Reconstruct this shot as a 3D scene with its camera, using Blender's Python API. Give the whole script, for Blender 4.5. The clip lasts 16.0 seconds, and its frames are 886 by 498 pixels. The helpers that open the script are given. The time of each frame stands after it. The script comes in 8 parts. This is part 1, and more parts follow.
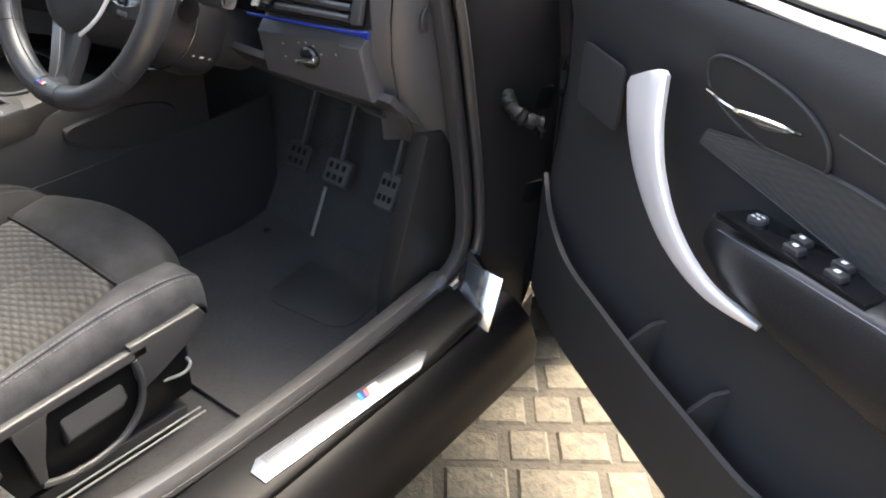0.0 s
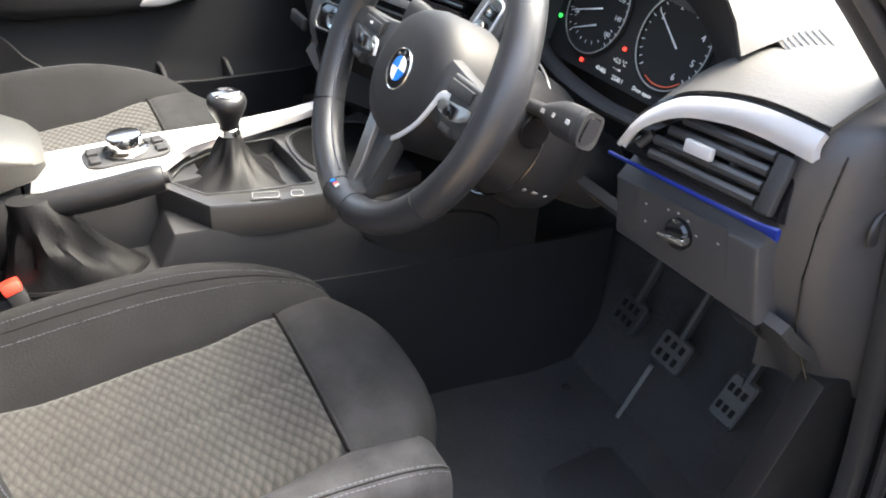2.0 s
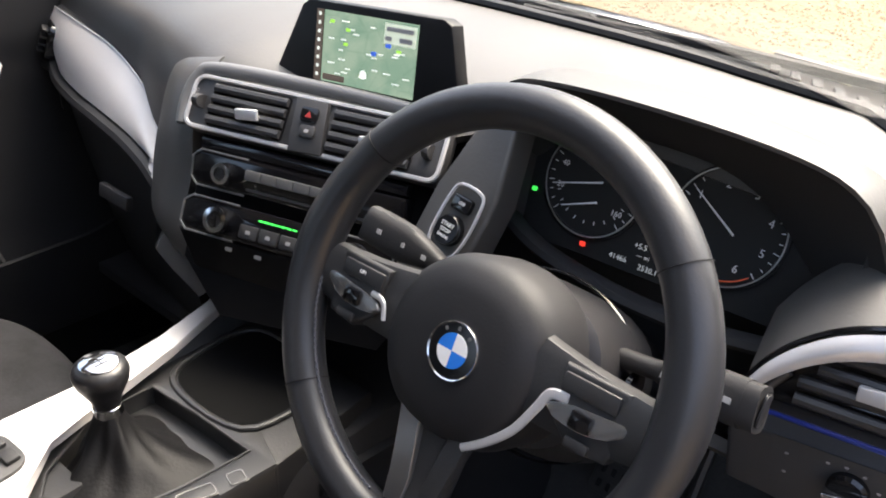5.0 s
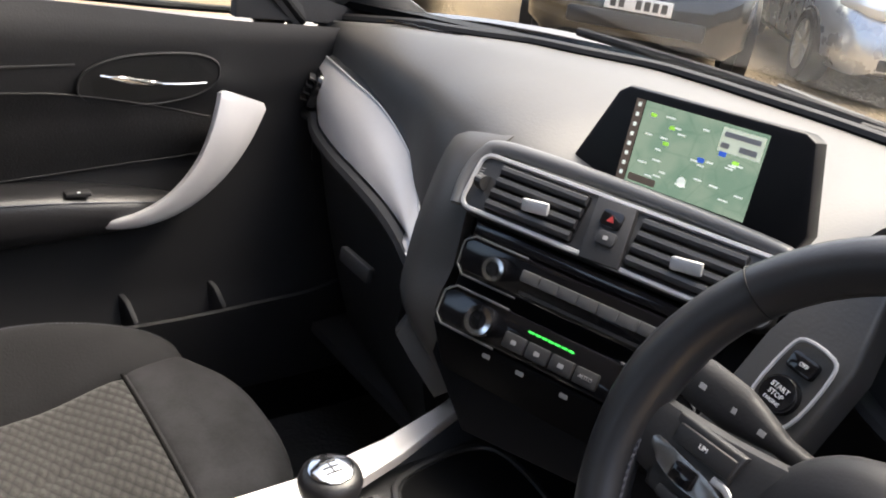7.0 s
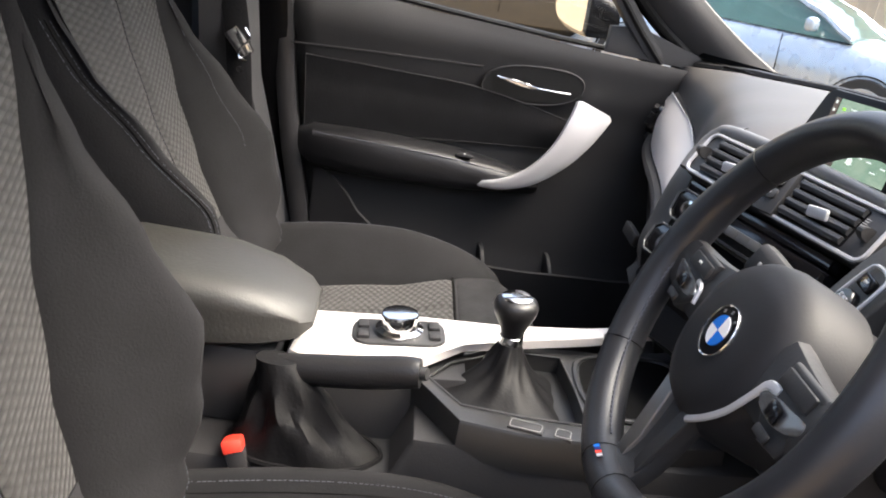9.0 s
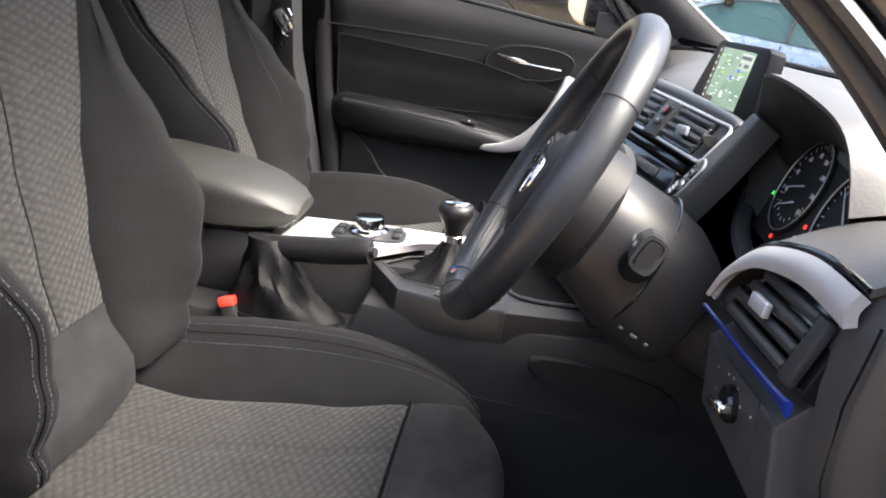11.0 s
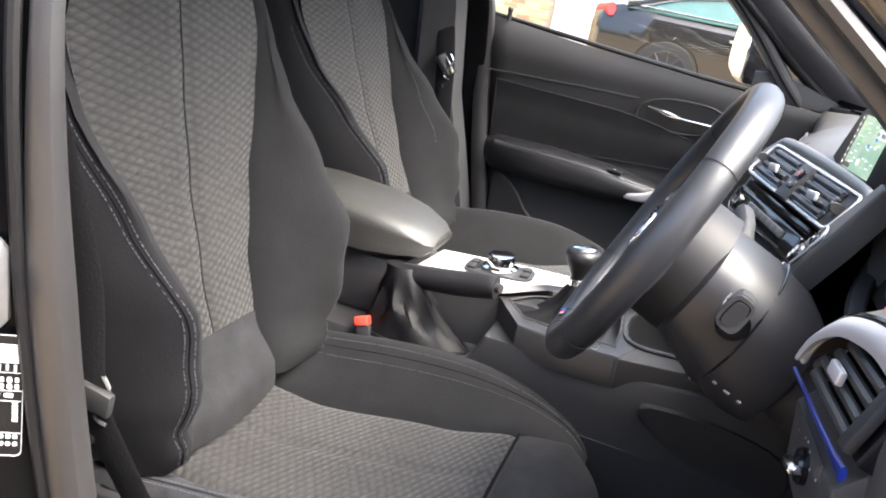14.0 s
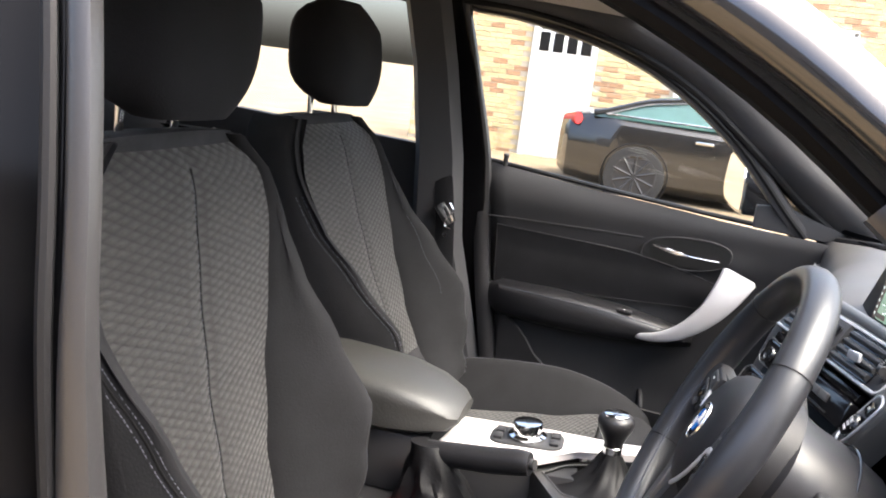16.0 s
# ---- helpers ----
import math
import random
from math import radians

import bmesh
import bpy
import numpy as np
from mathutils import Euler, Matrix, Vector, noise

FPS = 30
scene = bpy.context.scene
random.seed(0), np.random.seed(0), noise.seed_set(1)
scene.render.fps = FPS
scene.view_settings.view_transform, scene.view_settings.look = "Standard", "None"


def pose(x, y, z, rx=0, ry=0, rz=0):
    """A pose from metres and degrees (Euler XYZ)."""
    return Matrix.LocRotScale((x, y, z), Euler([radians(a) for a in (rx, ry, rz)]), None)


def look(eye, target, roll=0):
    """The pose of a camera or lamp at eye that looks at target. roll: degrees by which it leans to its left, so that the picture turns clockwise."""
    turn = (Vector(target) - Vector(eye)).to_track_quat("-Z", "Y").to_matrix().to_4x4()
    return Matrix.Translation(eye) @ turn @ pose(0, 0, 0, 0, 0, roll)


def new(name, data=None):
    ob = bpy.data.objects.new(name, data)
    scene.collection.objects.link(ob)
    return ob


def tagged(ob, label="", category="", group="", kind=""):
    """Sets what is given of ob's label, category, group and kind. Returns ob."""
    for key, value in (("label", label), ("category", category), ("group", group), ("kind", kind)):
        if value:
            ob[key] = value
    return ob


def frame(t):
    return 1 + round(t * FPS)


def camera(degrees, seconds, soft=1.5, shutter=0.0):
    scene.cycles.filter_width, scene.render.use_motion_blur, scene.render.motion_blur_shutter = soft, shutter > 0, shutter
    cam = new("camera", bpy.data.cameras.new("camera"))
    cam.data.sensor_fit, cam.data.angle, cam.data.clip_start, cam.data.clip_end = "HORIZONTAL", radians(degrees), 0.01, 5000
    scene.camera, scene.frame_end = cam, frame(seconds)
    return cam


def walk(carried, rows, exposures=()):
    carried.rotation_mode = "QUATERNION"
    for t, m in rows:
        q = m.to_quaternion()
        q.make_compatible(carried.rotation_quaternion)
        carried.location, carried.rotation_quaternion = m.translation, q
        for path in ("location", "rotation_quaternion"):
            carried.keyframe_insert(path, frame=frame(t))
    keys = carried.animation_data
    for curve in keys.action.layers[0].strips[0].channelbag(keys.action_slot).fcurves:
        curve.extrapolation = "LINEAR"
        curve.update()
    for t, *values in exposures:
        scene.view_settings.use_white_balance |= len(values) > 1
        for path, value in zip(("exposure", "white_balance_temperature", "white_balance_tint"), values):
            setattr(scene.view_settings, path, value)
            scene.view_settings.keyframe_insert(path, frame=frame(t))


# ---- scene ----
cam = camera(54.3, 16.0, soft=1.9)
PATH = [
    (0, (1.466, -0.131, 1.231), (0.487, 1.214, 0.121), 2.5),
    (0.5, (1.435, -0.061, 1.19), (0.262, 1.119, 0.08), 3.3),
    (1, (1.358, 0.024, 1.176), (0.047, 1.057, 0.075), 4.2),
    (1.5, (1.258, 0.091, 1.177), (-0.174, 0.992, 0.11), 4.7),
    (2, (1.159, 0.134, 1.175), (-0.345, 0.963, 0.149), 5.0),
    (2.5, (1.034, 0.08, 1.158), (-0.458, 0.97, 0.167), 5.2),
    (3, (0.939, 0.045, 1.177), (-0.432, 1.142, 0.221), 5.3),
    (3.5, (0.875, 0.021, 1.203), (-0.391, 1.253, 0.264), 5.3),
    (3.7, (0.859, 0.013, 1.209), (-0.373, 1.281, 0.273), 5.2),
    (5.8, (0.543, 0.111, 1.25), (-0.457, 1.567, 0.31), 5.7),
    (6, (0.509, 0.091, 1.236), (-0.45, 1.597, 0.334), 7.0),
    (6.5, (0.484, 0.095, 1.233), (-0.681, 1.446, 0.33), 6.8),
    (7, (0.49, 0.094, 1.2), (-0.944, 1.215, 0.37), 8.5),
    (7.5, (0.545, 0.113, 1.164), (-1.083, 0.972, 0.382), 9.3),
    (8, (0.695, 0.16, 1.129), (-1.061, 0.779, 0.398), 10.2),
    (8.5, (0.823, 0.192, 1.123), (-1.004, 0.591, 0.416), 10.3),
    (9, (0.968, 0.235, 1.134), (-0.897, 0.365, 0.422), 9.7),
    (9.2, (1.036, 0.258, 1.14), (-0.833, 0.308, 0.43), 9.8),
    (11.3, (1.296, 0.513, 1.088), (-0.578, 0.313, 0.42), 10.2),
    (11.5, (1.314, 0.526, 1.098), (-0.544, 0.24, 0.415), 10.8),
    (12, (1.379, 0.567, 1.111), (-0.376, 0.007, 0.332), 10.8),
    (12.5, (1.373, 0.614, 1.088), (-0.362, 0.004, 0.302), 11.0),
    (13, (1.347, 0.613, 1.089), (-0.405, 0.023, 0.326), 11.1),
    (13.5, (1.321, 0.594, 1.092), (-0.46, 0.037, 0.371), 10.9),
    (14, (1.338, 0.552, 1.127), (-0.481, 0.041, 0.472), 10.9),
    (14.5, (1.335, 0.545, 1.13), (-0.505, 0.005, 0.561), 10.4),
    (15, (1.326, 0.543, 1.138), (-0.527, -0.036, 0.655), 9.5),
    (15.5, (1.318, 0.517, 1.158), (-0.545, -0.071, 0.727), 8.5),
    (16, (1.294, 0.448, 1.207), (-0.593, -0.065, 0.789), 7.5),
]
walk(cam, [(t, look(e, g, r)) for t, e, g, r in PATH], [(0, 3.8, 7000, 6), (0.7, 4.03, 6750, 6), (1.5, 4.0, 6650, 6), (2.5, 3.5, 6850, 6), (3.5, 3.3, 6900, 8), (6, 2.4, 6850, 10), (7.2, 2.4, 6850, 10), (8.5, 2.65, 6750, 10), (10, 2.85, 6600, 10), (11.5, 2.95, 6450, 10), (12, 3.15, 6350, 10), (12.5, 3.58, 6300, 10), (13.5, 3.56, 6350, 10), (14.5, 2.8, 6400, 10), (15, 2.6, 6450, 10), (16, 2.88, 6450, 10)])

# ---------------------------------------------------------------- world and light
world = bpy.data.worlds.new("daylight")
scene.world = world
world.use_nodes = True
wn = world.node_tree
sky = wn.nodes.new("ShaderNodeTexSky")
sky.sky_type, sky.sun_disc = "NISHITA", False
sky.sun_elevation, sky.sun_rotation = radians(58), radians(5)
sky.air_density, sky.dust_density, sky.ozone_density = 0.8, 7.0, 0.5
wn.nodes["Background"].inputs["Strength"].default_value = 0.15
wn.links.new(sky.outputs["Color"], wn.nodes["Background"].inputs["Color"])
sun = new("sun", bpy.data.lights.new("sun", "SUN"))
sun.data.energy, sun.data.angle, sun.data.color = 1.4, radians(50), (1.0, 0.965, 0.93)
sun.matrix_basis = look((6 * math.sin(radians(5)), 6 * math.cos(radians(5)), 9.6), (0, 0, 0))


# ---------------------------------------------------------------- materials
def material(name, color, rough=0.6, metal=0.0, grain=0.0, size=0.002, vary=0.12, blotch=0.15, coat=0.0, spec=0.5, island=0.0, wear=0.0):
    """A surface with grain (bump at the given size), soft colour blotches and uneven gloss."""
    m = bpy.data.materials.new(name)
    m.use_nodes = True
    nt = m.node_tree
    b = nt.nodes["Principled BSDF"]
    b.inputs["Roughness"].default_value = rough
    b.inputs["Metallic"].default_value = metal
    b.inputs["Coat Weight"].default_value = coat
    b.inputs["Coat Roughness"].default_value = 0.06
    b.inputs["Specular IOR Level"].default_value = spec
    tc = nt.nodes.new("ShaderNodeTexCoord")
    big = nt.nodes.new("ShaderNodeTexNoise")
    big.inputs["Scale"].default_value = 1.0 / blotch
    big.inputs["Detail"].default_value = 5
    nt.links.new(tc.outputs["Object"], big.inputs["Vector"])
    fine = nt.nodes.new("ShaderNodeTexNoise")
    fine.inputs["Scale"].default_value = 0.35 / size
    fine.inputs["Detail"].default_value = 3
    nt.links.new(tc.outputs["Object"], fine.inputs["Vector"])
    mix = nt.nodes.new("ShaderNodeMix")
    mix.data_type = "RGBA"
    c = Vector(color)
    mix.inputs[6].default_value = (*(c * (1 - vary)), 1)
    mix.inputs[7].default_value = (*(c * (1 + vary)), 1)
    add = nt.nodes.new("ShaderNodeMath")
    add.operation = "MULTIPLY_ADD"
    add.inputs[1].default_value = 0.35
    nt.links.new(fine.outputs["Fac"], add.inputs[0])
    sub = nt.nodes.new("ShaderNodeMath")
    sub.operation = "MULTIPLY_ADD"
    sub.inputs[1].default_value, sub.inputs[2].default_value = 1.6, -0.48
    nt.links.new(big.outputs["Fac"], sub.inputs[0])
    nt.links.new(sub.outputs[0], add.inputs[2])
    fac = add.outputs[0]
    if island:
        info = nt.nodes.new("ShaderNodeObjectInfo")
        ia = nt.nodes.new("ShaderNodeMath")
        ia.operation = "MULTIPLY_ADD"
        ia.inputs[1].default_value = island
        nt.links.new(info.outputs["Random"], ia.inputs[0])
        nt.links.new(fac, ia.inputs[2])
        fac = ia.outputs[0]
    nt.links.new(fac, mix.inputs[0])
    nt.links.new(mix.outputs[2], b.inputs["Base Color"])
    rr = nt.nodes.new("ShaderNodeMapRange")
    rr.inputs["To Min"].default_value = max(0.02, rough - 0.06 - wear)
    rr.inputs["To Max"].default_value = min(1, rough + 0.06 + wear)
    nt.links.new(big.outputs["Fac"], rr.inputs["Value"])
    nt.links.new(rr.outputs[0], b.inputs["Roughness"])
    if grain:
        bump = nt.nodes.new("ShaderNodeBump")
        bump.inputs["Strength"].default_value = grain
        bump.inputs["Distance"].default_value = size
        nt.links.new(fine.outputs["Fac"], bump.inputs["Height"])
        nt.links.new(bump.outputs["Normal"], b.inputs["Normal"])
    return m


def woven(name, low, high, pu, pv, rough=0.85, depth=0.0012):
    """A knitted fabric of staggered lens-shaped cells, over the uv map in metres; pu, pv: the cell's pitch."""
    m = bpy.data.materials.new(name)
    m.use_nodes = True
    nt = m.node_tree
    b = nt.nodes["Principled BSDF"]
    b.inputs["Roughness"].default_value = rough
    b.inputs["Sheen Weight"].default_value = 0.12
    uv = nt.nodes.new("ShaderNodeUVMap")
    mp = nt.nodes.new("ShaderNodeMapping")
    mp.inputs["Scale"].default_value = (1 / pu, 1 / pv, 1)
    nt.links.new(uv.outputs[0], mp.inputs[0])
    rot = nt.nodes.new("ShaderNodeVectorRotate")
    rot.rotation_type = "Z_AXIS"
    rot.inputs["Angle"].default_value = radians(45)
    nt.links.new(mp.outputs[0], rot.inputs["Vector"])
    vo = nt.nodes.new("ShaderNodeTexVoronoi")
    vo.voronoi_dimensions, vo.feature = "2D", "F1"
    vo.inputs["Scale"].default_value = 1.0
    vo.inputs["Randomness"].default_value = 0.12
    nt.links.new(rot.outputs[0], vo.inputs["Vector"])
    tc = nt.nodes.new("ShaderNodeTexCoord")
    no = nt.nodes.new("ShaderNodeTexNoise")
    no.inputs["Scale"].default_value, no.inputs["Detail"].default_value = 14, 6
    nt.links.new(tc.outputs["Object"], no.inputs["Vector"])
    ramp = nt.nodes.new("ShaderNodeValToRGB")
    ramp.color_ramp.elements[0].position, ramp.color_ramp.elements[1].position = 0.25, 0.62
    ramp.color_ramp.elements[0].color = (*high, 1)
    ramp.color_ramp.elements[1].color = (*low, 1)
    nt.links.new(vo.outputs["Distance"], ramp.inputs[0])
    mul = nt.nodes.new("ShaderNodeMix")
    mul.data_type, mul.blend_type = "RGBA", "MULTIPLY"
    mul.inputs[0].default_value = 0.5
    nt.links.new(ramp.outputs[0], mul.inputs[6])
    nt.links.new(no.outputs["Fac"], mul.inputs[7])
    nt.links.new(mul.outputs[2], b.inputs["Base Color"])
    inv = nt.nodes.new("ShaderNodeMath")
    inv.operation = "MULTIPLY_ADD"
    inv.inputs[1].default_value, inv.inputs[2].default_value = -1.0, 1.0
    nt.links.new(vo.outputs["Distance"], inv.inputs[0])
    bump = nt.nodes.new("ShaderNodeBump")
    bump.inputs["Strength"].default_value, bump.inputs["Distance"].default_value = 0.9, depth
    nt.links.new(inv.outputs[0], bump.inputs["Height"])
    nt.links.new(bump.outputs["Normal"], b.inputs["Normal"])
    return m


def glowing(name, color, strength):
    m = bpy.data.materials.new(name)
    m.use_nodes = True
    b = m.node_tree.nodes["Principled BSDF"]
    b.inputs["Base Color"].default_value = (*color, 1)
    b.inputs["Emission Color"].default_value = (*color, 1)
    b.inputs["Emission Strength"].default_value = strength
    return m


def glassy(name, tint, rough=0.0, clear=0.9):
    """A thin pane: mostly clear, with a mirror share by angle."""
    m = bpy.data.materials.new(name)
    m.use_nodes = True
    nt = m.node_tree
    nt.nodes.remove(nt.nodes["Principled BSDF"])
    tr, gl, lw, mx = (nt.nodes.new("ShaderNode" + k) for k in ("BsdfTransparent", "BsdfGlossy", "LayerWeight", "MixShader"))
    tr.inputs[0].default_value = (*[clear * v for v in tint], 1)
    gl.inputs["Roughness"].default_value = rough
    pw, ml = nt.nodes.new("ShaderNodeMath"), nt.nodes.new("ShaderNodeMath")
    pw.operation, ml.operation = "POWER", "MULTIPLY_ADD"
    pw.inputs[1].default_value = 5.0
    ml.inputs[1].default_value, ml.inputs[2].default_value = 0.9, 0.05
    lw.inputs["Blend"].default_value = 0.5
    nt.links.new(lw.outputs["Facing"], pw.inputs[0])
    nt.links.new(pw.outputs[0], ml.inputs[0])
    nt.links.new(ml.outputs[0], mx.inputs[0])
    nt.links.new(tr.outputs[0], mx.inputs[1])
    nt.links.new(gl.outputs[0], mx.inputs[2])
    nt.links.new(mx.outputs[0], nt.nodes["Material Output"].inputs["Surface"])
    return m


SOFT = material("soft_grained_plastic", (0.018, 0.018, 0.0192), 0.6, grain=0.2, size=0.001, spec=0.4)
DASHTOP = material("soft_dash_skin", (0.05, 0.048, 0.0455), 0.48, grain=0.18, size=0.0012, spec=0.62)
DASHSIDE = material("grained_dash_side", (0.034, 0.034, 0.0355), 0.52, grain=0.2, size=0.001, spec=0.5)
HARD = material("hard_black_plastic", (0.024, 0.024, 0.025), 0.5, grain=0.2, size=0.001)
GLOSS = material("piano_black", (0.006, 0.006, 0.007), 0.12, vary=0.2, spec=0.6)
# Very dark, with almost no reflection; also used on plastic parts.
SILLPAINT = material("dull_black_finish", (0.0034, 0.0034, 0.0037), 0.4, spec=0.06)
PAINT = material("black_car_paint", (0.006, 0.006, 0.007), 0.16, coat=1.0)
JAMB = material("door_jamb_paint", (0.0032, 0.0032, 0.0036), 0.14, spec=0.1)
LEATHER = material("black_leather", (0.0105, 0.0105, 0.0117), 0.4, grain=0.3, size=0.0012)
RIMSKIN = material("wheel_leather", (0.02, 0.021, 0.024), 0.36, grain=0.15, size=0.0009)
HUBSKIN = material("smooth_column_plastic", (0.013, 0.013, 0.0145), 0.56, grain=0.14, size=0.0008, spec=0.35)
# Lighter and glossier than the hub plastic, for the sky sheen on the column.
SHROUD = material("pale_column_plastic", (0.02, 0.02, 0.022), 0.42, grain=0.12, size=0.0008, spec=0.55)
SUEDE = material("dark_suede", (0.019, 0.019, 0.0207), 0.95, grain=0.3, size=0.0012, vary=0.5, blotch=0.045, spec=0.2)
WORN_SUEDE = material("worn_pale_suede", (0.034, 0.0345, 0.038), 0.95, grain=0.3, size=0.0012, vary=0.45, blotch=0.035, spec=0.2)
CLOTH = material("dark_seat_cloth", (0.0095, 0.0095, 0.0105), 0.95, grain=0.4, size=0.001, vary=0.35, blotch=0.06, spec=0.25)
WEAVE = woven("knitted_seat_fabric", (0.0025, 0.0025, 0.0025), (0.026, 0.0246, 0.0226), 0.0165, 0.0092, depth=0.0035)
WEAVE_DOOR = woven("quilted_door_fabric", (0.009, 0.009, 0.0095), (0.0165, 0.016, 0.016), 0.026, 0.014, depth=0.0009)
CARPET = material("black_carpet", (0.036, 0.035, 0.0347), 0.95, grain=0.9, size=0.003, vary=0.35)
RUBBER = material("seal_rubber", (0.009, 0.009, 0.0095), 0.5, grain=0.15, size=0.002, spec=0.2)
SEAL = material("grey_door_seal", (0.026, 0.0254, 0.026), 0.34, grain=0.1, size=0.002, spec=0.6)
SATIN = material("satin_aluminium", (0.55, 0.55, 0.56), 0.38, metal=0.45, vary=0.05)
SILVER = material("silver_trim_paint", (0.62, 0.595, 0.575), 0.36, metal=0.25, vary=0.05)
CHROME = material("chrome", (0.8, 0.8, 0.8), 0.12, metal=1.0, vary=0.04)
STEEL = material("zinc_steel", (0.55, 0.55, 0.53), 0.38, metal=0.9, vary=0.1)
MARKDARK = material("dull_grey_plastic", (0.1, 0.1, 0.1), 0.6)
MARK = material("grey_marking", (0.3, 0.3, 0.3), 0.6)
WHITE = material("white_marking", (0.75, 0.75, 0.75), 0.6)
THREAD = material("blue_grey_thread", (0.062, 0.066, 0.082), 0.8)
BLUE = material("blue_accent", (0.006, 0.016, 0.14), 0.3)
BADGE_BLUE = material("badge_blue", (0.01, 0.16, 0.62), 0.25, coat=0.5)
RED = material("red_plastic", (0.75, 0.05, 0.03), 0.45)
GREYLINER = material("grey_headlining", (0.30, 0.29, 0.28), 0.95, grain=0.3, size=0.002)
PILLAR = material("dark_pillar_trim", (0.04, 0.04, 0.042), 0.7, grain=0.2, size=0.0015)
MIRROR = material("mirror", (0.9, 0.9, 0.9), 0.02, metal=1.0, vary=0.0)
GLASS = glassy("clear_glass", (0.93, 0.97, 0.95))


# ---------------------------------------------------------------- building helpers
BASES = {}


def thing(name, base=(0, 0, 0), label="", category="", group="", kind=""):
    """An Empty at its base, for parts that are built in world places."""
    e = new(name)
    e.location = base
    BASES[e] = Vector(base)
    return tagged(e, label, category, group, kind)


def part(name, bm, mat, parent=None, label="", flat=False, bevel=0.0, angle=38):
    """Links a bmesh, built in world places (or in its thing's own), as one mesh."""
    root = parent
    while root is not None and root not in BASES:
        root = root.parent
    if root is not None:
        bmesh.ops.translate(bm, verts=bm.verts, vec=-BASES[root])
    if bevel:
        edges = [e for e in bm.edges if len(e.link_faces) == 2 and e.calc_face_angle(0) > 0.6]
        bmesh.ops.bevel(bm, geom=edges, offset=bevel, segments=2, profile=0.6, affect="EDGES", clamp_overlap=True)
    bmesh.ops.recalc_face_normals(bm, faces=bm.faces)
    me = bpy.data.meshes.new(name)
    bm.to_mesh(me)
    bm.free()
    me.materials.append(mat)
    if not flat:
        me.polygons.foreach_set("use_smooth", [True] * len(me.polygons))
        me.set_sharp_from_angle(angle=radians(angle))
    ob = new(name, me)
    if parent is not None:
        ob.parent = parent
    if label:
        ob["label"] = label
    return ob


def smooth_line(points, n=8, closed=False):
    """Points along a Catmull-Rom curve through the given ones."""
    p = [Vector(v) for v in points]
    k = len(p)
    out = []
    for i in range(k if closed else k - 1):
        a, b, c, d = (p[(i + j) % k] if closed else p[min(max(i + j, 0), k - 1)] for j in (-1, 0, 1, 2))
        for s in range(n):
            t = s / n
            out.append(0.5 * (2 * b + (c - a) * t + (2 * a - 5 * b + 4 * c - d) * t * t + (3 * b - a - 3 * c + d) * t ** 3))
    if not closed:
        out.append(p[-1])
    return out


def rings(bm, loops, caps=True, around=True):
    """Skin over rings of equal count."""
    vs = [[bm.verts.new(v) for v in ring] for ring in loops]
    k = len(vs[0])
    for a, b in zip(vs, vs[1:]):
        for i in range(k if around else k - 1):
            j = (i + 1) % k
            bm.faces.new((a[i], a[j], b[j], b[i]))
    if caps and around:
        bm.faces.new(list(reversed(vs[0])))
        bm.faces.new(vs[-1])
    return bm


def tube(path, rad, n=10, up=(0, 0, 1), caps=True, closed=False, square=1.0):
    """A tube along points; rad: a number, a pair (across, along up) or a function of 0..1 that gives either. square < 1 makes it boxier."""
    bm = bmesh.new()
    p = [Vector(v) for v in path]
    loops = []
    for i, c in enumerate(p):
        if closed:
            d = p[(i + 1) % len(p)] - p[i - 1]
        else:
            d = p[min(i + 1, len(p) - 1)] - p[max(i - 1, 0)]
        d.normalize()
        side = d.cross(Vector(up)).normalized()
        top = side.cross(d)
        r = rad(i / (len(p) - 1)) if callable(rad) else rad
        rx, ry = r if isinstance(r, (tuple, list)) else (r, r)
        ring = []
        for j in range(n):
            a = 2 * math.pi * j / n
            ca, sa = math.cos(a), math.sin(a)
            ring.append(c + side * rx * math.copysign(abs(ca) ** square, ca) + top * ry * math.copysign(abs(sa) ** square, sa))
        loops.append(ring)
    if closed:
        loops.append(loops[0])
        vs = [[bm.verts.new(v) for v in ring] for ring in loops[:-1]]
        for i in range(len(vs)):
            a, b = vs[i], vs[(i + 1) % len(vs)]
            for k in range(n):
                bm.faces.new((a[k], a[(k + 1) % n], b[(k + 1) % n], b[k]))
        return bm
    return rings(bm, loops, caps)


def box(c, s, m=None, bevel=0.0, seg=2, bm=None):
    """A box about c with sizes s, turned by the matrix m about c."""
    bm = bm or bmesh.new()
    t = Matrix.Translation(c) @ (m.to_4x4() if m else Matrix()) @ Matrix.Diagonal((*s, 1))
    r = bmesh.ops.create_cube(bm, size=1, matrix=t)
    if bevel:
        edges = {e for v in r["verts"] for e in v.link_edges}
        bmesh.ops.bevel(bm, geom=list(edges), offset=bevel, segments=seg, profile=0.5, affect="EDGES", clamp_overlap=True)
    return bm


def frame_of(o, x, y):
    """A matrix at o, with x along the first way, y as near the second as can be, and z out of them."""
    x = Vector(x).normalized()
    z = x.cross(Vector(y)).normalized()
    y = z.cross(x)
    m = Matrix((x, y, z)).transposed().to_4x4()
    m.translation = o
    return m


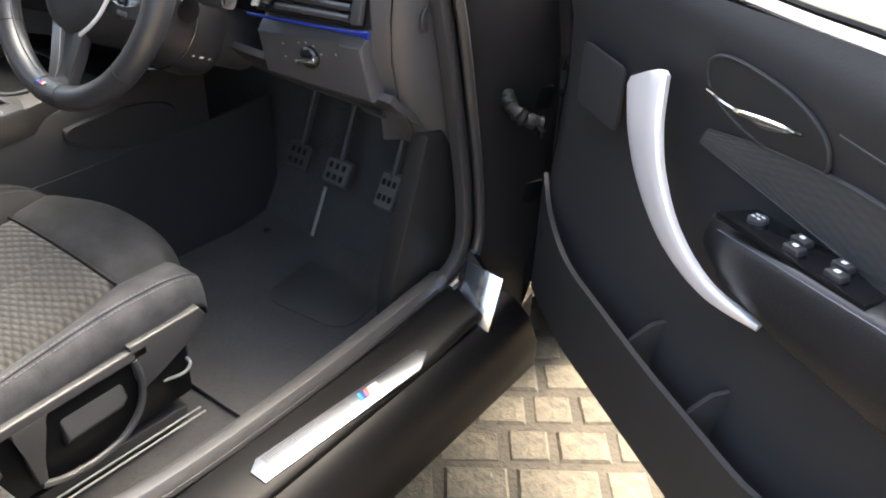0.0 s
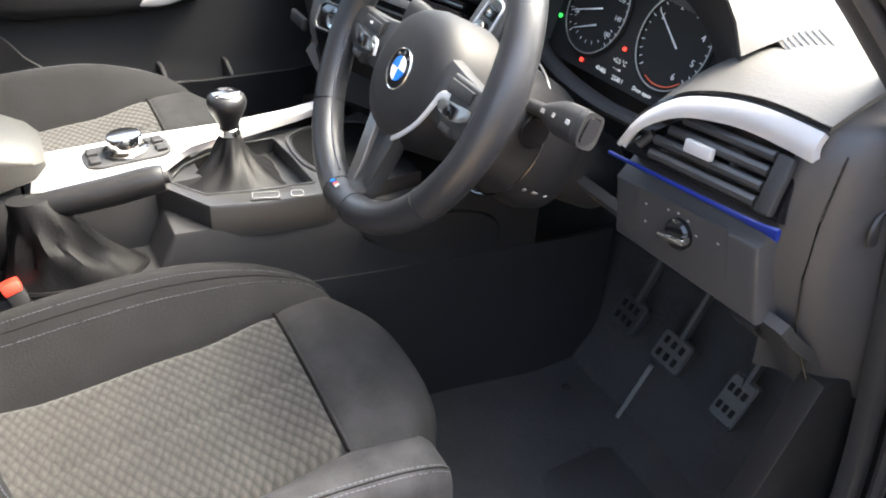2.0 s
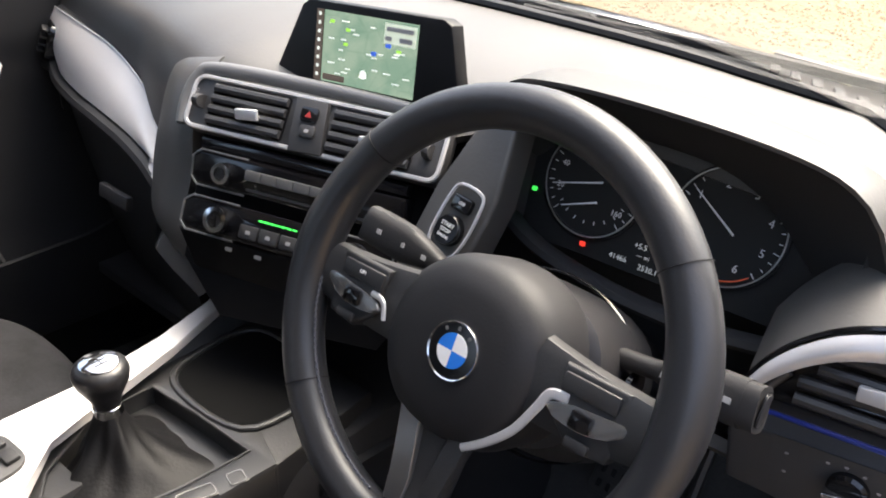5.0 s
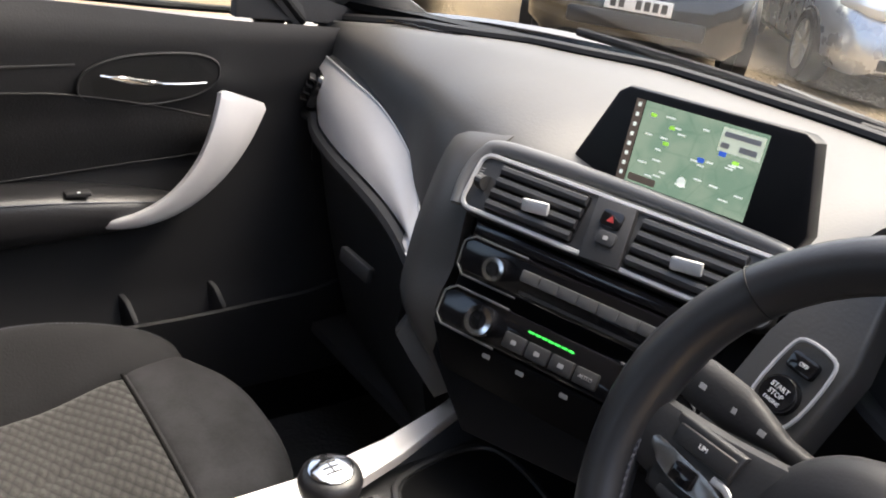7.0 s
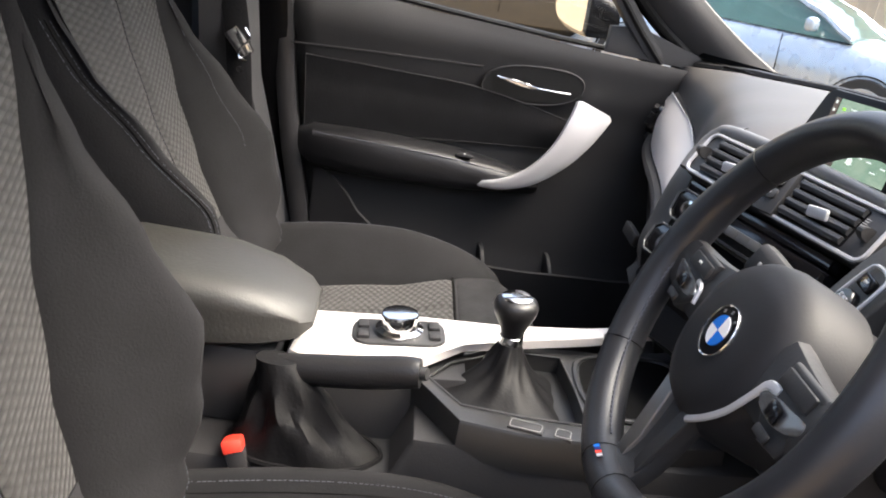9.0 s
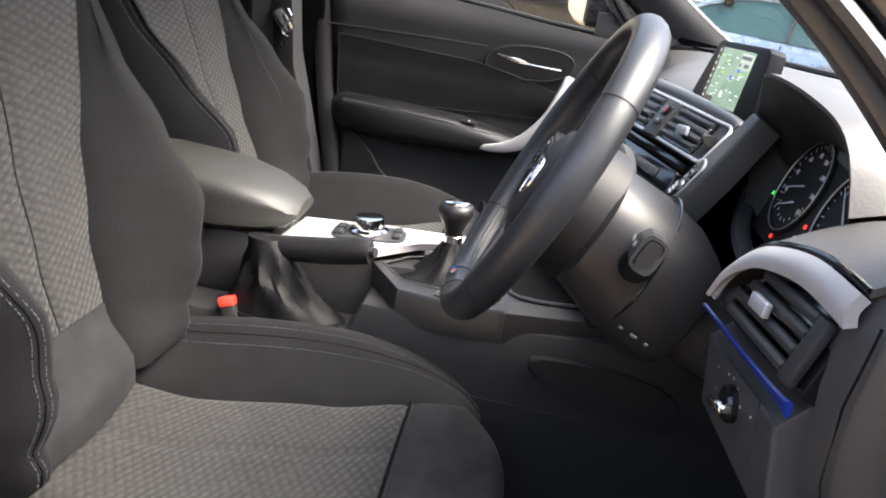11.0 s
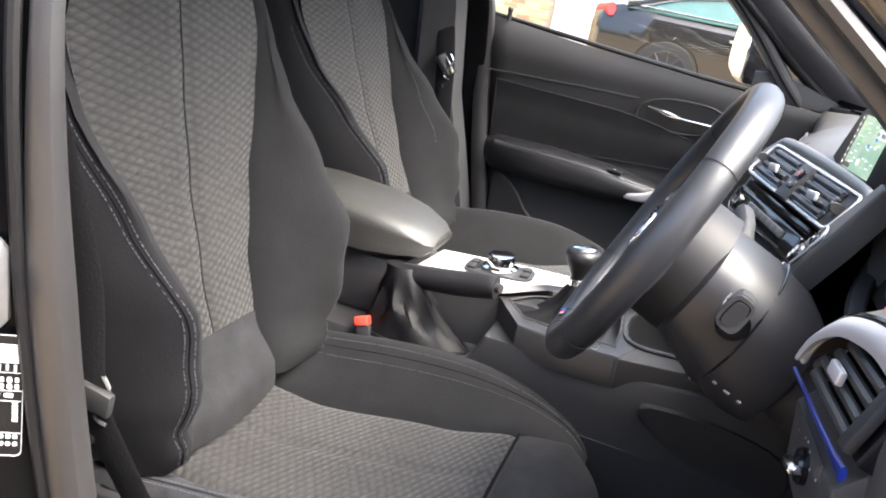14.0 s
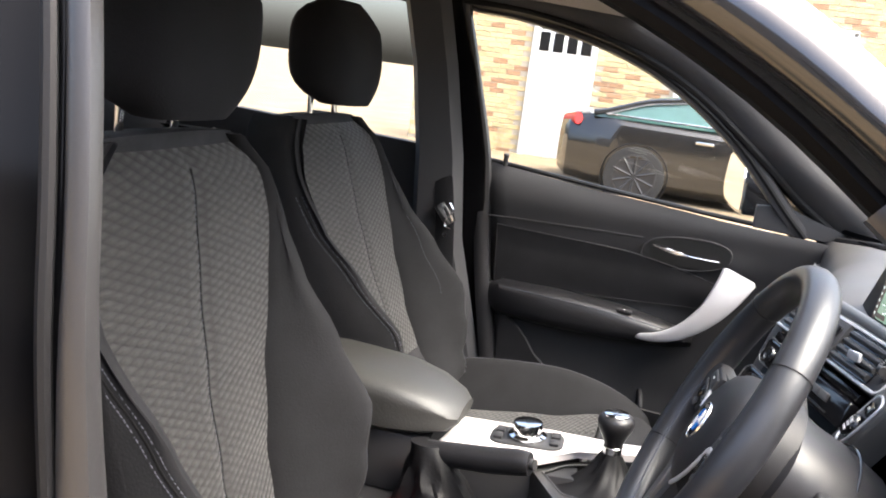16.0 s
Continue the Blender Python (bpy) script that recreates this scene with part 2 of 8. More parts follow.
def plate(pts, depth, m=None, bevel=0.0, bm=None, seg=2):
    """A flat outline (x, y pairs) made solid downwards from z = 0 by depth, set by the matrix m."""
    bm = bm or bmesh.new()
    m = m or Matrix()
    top = [bm.verts.new(m @ Vector((x, y, 0))) for x, y in pts]
    low = [bm.verts.new(m @ Vector((x, y, -depth))) for x, y in pts]
    f = bm.faces.new(top)
    bm.faces.new(list(reversed(low)))
    k = len(pts)
    for i in range(k):
        bm.faces.new((top[i], low[i], low[(i + 1) % k], top[(i + 1) % k]))
    if bevel:
        bmesh.ops.bevel(bm, geom=list(f.edges), offset=bevel, segments=seg, profile=0.5, affect="EDGES", clamp_overlap=True)
    return bm


def rounded(w, h, r, n=4, cx=0.0, cy=0.0):
    """A rounded rectangle's outline."""
    out = []
    for qx, qy, a0 in ((1, 1, 0), (-1, 1, 90), (-1, -1, 180), (1, -1, 270)):
        for i in range(n + 1):
            a = radians(a0 + 90 * i / n)
            out.append((cx + qx * (w / 2 - r) + r * math.cos(a), cy + qy * (h / 2 - r) + r * math.sin(a)))
    return out


def circle(r, n=24, cx=0.0, cy=0.0, sy=1.0):
    return [(cx + r * math.cos(2 * math.pi * i / n), cy + r * sy * math.sin(2 * math.pi * i / n)) for i in range(n)]


def sheet(f, nu, nv, thick=0.0, scale=None, away=(0, -0.6, 1)):
    """A surface f(u, v), u and v from 0 to 1, with a uv map in metres (scale: metres along u and v); if thick, made solid on the side that does not look away."""
    bm = bmesh.new()
    g = [[Vector(f(i / nu, j / nv)) for j in range(nv + 1)] for i in range(nu + 1)]
    top = [[bm.verts.new(v) for v in row] for row in g]
    uv = bm.loops.layers.uv.new("UVMap")
    su, sv = scale or (1, 1)

    def skin(t):
        for i in range(nu):
            for j in range(nv):
                face = bm.faces.new((t[i][j], t[i + 1][j], t[i + 1][j + 1], t[i][j + 1]))
                for lp, (a, b) in zip(face.loops, ((i, j), (i + 1, j), (i + 1, j + 1), (i, j + 1))):
                    lp[uv].uv = (a / nu * su, b / nv * sv)
    skin(top)
    if thick:
        low = []
        for i in range(nu + 1):
            row = []
            for j in range(nv + 1):
                du = g[min(i + 1, nu)][j] - g[max(i - 1, 0)][j]
                dv = g[i][min(j + 1, nv)] - g[i][max(j - 1, 0)]
                n = du.cross(dv)
                n = n.normalized() if n.length > 1e-9 else Vector(away).normalized()
                if n.dot(Vector(away)) < 0:
                    n = -n
                row.append(bm.verts.new(g[i][j] - n * thick))
            low.append(row)
        skin(low)
        rim = [(i, 0) for i in range(nu)] + [(nu, j) for j in range(nv)] + [(i, nv) for i in range(nu, 0, -1)] + [(0, j) for j in range(nv, 0, -1)]
        for (a, b), (c, d) in zip(rim, rim[1:] + rim[:1]):
            bm.faces.new((top[a][b], top[c][d], low[c][d], low[a][b]))
    return bm


def between(keys, t):
    """Eased values between rows (t, value...)."""
    if t <= keys[0][0]:
        return list(keys[0][1:])
    for a, b in zip(keys, keys[1:]):
        if t <= b[0]:
            s = (t - a[0]) / (b[0] - a[0])
            s = s * s * (3 - 2 * s) * 0.5 + s * 0.5
            return [p + (q - p) * s for p, q in zip(a[1:], b[1:])]
    return list(keys[-1][1:])


def lathe(profile, m, n=28):
    """A turned solid from (radius, height) pairs, about z of the matrix m."""
    bm = bmesh.new()
    return rings(bm, [[m @ Vector((r * math.cos(2 * math.pi * i / n), r * math.sin(2 * math.pi * i / n), z)) for i in range(n)] for r, z in profile])


def lettering(name, text, size, m, mat, parent, label="", align="CENTER", raise_by=0.0006):
    """Words in the built-in font as a mesh, reading along x of m, facing z."""
    cu = bpy.data.curves.new(name, "FONT")
    cu.body, cu.size, cu.extrude = text, size, raise_by
    cu.align_x, cu.align_y = align, "CENTER"
    cu.resolution_u = 2
    ob = bpy.data.objects.new(name, cu)
    scene.collection.objects.link(ob)
    me = bpy.data.meshes.new_from_object(ob.evaluated_get(bpy.context.evaluated_depsgraph_get()))
    bpy.data.objects.remove(ob)
    bm = bmesh.new()
    bm.from_mesh(me)
    bmesh.ops.transform(bm, matrix=m, verts=bm.verts)
    return part(name, bm, mat, parent, label, flat=True)


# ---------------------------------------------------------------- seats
# Near-black that stands in for the shade in seam slits and the cup recess.
DEEP_SHADE = material("deep_shade_black", (0.004, 0.004, 0.004), 0.95, spec=0.1)
BACK = [(-0.003, 0.469), (-0.042, 0.528), (-0.077, 0.648), (-0.108, 0.777), (-0.13, 0.908), (-0.145, 1.02), (-0.165, 1.10)]
BACK_KEYS = [(z, y) for y, z in BACK]


def stitches(points, parent, label="pale stitched seam", r=0.0007, long=0.0042, gap=0.002):
    """A row of short thread stitches along a line."""
    line = [Vector(p) for p in points]
    bm, run, start = bmesh.new(), 0.0, 0.0
    for a, b in zip(line, line[1:]):
        d = (b - a).length
        if d < 1e-6:
            continue
        way = (b - a) / d
        side = way.cross(Vector((0.3, 0.5, 0.81))).normalized() * r
        top = side.cross(way)
        while start < run + d:
            p, q = a + way * max(0.0, start - run), a + way * min(d, start - run + long)
            rings(bm, [[p + side, p + top, p - side, p - top], [q + side, q + top, q - side, q - top]])
            start += long + gap
        run += d
    return part("seam", bm, THREAD, parent, label)


def make_seat(name, label, flip, lean=0.0, rest=(0.0, 0.0), worn=True, tall=1.0, ahead=0.0):
    """A sports seat about its own origin on the floor, facing +y; flip: +1 puts the controls on its +x side."""
    s = thing(name, (0, 0, 0), label, "car seat", "front seats")

    def back_y(z):
        return between(BACK_KEYS, z)[0] - lean * (z - 0.5)

    def cushion_z(y):
        return between([(-0.05, 0.42), (0.08, 0.41), (0.29, 0.443), (0.41, 0.4745)], y)[0]

    def insert(u, v):
        x, y = (u - 0.5) * 0.29, -0.04 + v * 0.445
        crease = 0.006 * math.exp(-((x / 0.006) ** 2)) if v < 0.97 else 0
        sag = 0.007 * math.cos(x / 0.145 * 1.3) - 0.02 * max(0, abs(u - 0.5) * 2 - 0.9) * 5 - 0.004 * max(0, v - 0.96) * 25
        return Vector((x, y, cushion_z(y) + sag - crease * 0.5))
    part("seat_insert", sheet(insert, 28, 30, 0.05, (0.29, 0.445)), WEAVE, s, "knitted grey-black seat centre")

    # thigh support in suede, with a rounded front
    def thigh(u, v):
        a = (u - 0.5) * 2
        front = 0.55 - 0.05 * abs(a) ** 2.8
        line = smooth_line([(0, 0.405, 0.452), (0, 0.4055, 0.468), (0, 0.4105, 0.4765), (0, 0.424, 0.4812), (0, 0.45, 0.4845), (0, 0.48, 0.4865), (0, front - 0.022, 0.476), (0, front - 0.004, 0.455), (0, front, 0.43), (0, front - 0.012, 0.40), (0, front - 0.05, 0.385)], 4)
        p = line[round(v * (len(line) - 1))]
        return Vector((a * (0.172 - 0.012 * v), p.y, p.z - 0.008 * a * a - 0.014 * max(0, abs(a) - 0.88) * 8))
    part("thigh_support", sheet(thigh, 24, 40, 0.003, away=(0, 1, 1)), SUEDE, s, "dark suede thigh support")

    # A thin black tube draws the dark slit behind the thigh support.
    part("seam_gap", tube([(x, 0.4035, cushion_z(0.405) + 0.0065 * math.cos(x / 0.145 * 1.3) - 0.0035) for x in [-0.142 + 0.0142 * i for i in range(21)]], (0.0025, 0.0025), 6), DEEP_SHADE, s)
    for sx in (-1, 1):
        # cushion side bolster: slopes up from the centre to a ridge near its outer edge
        near = sx * flip > 0
        low = near and worn
        keys = [(-0.07, 0.436, 0.76), (0.03, 0.452, 0.78), (0.2, 0.476, 0.8), (0.33, 0.492, 0.82), (0.42, 0.493, 0.82), (0.47, 0.484, 0.78), (0.5, 0.466, 0.68), (0.512, 0.442, 0.56)] if low else [(-0.07, 0.475, 1), (0.03, 0.492, 1), (0.16, 0.515, 1), (0.29, 0.524, 1), (0.38, 0.512, 0.98), (0.45, 0.488, 0.95), (0.49, 0.462, 0.88), (0.505, 0.44, 0.8)]
        loops = []
        for p in smooth_line(keys, 5):
            y, zt, w = p
            zi = min(cushion_z(y), zt - 0.012) if y < 0.4 else min(0.474, zt - 0.004)
            xo = 0.146 + 0.098 * w
            sec = [(0.138, zi - 0.035), (0.144, zi - 0.003), (0.146 + 0.04 * w, zi + (zt - zi) * 0.62), (0.146 + 0.068 * w, zt - 0.002), (xo - 0.014 * w, zt - 0.003), (xo - 0.001, zt - 0.022), (xo, zt - 0.055), (xo - 0.014, min(zt - 0.06, 0.415)), (0.16, 0.40)]
            loops.append([Vector((sx * v.x, y, v.y)) for v in smooth_line([(a, b, 0) for a, b in sec], 3, True)])
        part("cushion_bolster", rings(bmesh.new(), loops), WORN_SUEDE if low else CLOTH, s, "worn dark suede cushion bolster" if low else "dark cloth cushion bolster")
        k0, tip = (10, Vector((sx * 0.0003, 0, 0.0005))) if near else (6, Vector((-sx * 0.0004, 0, 0.0005)))
        for k in (k0, k0 + 2):
            stitches([q[k].lerp(q[k + 1], 0.4) + tip for q in loops[2:-3]], s)
        part("seam", tube([q[k0 + 1].lerp(q[k0 + 2], 0.4) - tip for q in loops[2:-3]], 0.0012, 6), DEEP_SHADE, s, "dark sunk seam")

    # backrest centre, weave below a smooth suede top
    def back(u, v):
        z = 0.50 + v * 0.605
        half = between([(0.5, 0.118), (0.62, 0.138), (0.75, 0.168), (0.88, 0.2), (0.98, 0.209), (1.04, 0.193), (1.08, 0.16), (1.105, 0.13)], z)[0]
        a = (u - 0.5) * 2
        dip = 0.004 * math.exp(-((a * half / 0.005) ** 2))
        return Vector((a * half, back_y(z) + 0.012 * (1 - a * a) - dip - 0.03 * max(0, (z - 1.06) / 0.045) ** 2, z))
    part("backrest_insert", sheet(back, 26, 34, 0.05, (0.29, 0.605), away=(0, 1, 0.3)), WEAVE, s, "knitted grey-black backrest centre")

    def lumbar(u, v):
        a = (u - 0.5) * 2
        z = 0.43 + v * 0.125 * (1 - 0.1 * a * a)
        return Vector((a * (0.116 + 0.008 * v), back_y(max(z, 0.47)) + 0.0145 - 0.012 * a * a + 0.012 * (1 - v), z))
    part("lumbar_panel", sheet(lumbar, 14, 8, 0.03, away=(0, 1, 0.3)), SUEDE, s, "plain dark suede lower back panel")

    def crown(u, v):
        a = (u - 0.5) * 2
        z = 1.088 + 0.034 * v - 0.016 * a * a * (1 - v)
        roll = max(0, v - 0.6) / 0.4
        half = 0.166 - 0.04 * v
        return Vector((a * half, back_y(z) + 0.0125 * (1 - a * a) - 0.012 - 0.07 * roll * roll, z - 0.01 * roll * a * a - 0.02 * roll * roll))
    part("top_panel", sheet(crown, 18, 10, 0.03, away=(0, 1, 0.3)), SUEDE, s, "smooth dark suede top panel")

    for sx in (-1, 1):
        loops = []
        for k in range(27):
            z = 0.45 + k * 0.025
            t = k / 26
            yin = back_y(z)
            hin = between([(0.45, 0.112), (0.62, 0.135), (0.75, 0.165), (0.88, 0.197), (0.98, 0.206), (1.04, 0.188), (1.1, 0.125)], z)[0]
            ridge = between([(0.45, 0.03), (0.5, 0.07), (0.6, 0.115), (0.70, 0.13), (0.8, 0.085), (0.88, 0.04), (0.96, 0.014), (1.02, 0.004), (1.1, 0.0)], z)[0]
            out = between([(0.45, 0.215), (0.55, 0.238), (0.72, 0.246), (0.88, 0.242), (1.0, 0.232), (1.06, 0.205), (1.1, 0.15)], z)[0]
            ridge *= 1.22 if worn and sx * flip > 0 and z < 0.9 else 1.0
            if worn and sx * flip < 0:
                ridge, out = ridge * 1.08, out + 0.006 * min(1, max(0, (1.0 - z) / 0.2))
            hr = hin + (out - hin) * 0.62
            yb = yin - 0.11
            ctl = [(hin - 0.006, yin - 0.012), (hin + 0.012, yin + 0.012 + ridge * 0.25), (hr - 0.012, yin + ridge * 0.86), (hr + 0.008, yin + ridge), (out - 0.012, yin + ridge * 0.78), (out, yin + ridge * 0.3 - 0.02), (out - 0.004, yb + 0.02), (out - 0.03, yb), (hin, yb + 0.01)]
            loops.append([Vector((sx * v.x, v.y, z)) for v in smooth_line([(a, b, 0) for a, b in ctl], 3, True)])
        part("back_bolster", rings(bmesh.new(), loops), CLOTH, s, "dark cloth backrest bolster")
        # twin seams run from the outer edge down to the crest, one more along the inner edge
        def along(z0, z1, fn, out):
            pts = []
            for k, q in enumerate(loops):
                z = 0.45 + k * 0.025
                if z0 <= z <= z1:
                    m = fn(z)
                    pts.append(q[int(m)].lerp(q[int(m) + 1], m - int(m)) + Vector((sx * out * 0.5, out, 0)))
            return smooth_line(pts, 3)
        for d in (-0.55, 0.55):
            stitches(along(0.47, 0.97, lambda z: 10.2 + d + 3.6 * max(0, min(1, (z - 0.68) / 0.26)), 0.0006), s)
        part("seam", tube(along(0.47, 0.97, lambda z: 10.2 + 3.6 * max(0, min(1, (z - 0.68) / 0.26)), -0.0006), 0.0014, 6), DEEP_SHADE, s, "dark sunk seam")
        if sx * flip > 0:
            stitches(along(0.66, 1.0, lambda z: 4.6, 0.0006), s)
    part("seam", tube([back(0.5, 0.09 + 0.03 * k) + Vector((0, 0.0002, 0)) for k in range(29)], 0.0017, 6), DEEP_SHADE, s, "dark middle seam of the backrest")
    stitches([back(0.515, 0.1 + 0.03 * k) + Vector((0, 0.0006, 0)) for k in range(28)], s, r=0.0005)

    # shell behind, headrest and posts
    part("back_shell", rings(bmesh.new(), [[Vector((x * w, back_y(z) - y, z)) for x, y in ((-1, 0.03), (1, 0.03), (0.95, 0.1), (0.6, 0.14), (-0.6, 0.14), (-0.95, 0.1))] for z, w in ((0.42, 0.19), (0.6, 0.215), (0.85, 0.205), (1.0, 0.18), (1.085, 0.13))]), HARD, s, "black plastic seat back shell")
    for x in (-0.058, 0.058):
        part("headrest_post", tube([(x, -0.185 + rest[0] - lean * 0.58, 1.07), (x, -0.178 + rest[0] - lean * 0.68, 1.18)], 0.006, 10, up=(1, 0, 0)), CHROME, s, "chrome headrest post")
    loops = []
    for k in range(13):
        t = k / 12
        z = 1.122 + 0.2 * t
        w = 0.134 * (1 - 0.42 * max(0, 0.5 - t) ** 3 * 8 - 0.5 * max(0, 2 * t - 1.1) ** 4) - 0.014 * t
        f, r = -0.098 + 0.02 * math.sin(t * 2.6) - 0.035 * max(0, t - 0.75) * 2, -0.222 + 0.05 * (2 * t - 1) ** 4 + 0.02 * t
        ctl = [(-w, (f + r) / 2, z), (-w * 0.86, f - 0.014, z), (-w * 0.4, f, z), (w * 0.4, f, z), (w * 0.86, f - 0.014, z), (w, (f + r) / 2, z), (w * 0.82, r + 0.01, z), (0, r, z), (-w * 0.82, r + 0.01, z)]
        loops.append([v + Vector((0, rest[0] - lean * (z - 0.5), rest[1])) for v in smooth_line(ctl, 3, True)])
    part("headrest", rings(bmesh.new(), loops), CLOTH, s, "dark cloth headrest")

    # side cover with recessed levers, on the outer side
    f = flip
    part("side_cover", box((f * 0.212, 0.2, 0.352), (0.03, 0.5, 0.14), bevel=0.008), SILLPAINT, s, "black plastic seat side cover")
    sm = frame_of((f * 0.236, 0, 0), (0, f, 0), (0, 0, 1))

    def side(name, pts, depth, lift=0.0, mat=HARD, label="", bevel=0.004):
        part(name, plate([(f * y, z) for y, z in pts][:: int(f)], depth, sm @ Matrix.Translation((0, 0, lift)), bevel=bevel, seg=3), mat, s, label)
    side("top_rail", [(-0.06, 0.398), (-0.06, 0.42), (0.38, 0.428), (0.38, 0.408), (0.2, 0.41)], 0.03, label="satin black top rail of the side cover")
    side("front_cheek", [(0.352, 0.436), (0.474, 0.436), (0.484, 0.418), (0.478, 0.398), (0.44, 0.384), (0.39, 0.366), (0.366, 0.35), (0.356, 0.372)], 0.036, label="satin black front cheek of the side cover")
    side("cover_post", [(0.165, 0.412), (0.225, 0.412), (0.212, 0.39), (0.204, 0.345), (0.2, 0.30), (0.184, 0.30), (0.18, 0.36), (0.176, 0.395)], 0.024)
    part("recess_rim", tube(smooth_line([(f * 0.234, y, z) for y, z in ((0.356, 0.41), (0.362, 0.37), (0.352, 0.325), (0.32, 0.292), (0.275, 0.282), (0.225, 0.286), (0.19, 0.30))], 5), 0.0055, 8, up=(1, 0, 0)), HARD, s)
    for a, b, c, d in ((0.012, 0.148, 0.345, 0.392), (0.236, 0.336, 0.345, 0.402)):
        part("adjuster_lever", plate([(f * y, z) for y, z in ((a, c), (b - 0.012, c + 0.003), (b, c + 0.012), (b, d), (a, d - 0.004))][:: int(f)], 0.02, sm @ Matrix.Translation((0, c, 0.006)) @ Matrix.Rotation(radians(-24), 4, "X") @ Matrix.Translation((0, -c, 0)), bevel=0.006, seg=3), SOFT, s, "black plastic seat adjuster lever")
    for x in (-0.19, 0.2):
        part("seat_rail", box((x * f, 0.17, 0.25), (0.03, 0.54, 0.03), pose(0, 0, 0, -3), bevel=0.003), HARD, s, "black seat rail")
    # two thin bright lines along the rail
    for dx in (0.0, 0.012):
        part("rail_edge", tube([(f * (0.238 + dx), 0.1, 0.27), (f * (0.25 + dx), 0.44, 0.268)], 0.0016, 6), STEEL, s, "thin bright line along the seat rail")
    part("rail_lever", tube(smooth_line([(f * 0.225, 0.40, 0.335), (f * 0.235, 0.43, 0.336), (f * 0.234, 0.445, 0.345), (f * 0.225, 0.445, 0.352)], 4), 0.0028, 8), MARKDARK, s)
    part("seat_pan", box((0, 0.2, 0.345), (0.36, 0.58, 0.12), bevel=0.02), HARD, s)
    for ob in s.children:
        kind = ob.name.split(".")[0]
        upper = kind == "seam" and max(v.co.z for v in ob.data.vertices) > 0.6
        if upper or kind in ("backrest_insert", "lumbar_panel", "top_panel", "back_bolster", "back_shell"):
            for v in ob.data.vertices:
                v.co.z = 0.5 + (v.co.z - 0.5) * (tall if v.co.z > 0.5 else 1)
                v.co.y += ahead
        elif kind in ("headrest", "headrest_post"):
            for v in ob.data.vertices:
                v.co.z += 0.62 * (tall - 1)
                v.co.y += ahead
    return s


driver_seat = make_seat("front_seat", "black cloth sports seat with knitted centre and suede edges", 1, 0.0, (-0.03, 0.006), tall=0.957)
driver_seat.location = (0.348, 0, 0)
passenger_seat = make_seat("front_seat", "black cloth sports seat with knitted centre, unoccupied", -1, 0.16, (0.0, 0.012), worn=False, tall=0.865, ahead=0.03)
passenger_seat.location = (-0.352, -0.04, 0.05)
for seat in (driver_seat, passenger_seat):
    BASES.pop(seat)

# ---------------------------------------------------------------- steering wheel
WC = Vector((0.354, 0.528, 0.862))
WU = Vector((0, 0.415, 0.909)).normalized()
WN = Vector((0, -0.909, 0.415)).normalized()
WM = frame_of(WC, (1, 0, 0), WU)


def on_wheel(x, y, z=0.0):
    """A place in the wheel's own plane: x to the right, y up it, z towards the driver."""
    return WM @ Vector((x, y, z))


wheel = thing("steering_wheel", tuple(WC - WN * 0.06), "black leather sports steering wheel with silver spoke trim", "steering wheel")
RIM = 0.1745
RISE = 0.0093  # the rim's middle lies above the hub's


def on_rim(a, more=0.0, z=0.012):
    """A place on the rim."""
    sy = math.sin(a)
    return on_wheel(0.003 + (RIM + more) * math.cos(a), RISE + (RIM + more) * sy, z)


ring = [on_rim(2 * math.pi * i / 72) for i in range(72)]


def rim_girth(t):
    a = t * 2 * math.pi * 71 / 72
    bump = sum(math.exp(-((((a - c + math.pi) % (2 * math.pi)) - math.pi) / 0.22) ** 2) for c in (radians(8), radians(172)))
    return (0.0182 + 0.002 * bump, 0.0195 + 0.001 * bump)


rim = part("rim", tube(ring, rim_girth, 14, up=WN, closed=True), RIMSKIN, wheel, "smooth black leather rim")
for deg in (38, 142, 218, 322, 262, 278):
    a = radians(deg)
    d = Vector((math.cos(a), math.sin(a), 0))
    pts = [on_rim(a, 0.0188 * math.cos(b), 0.012 + 0.0201 * math.sin(b)) for b in [2 * math.pi * i / 20 for i in range(20)]]
    part("leather_seam", tube(pts, 0.0005, 5, closed=True, up=tuple(WM.to_3x3() @ Vector((-d.y, d.x, 0)))), RUBBER, rim)
pts = [on_rim(radians(a), -0.0178, 0.016 + 0.0012 * (i % 2)) for i, a in enumerate(range(186, 258))]
part("cross_stitching", tube(pts, 0.0013, 5, up=WN), THREAD, rim, "stitching along the inner rim")
# hub pad: a rounded disc, flatter at the top
loops = []
for r, z in ((0.3, 0.03), (0.62, 0.028), (0.84, 0.021), (0.95, 0.01), (1.0, -0.006), (1.0, -0.05)):
    loops.append([on_wheel(-0.003 + 0.0795 * r * math.copysign(abs(math.cos(a)) ** 0.92, math.cos(a)), 0.077 * r * math.copysign(abs(math.sin(a)) ** 0.94, math.sin(a)) - 0.0095, z - 0.009) for a in [2 * math.pi * i / 40 for i in range(40)]])
HUB = WM @ Matrix.Translation((0, -0.007, 0.003))
hub = part("airbag_cover", rings(bmesh.new(), list(reversed(loops))), HUBSKIN, wheel, "round black airbag cover")
part("badge_ring", lathe([(0.0235, 0.012), (0.0235, 0.0195), (0.023, 0.0202), (0.022, 0.0195), (0.022, 0.012)], HUB), CHROME, hub, "thin chrome badge edge")
part("badge_disc", lathe([(0.0225, 0.012), (0.0225, 0.0192), (0.0001, 0.0194)], HUB), GLOSS, hub, "black badge disc")
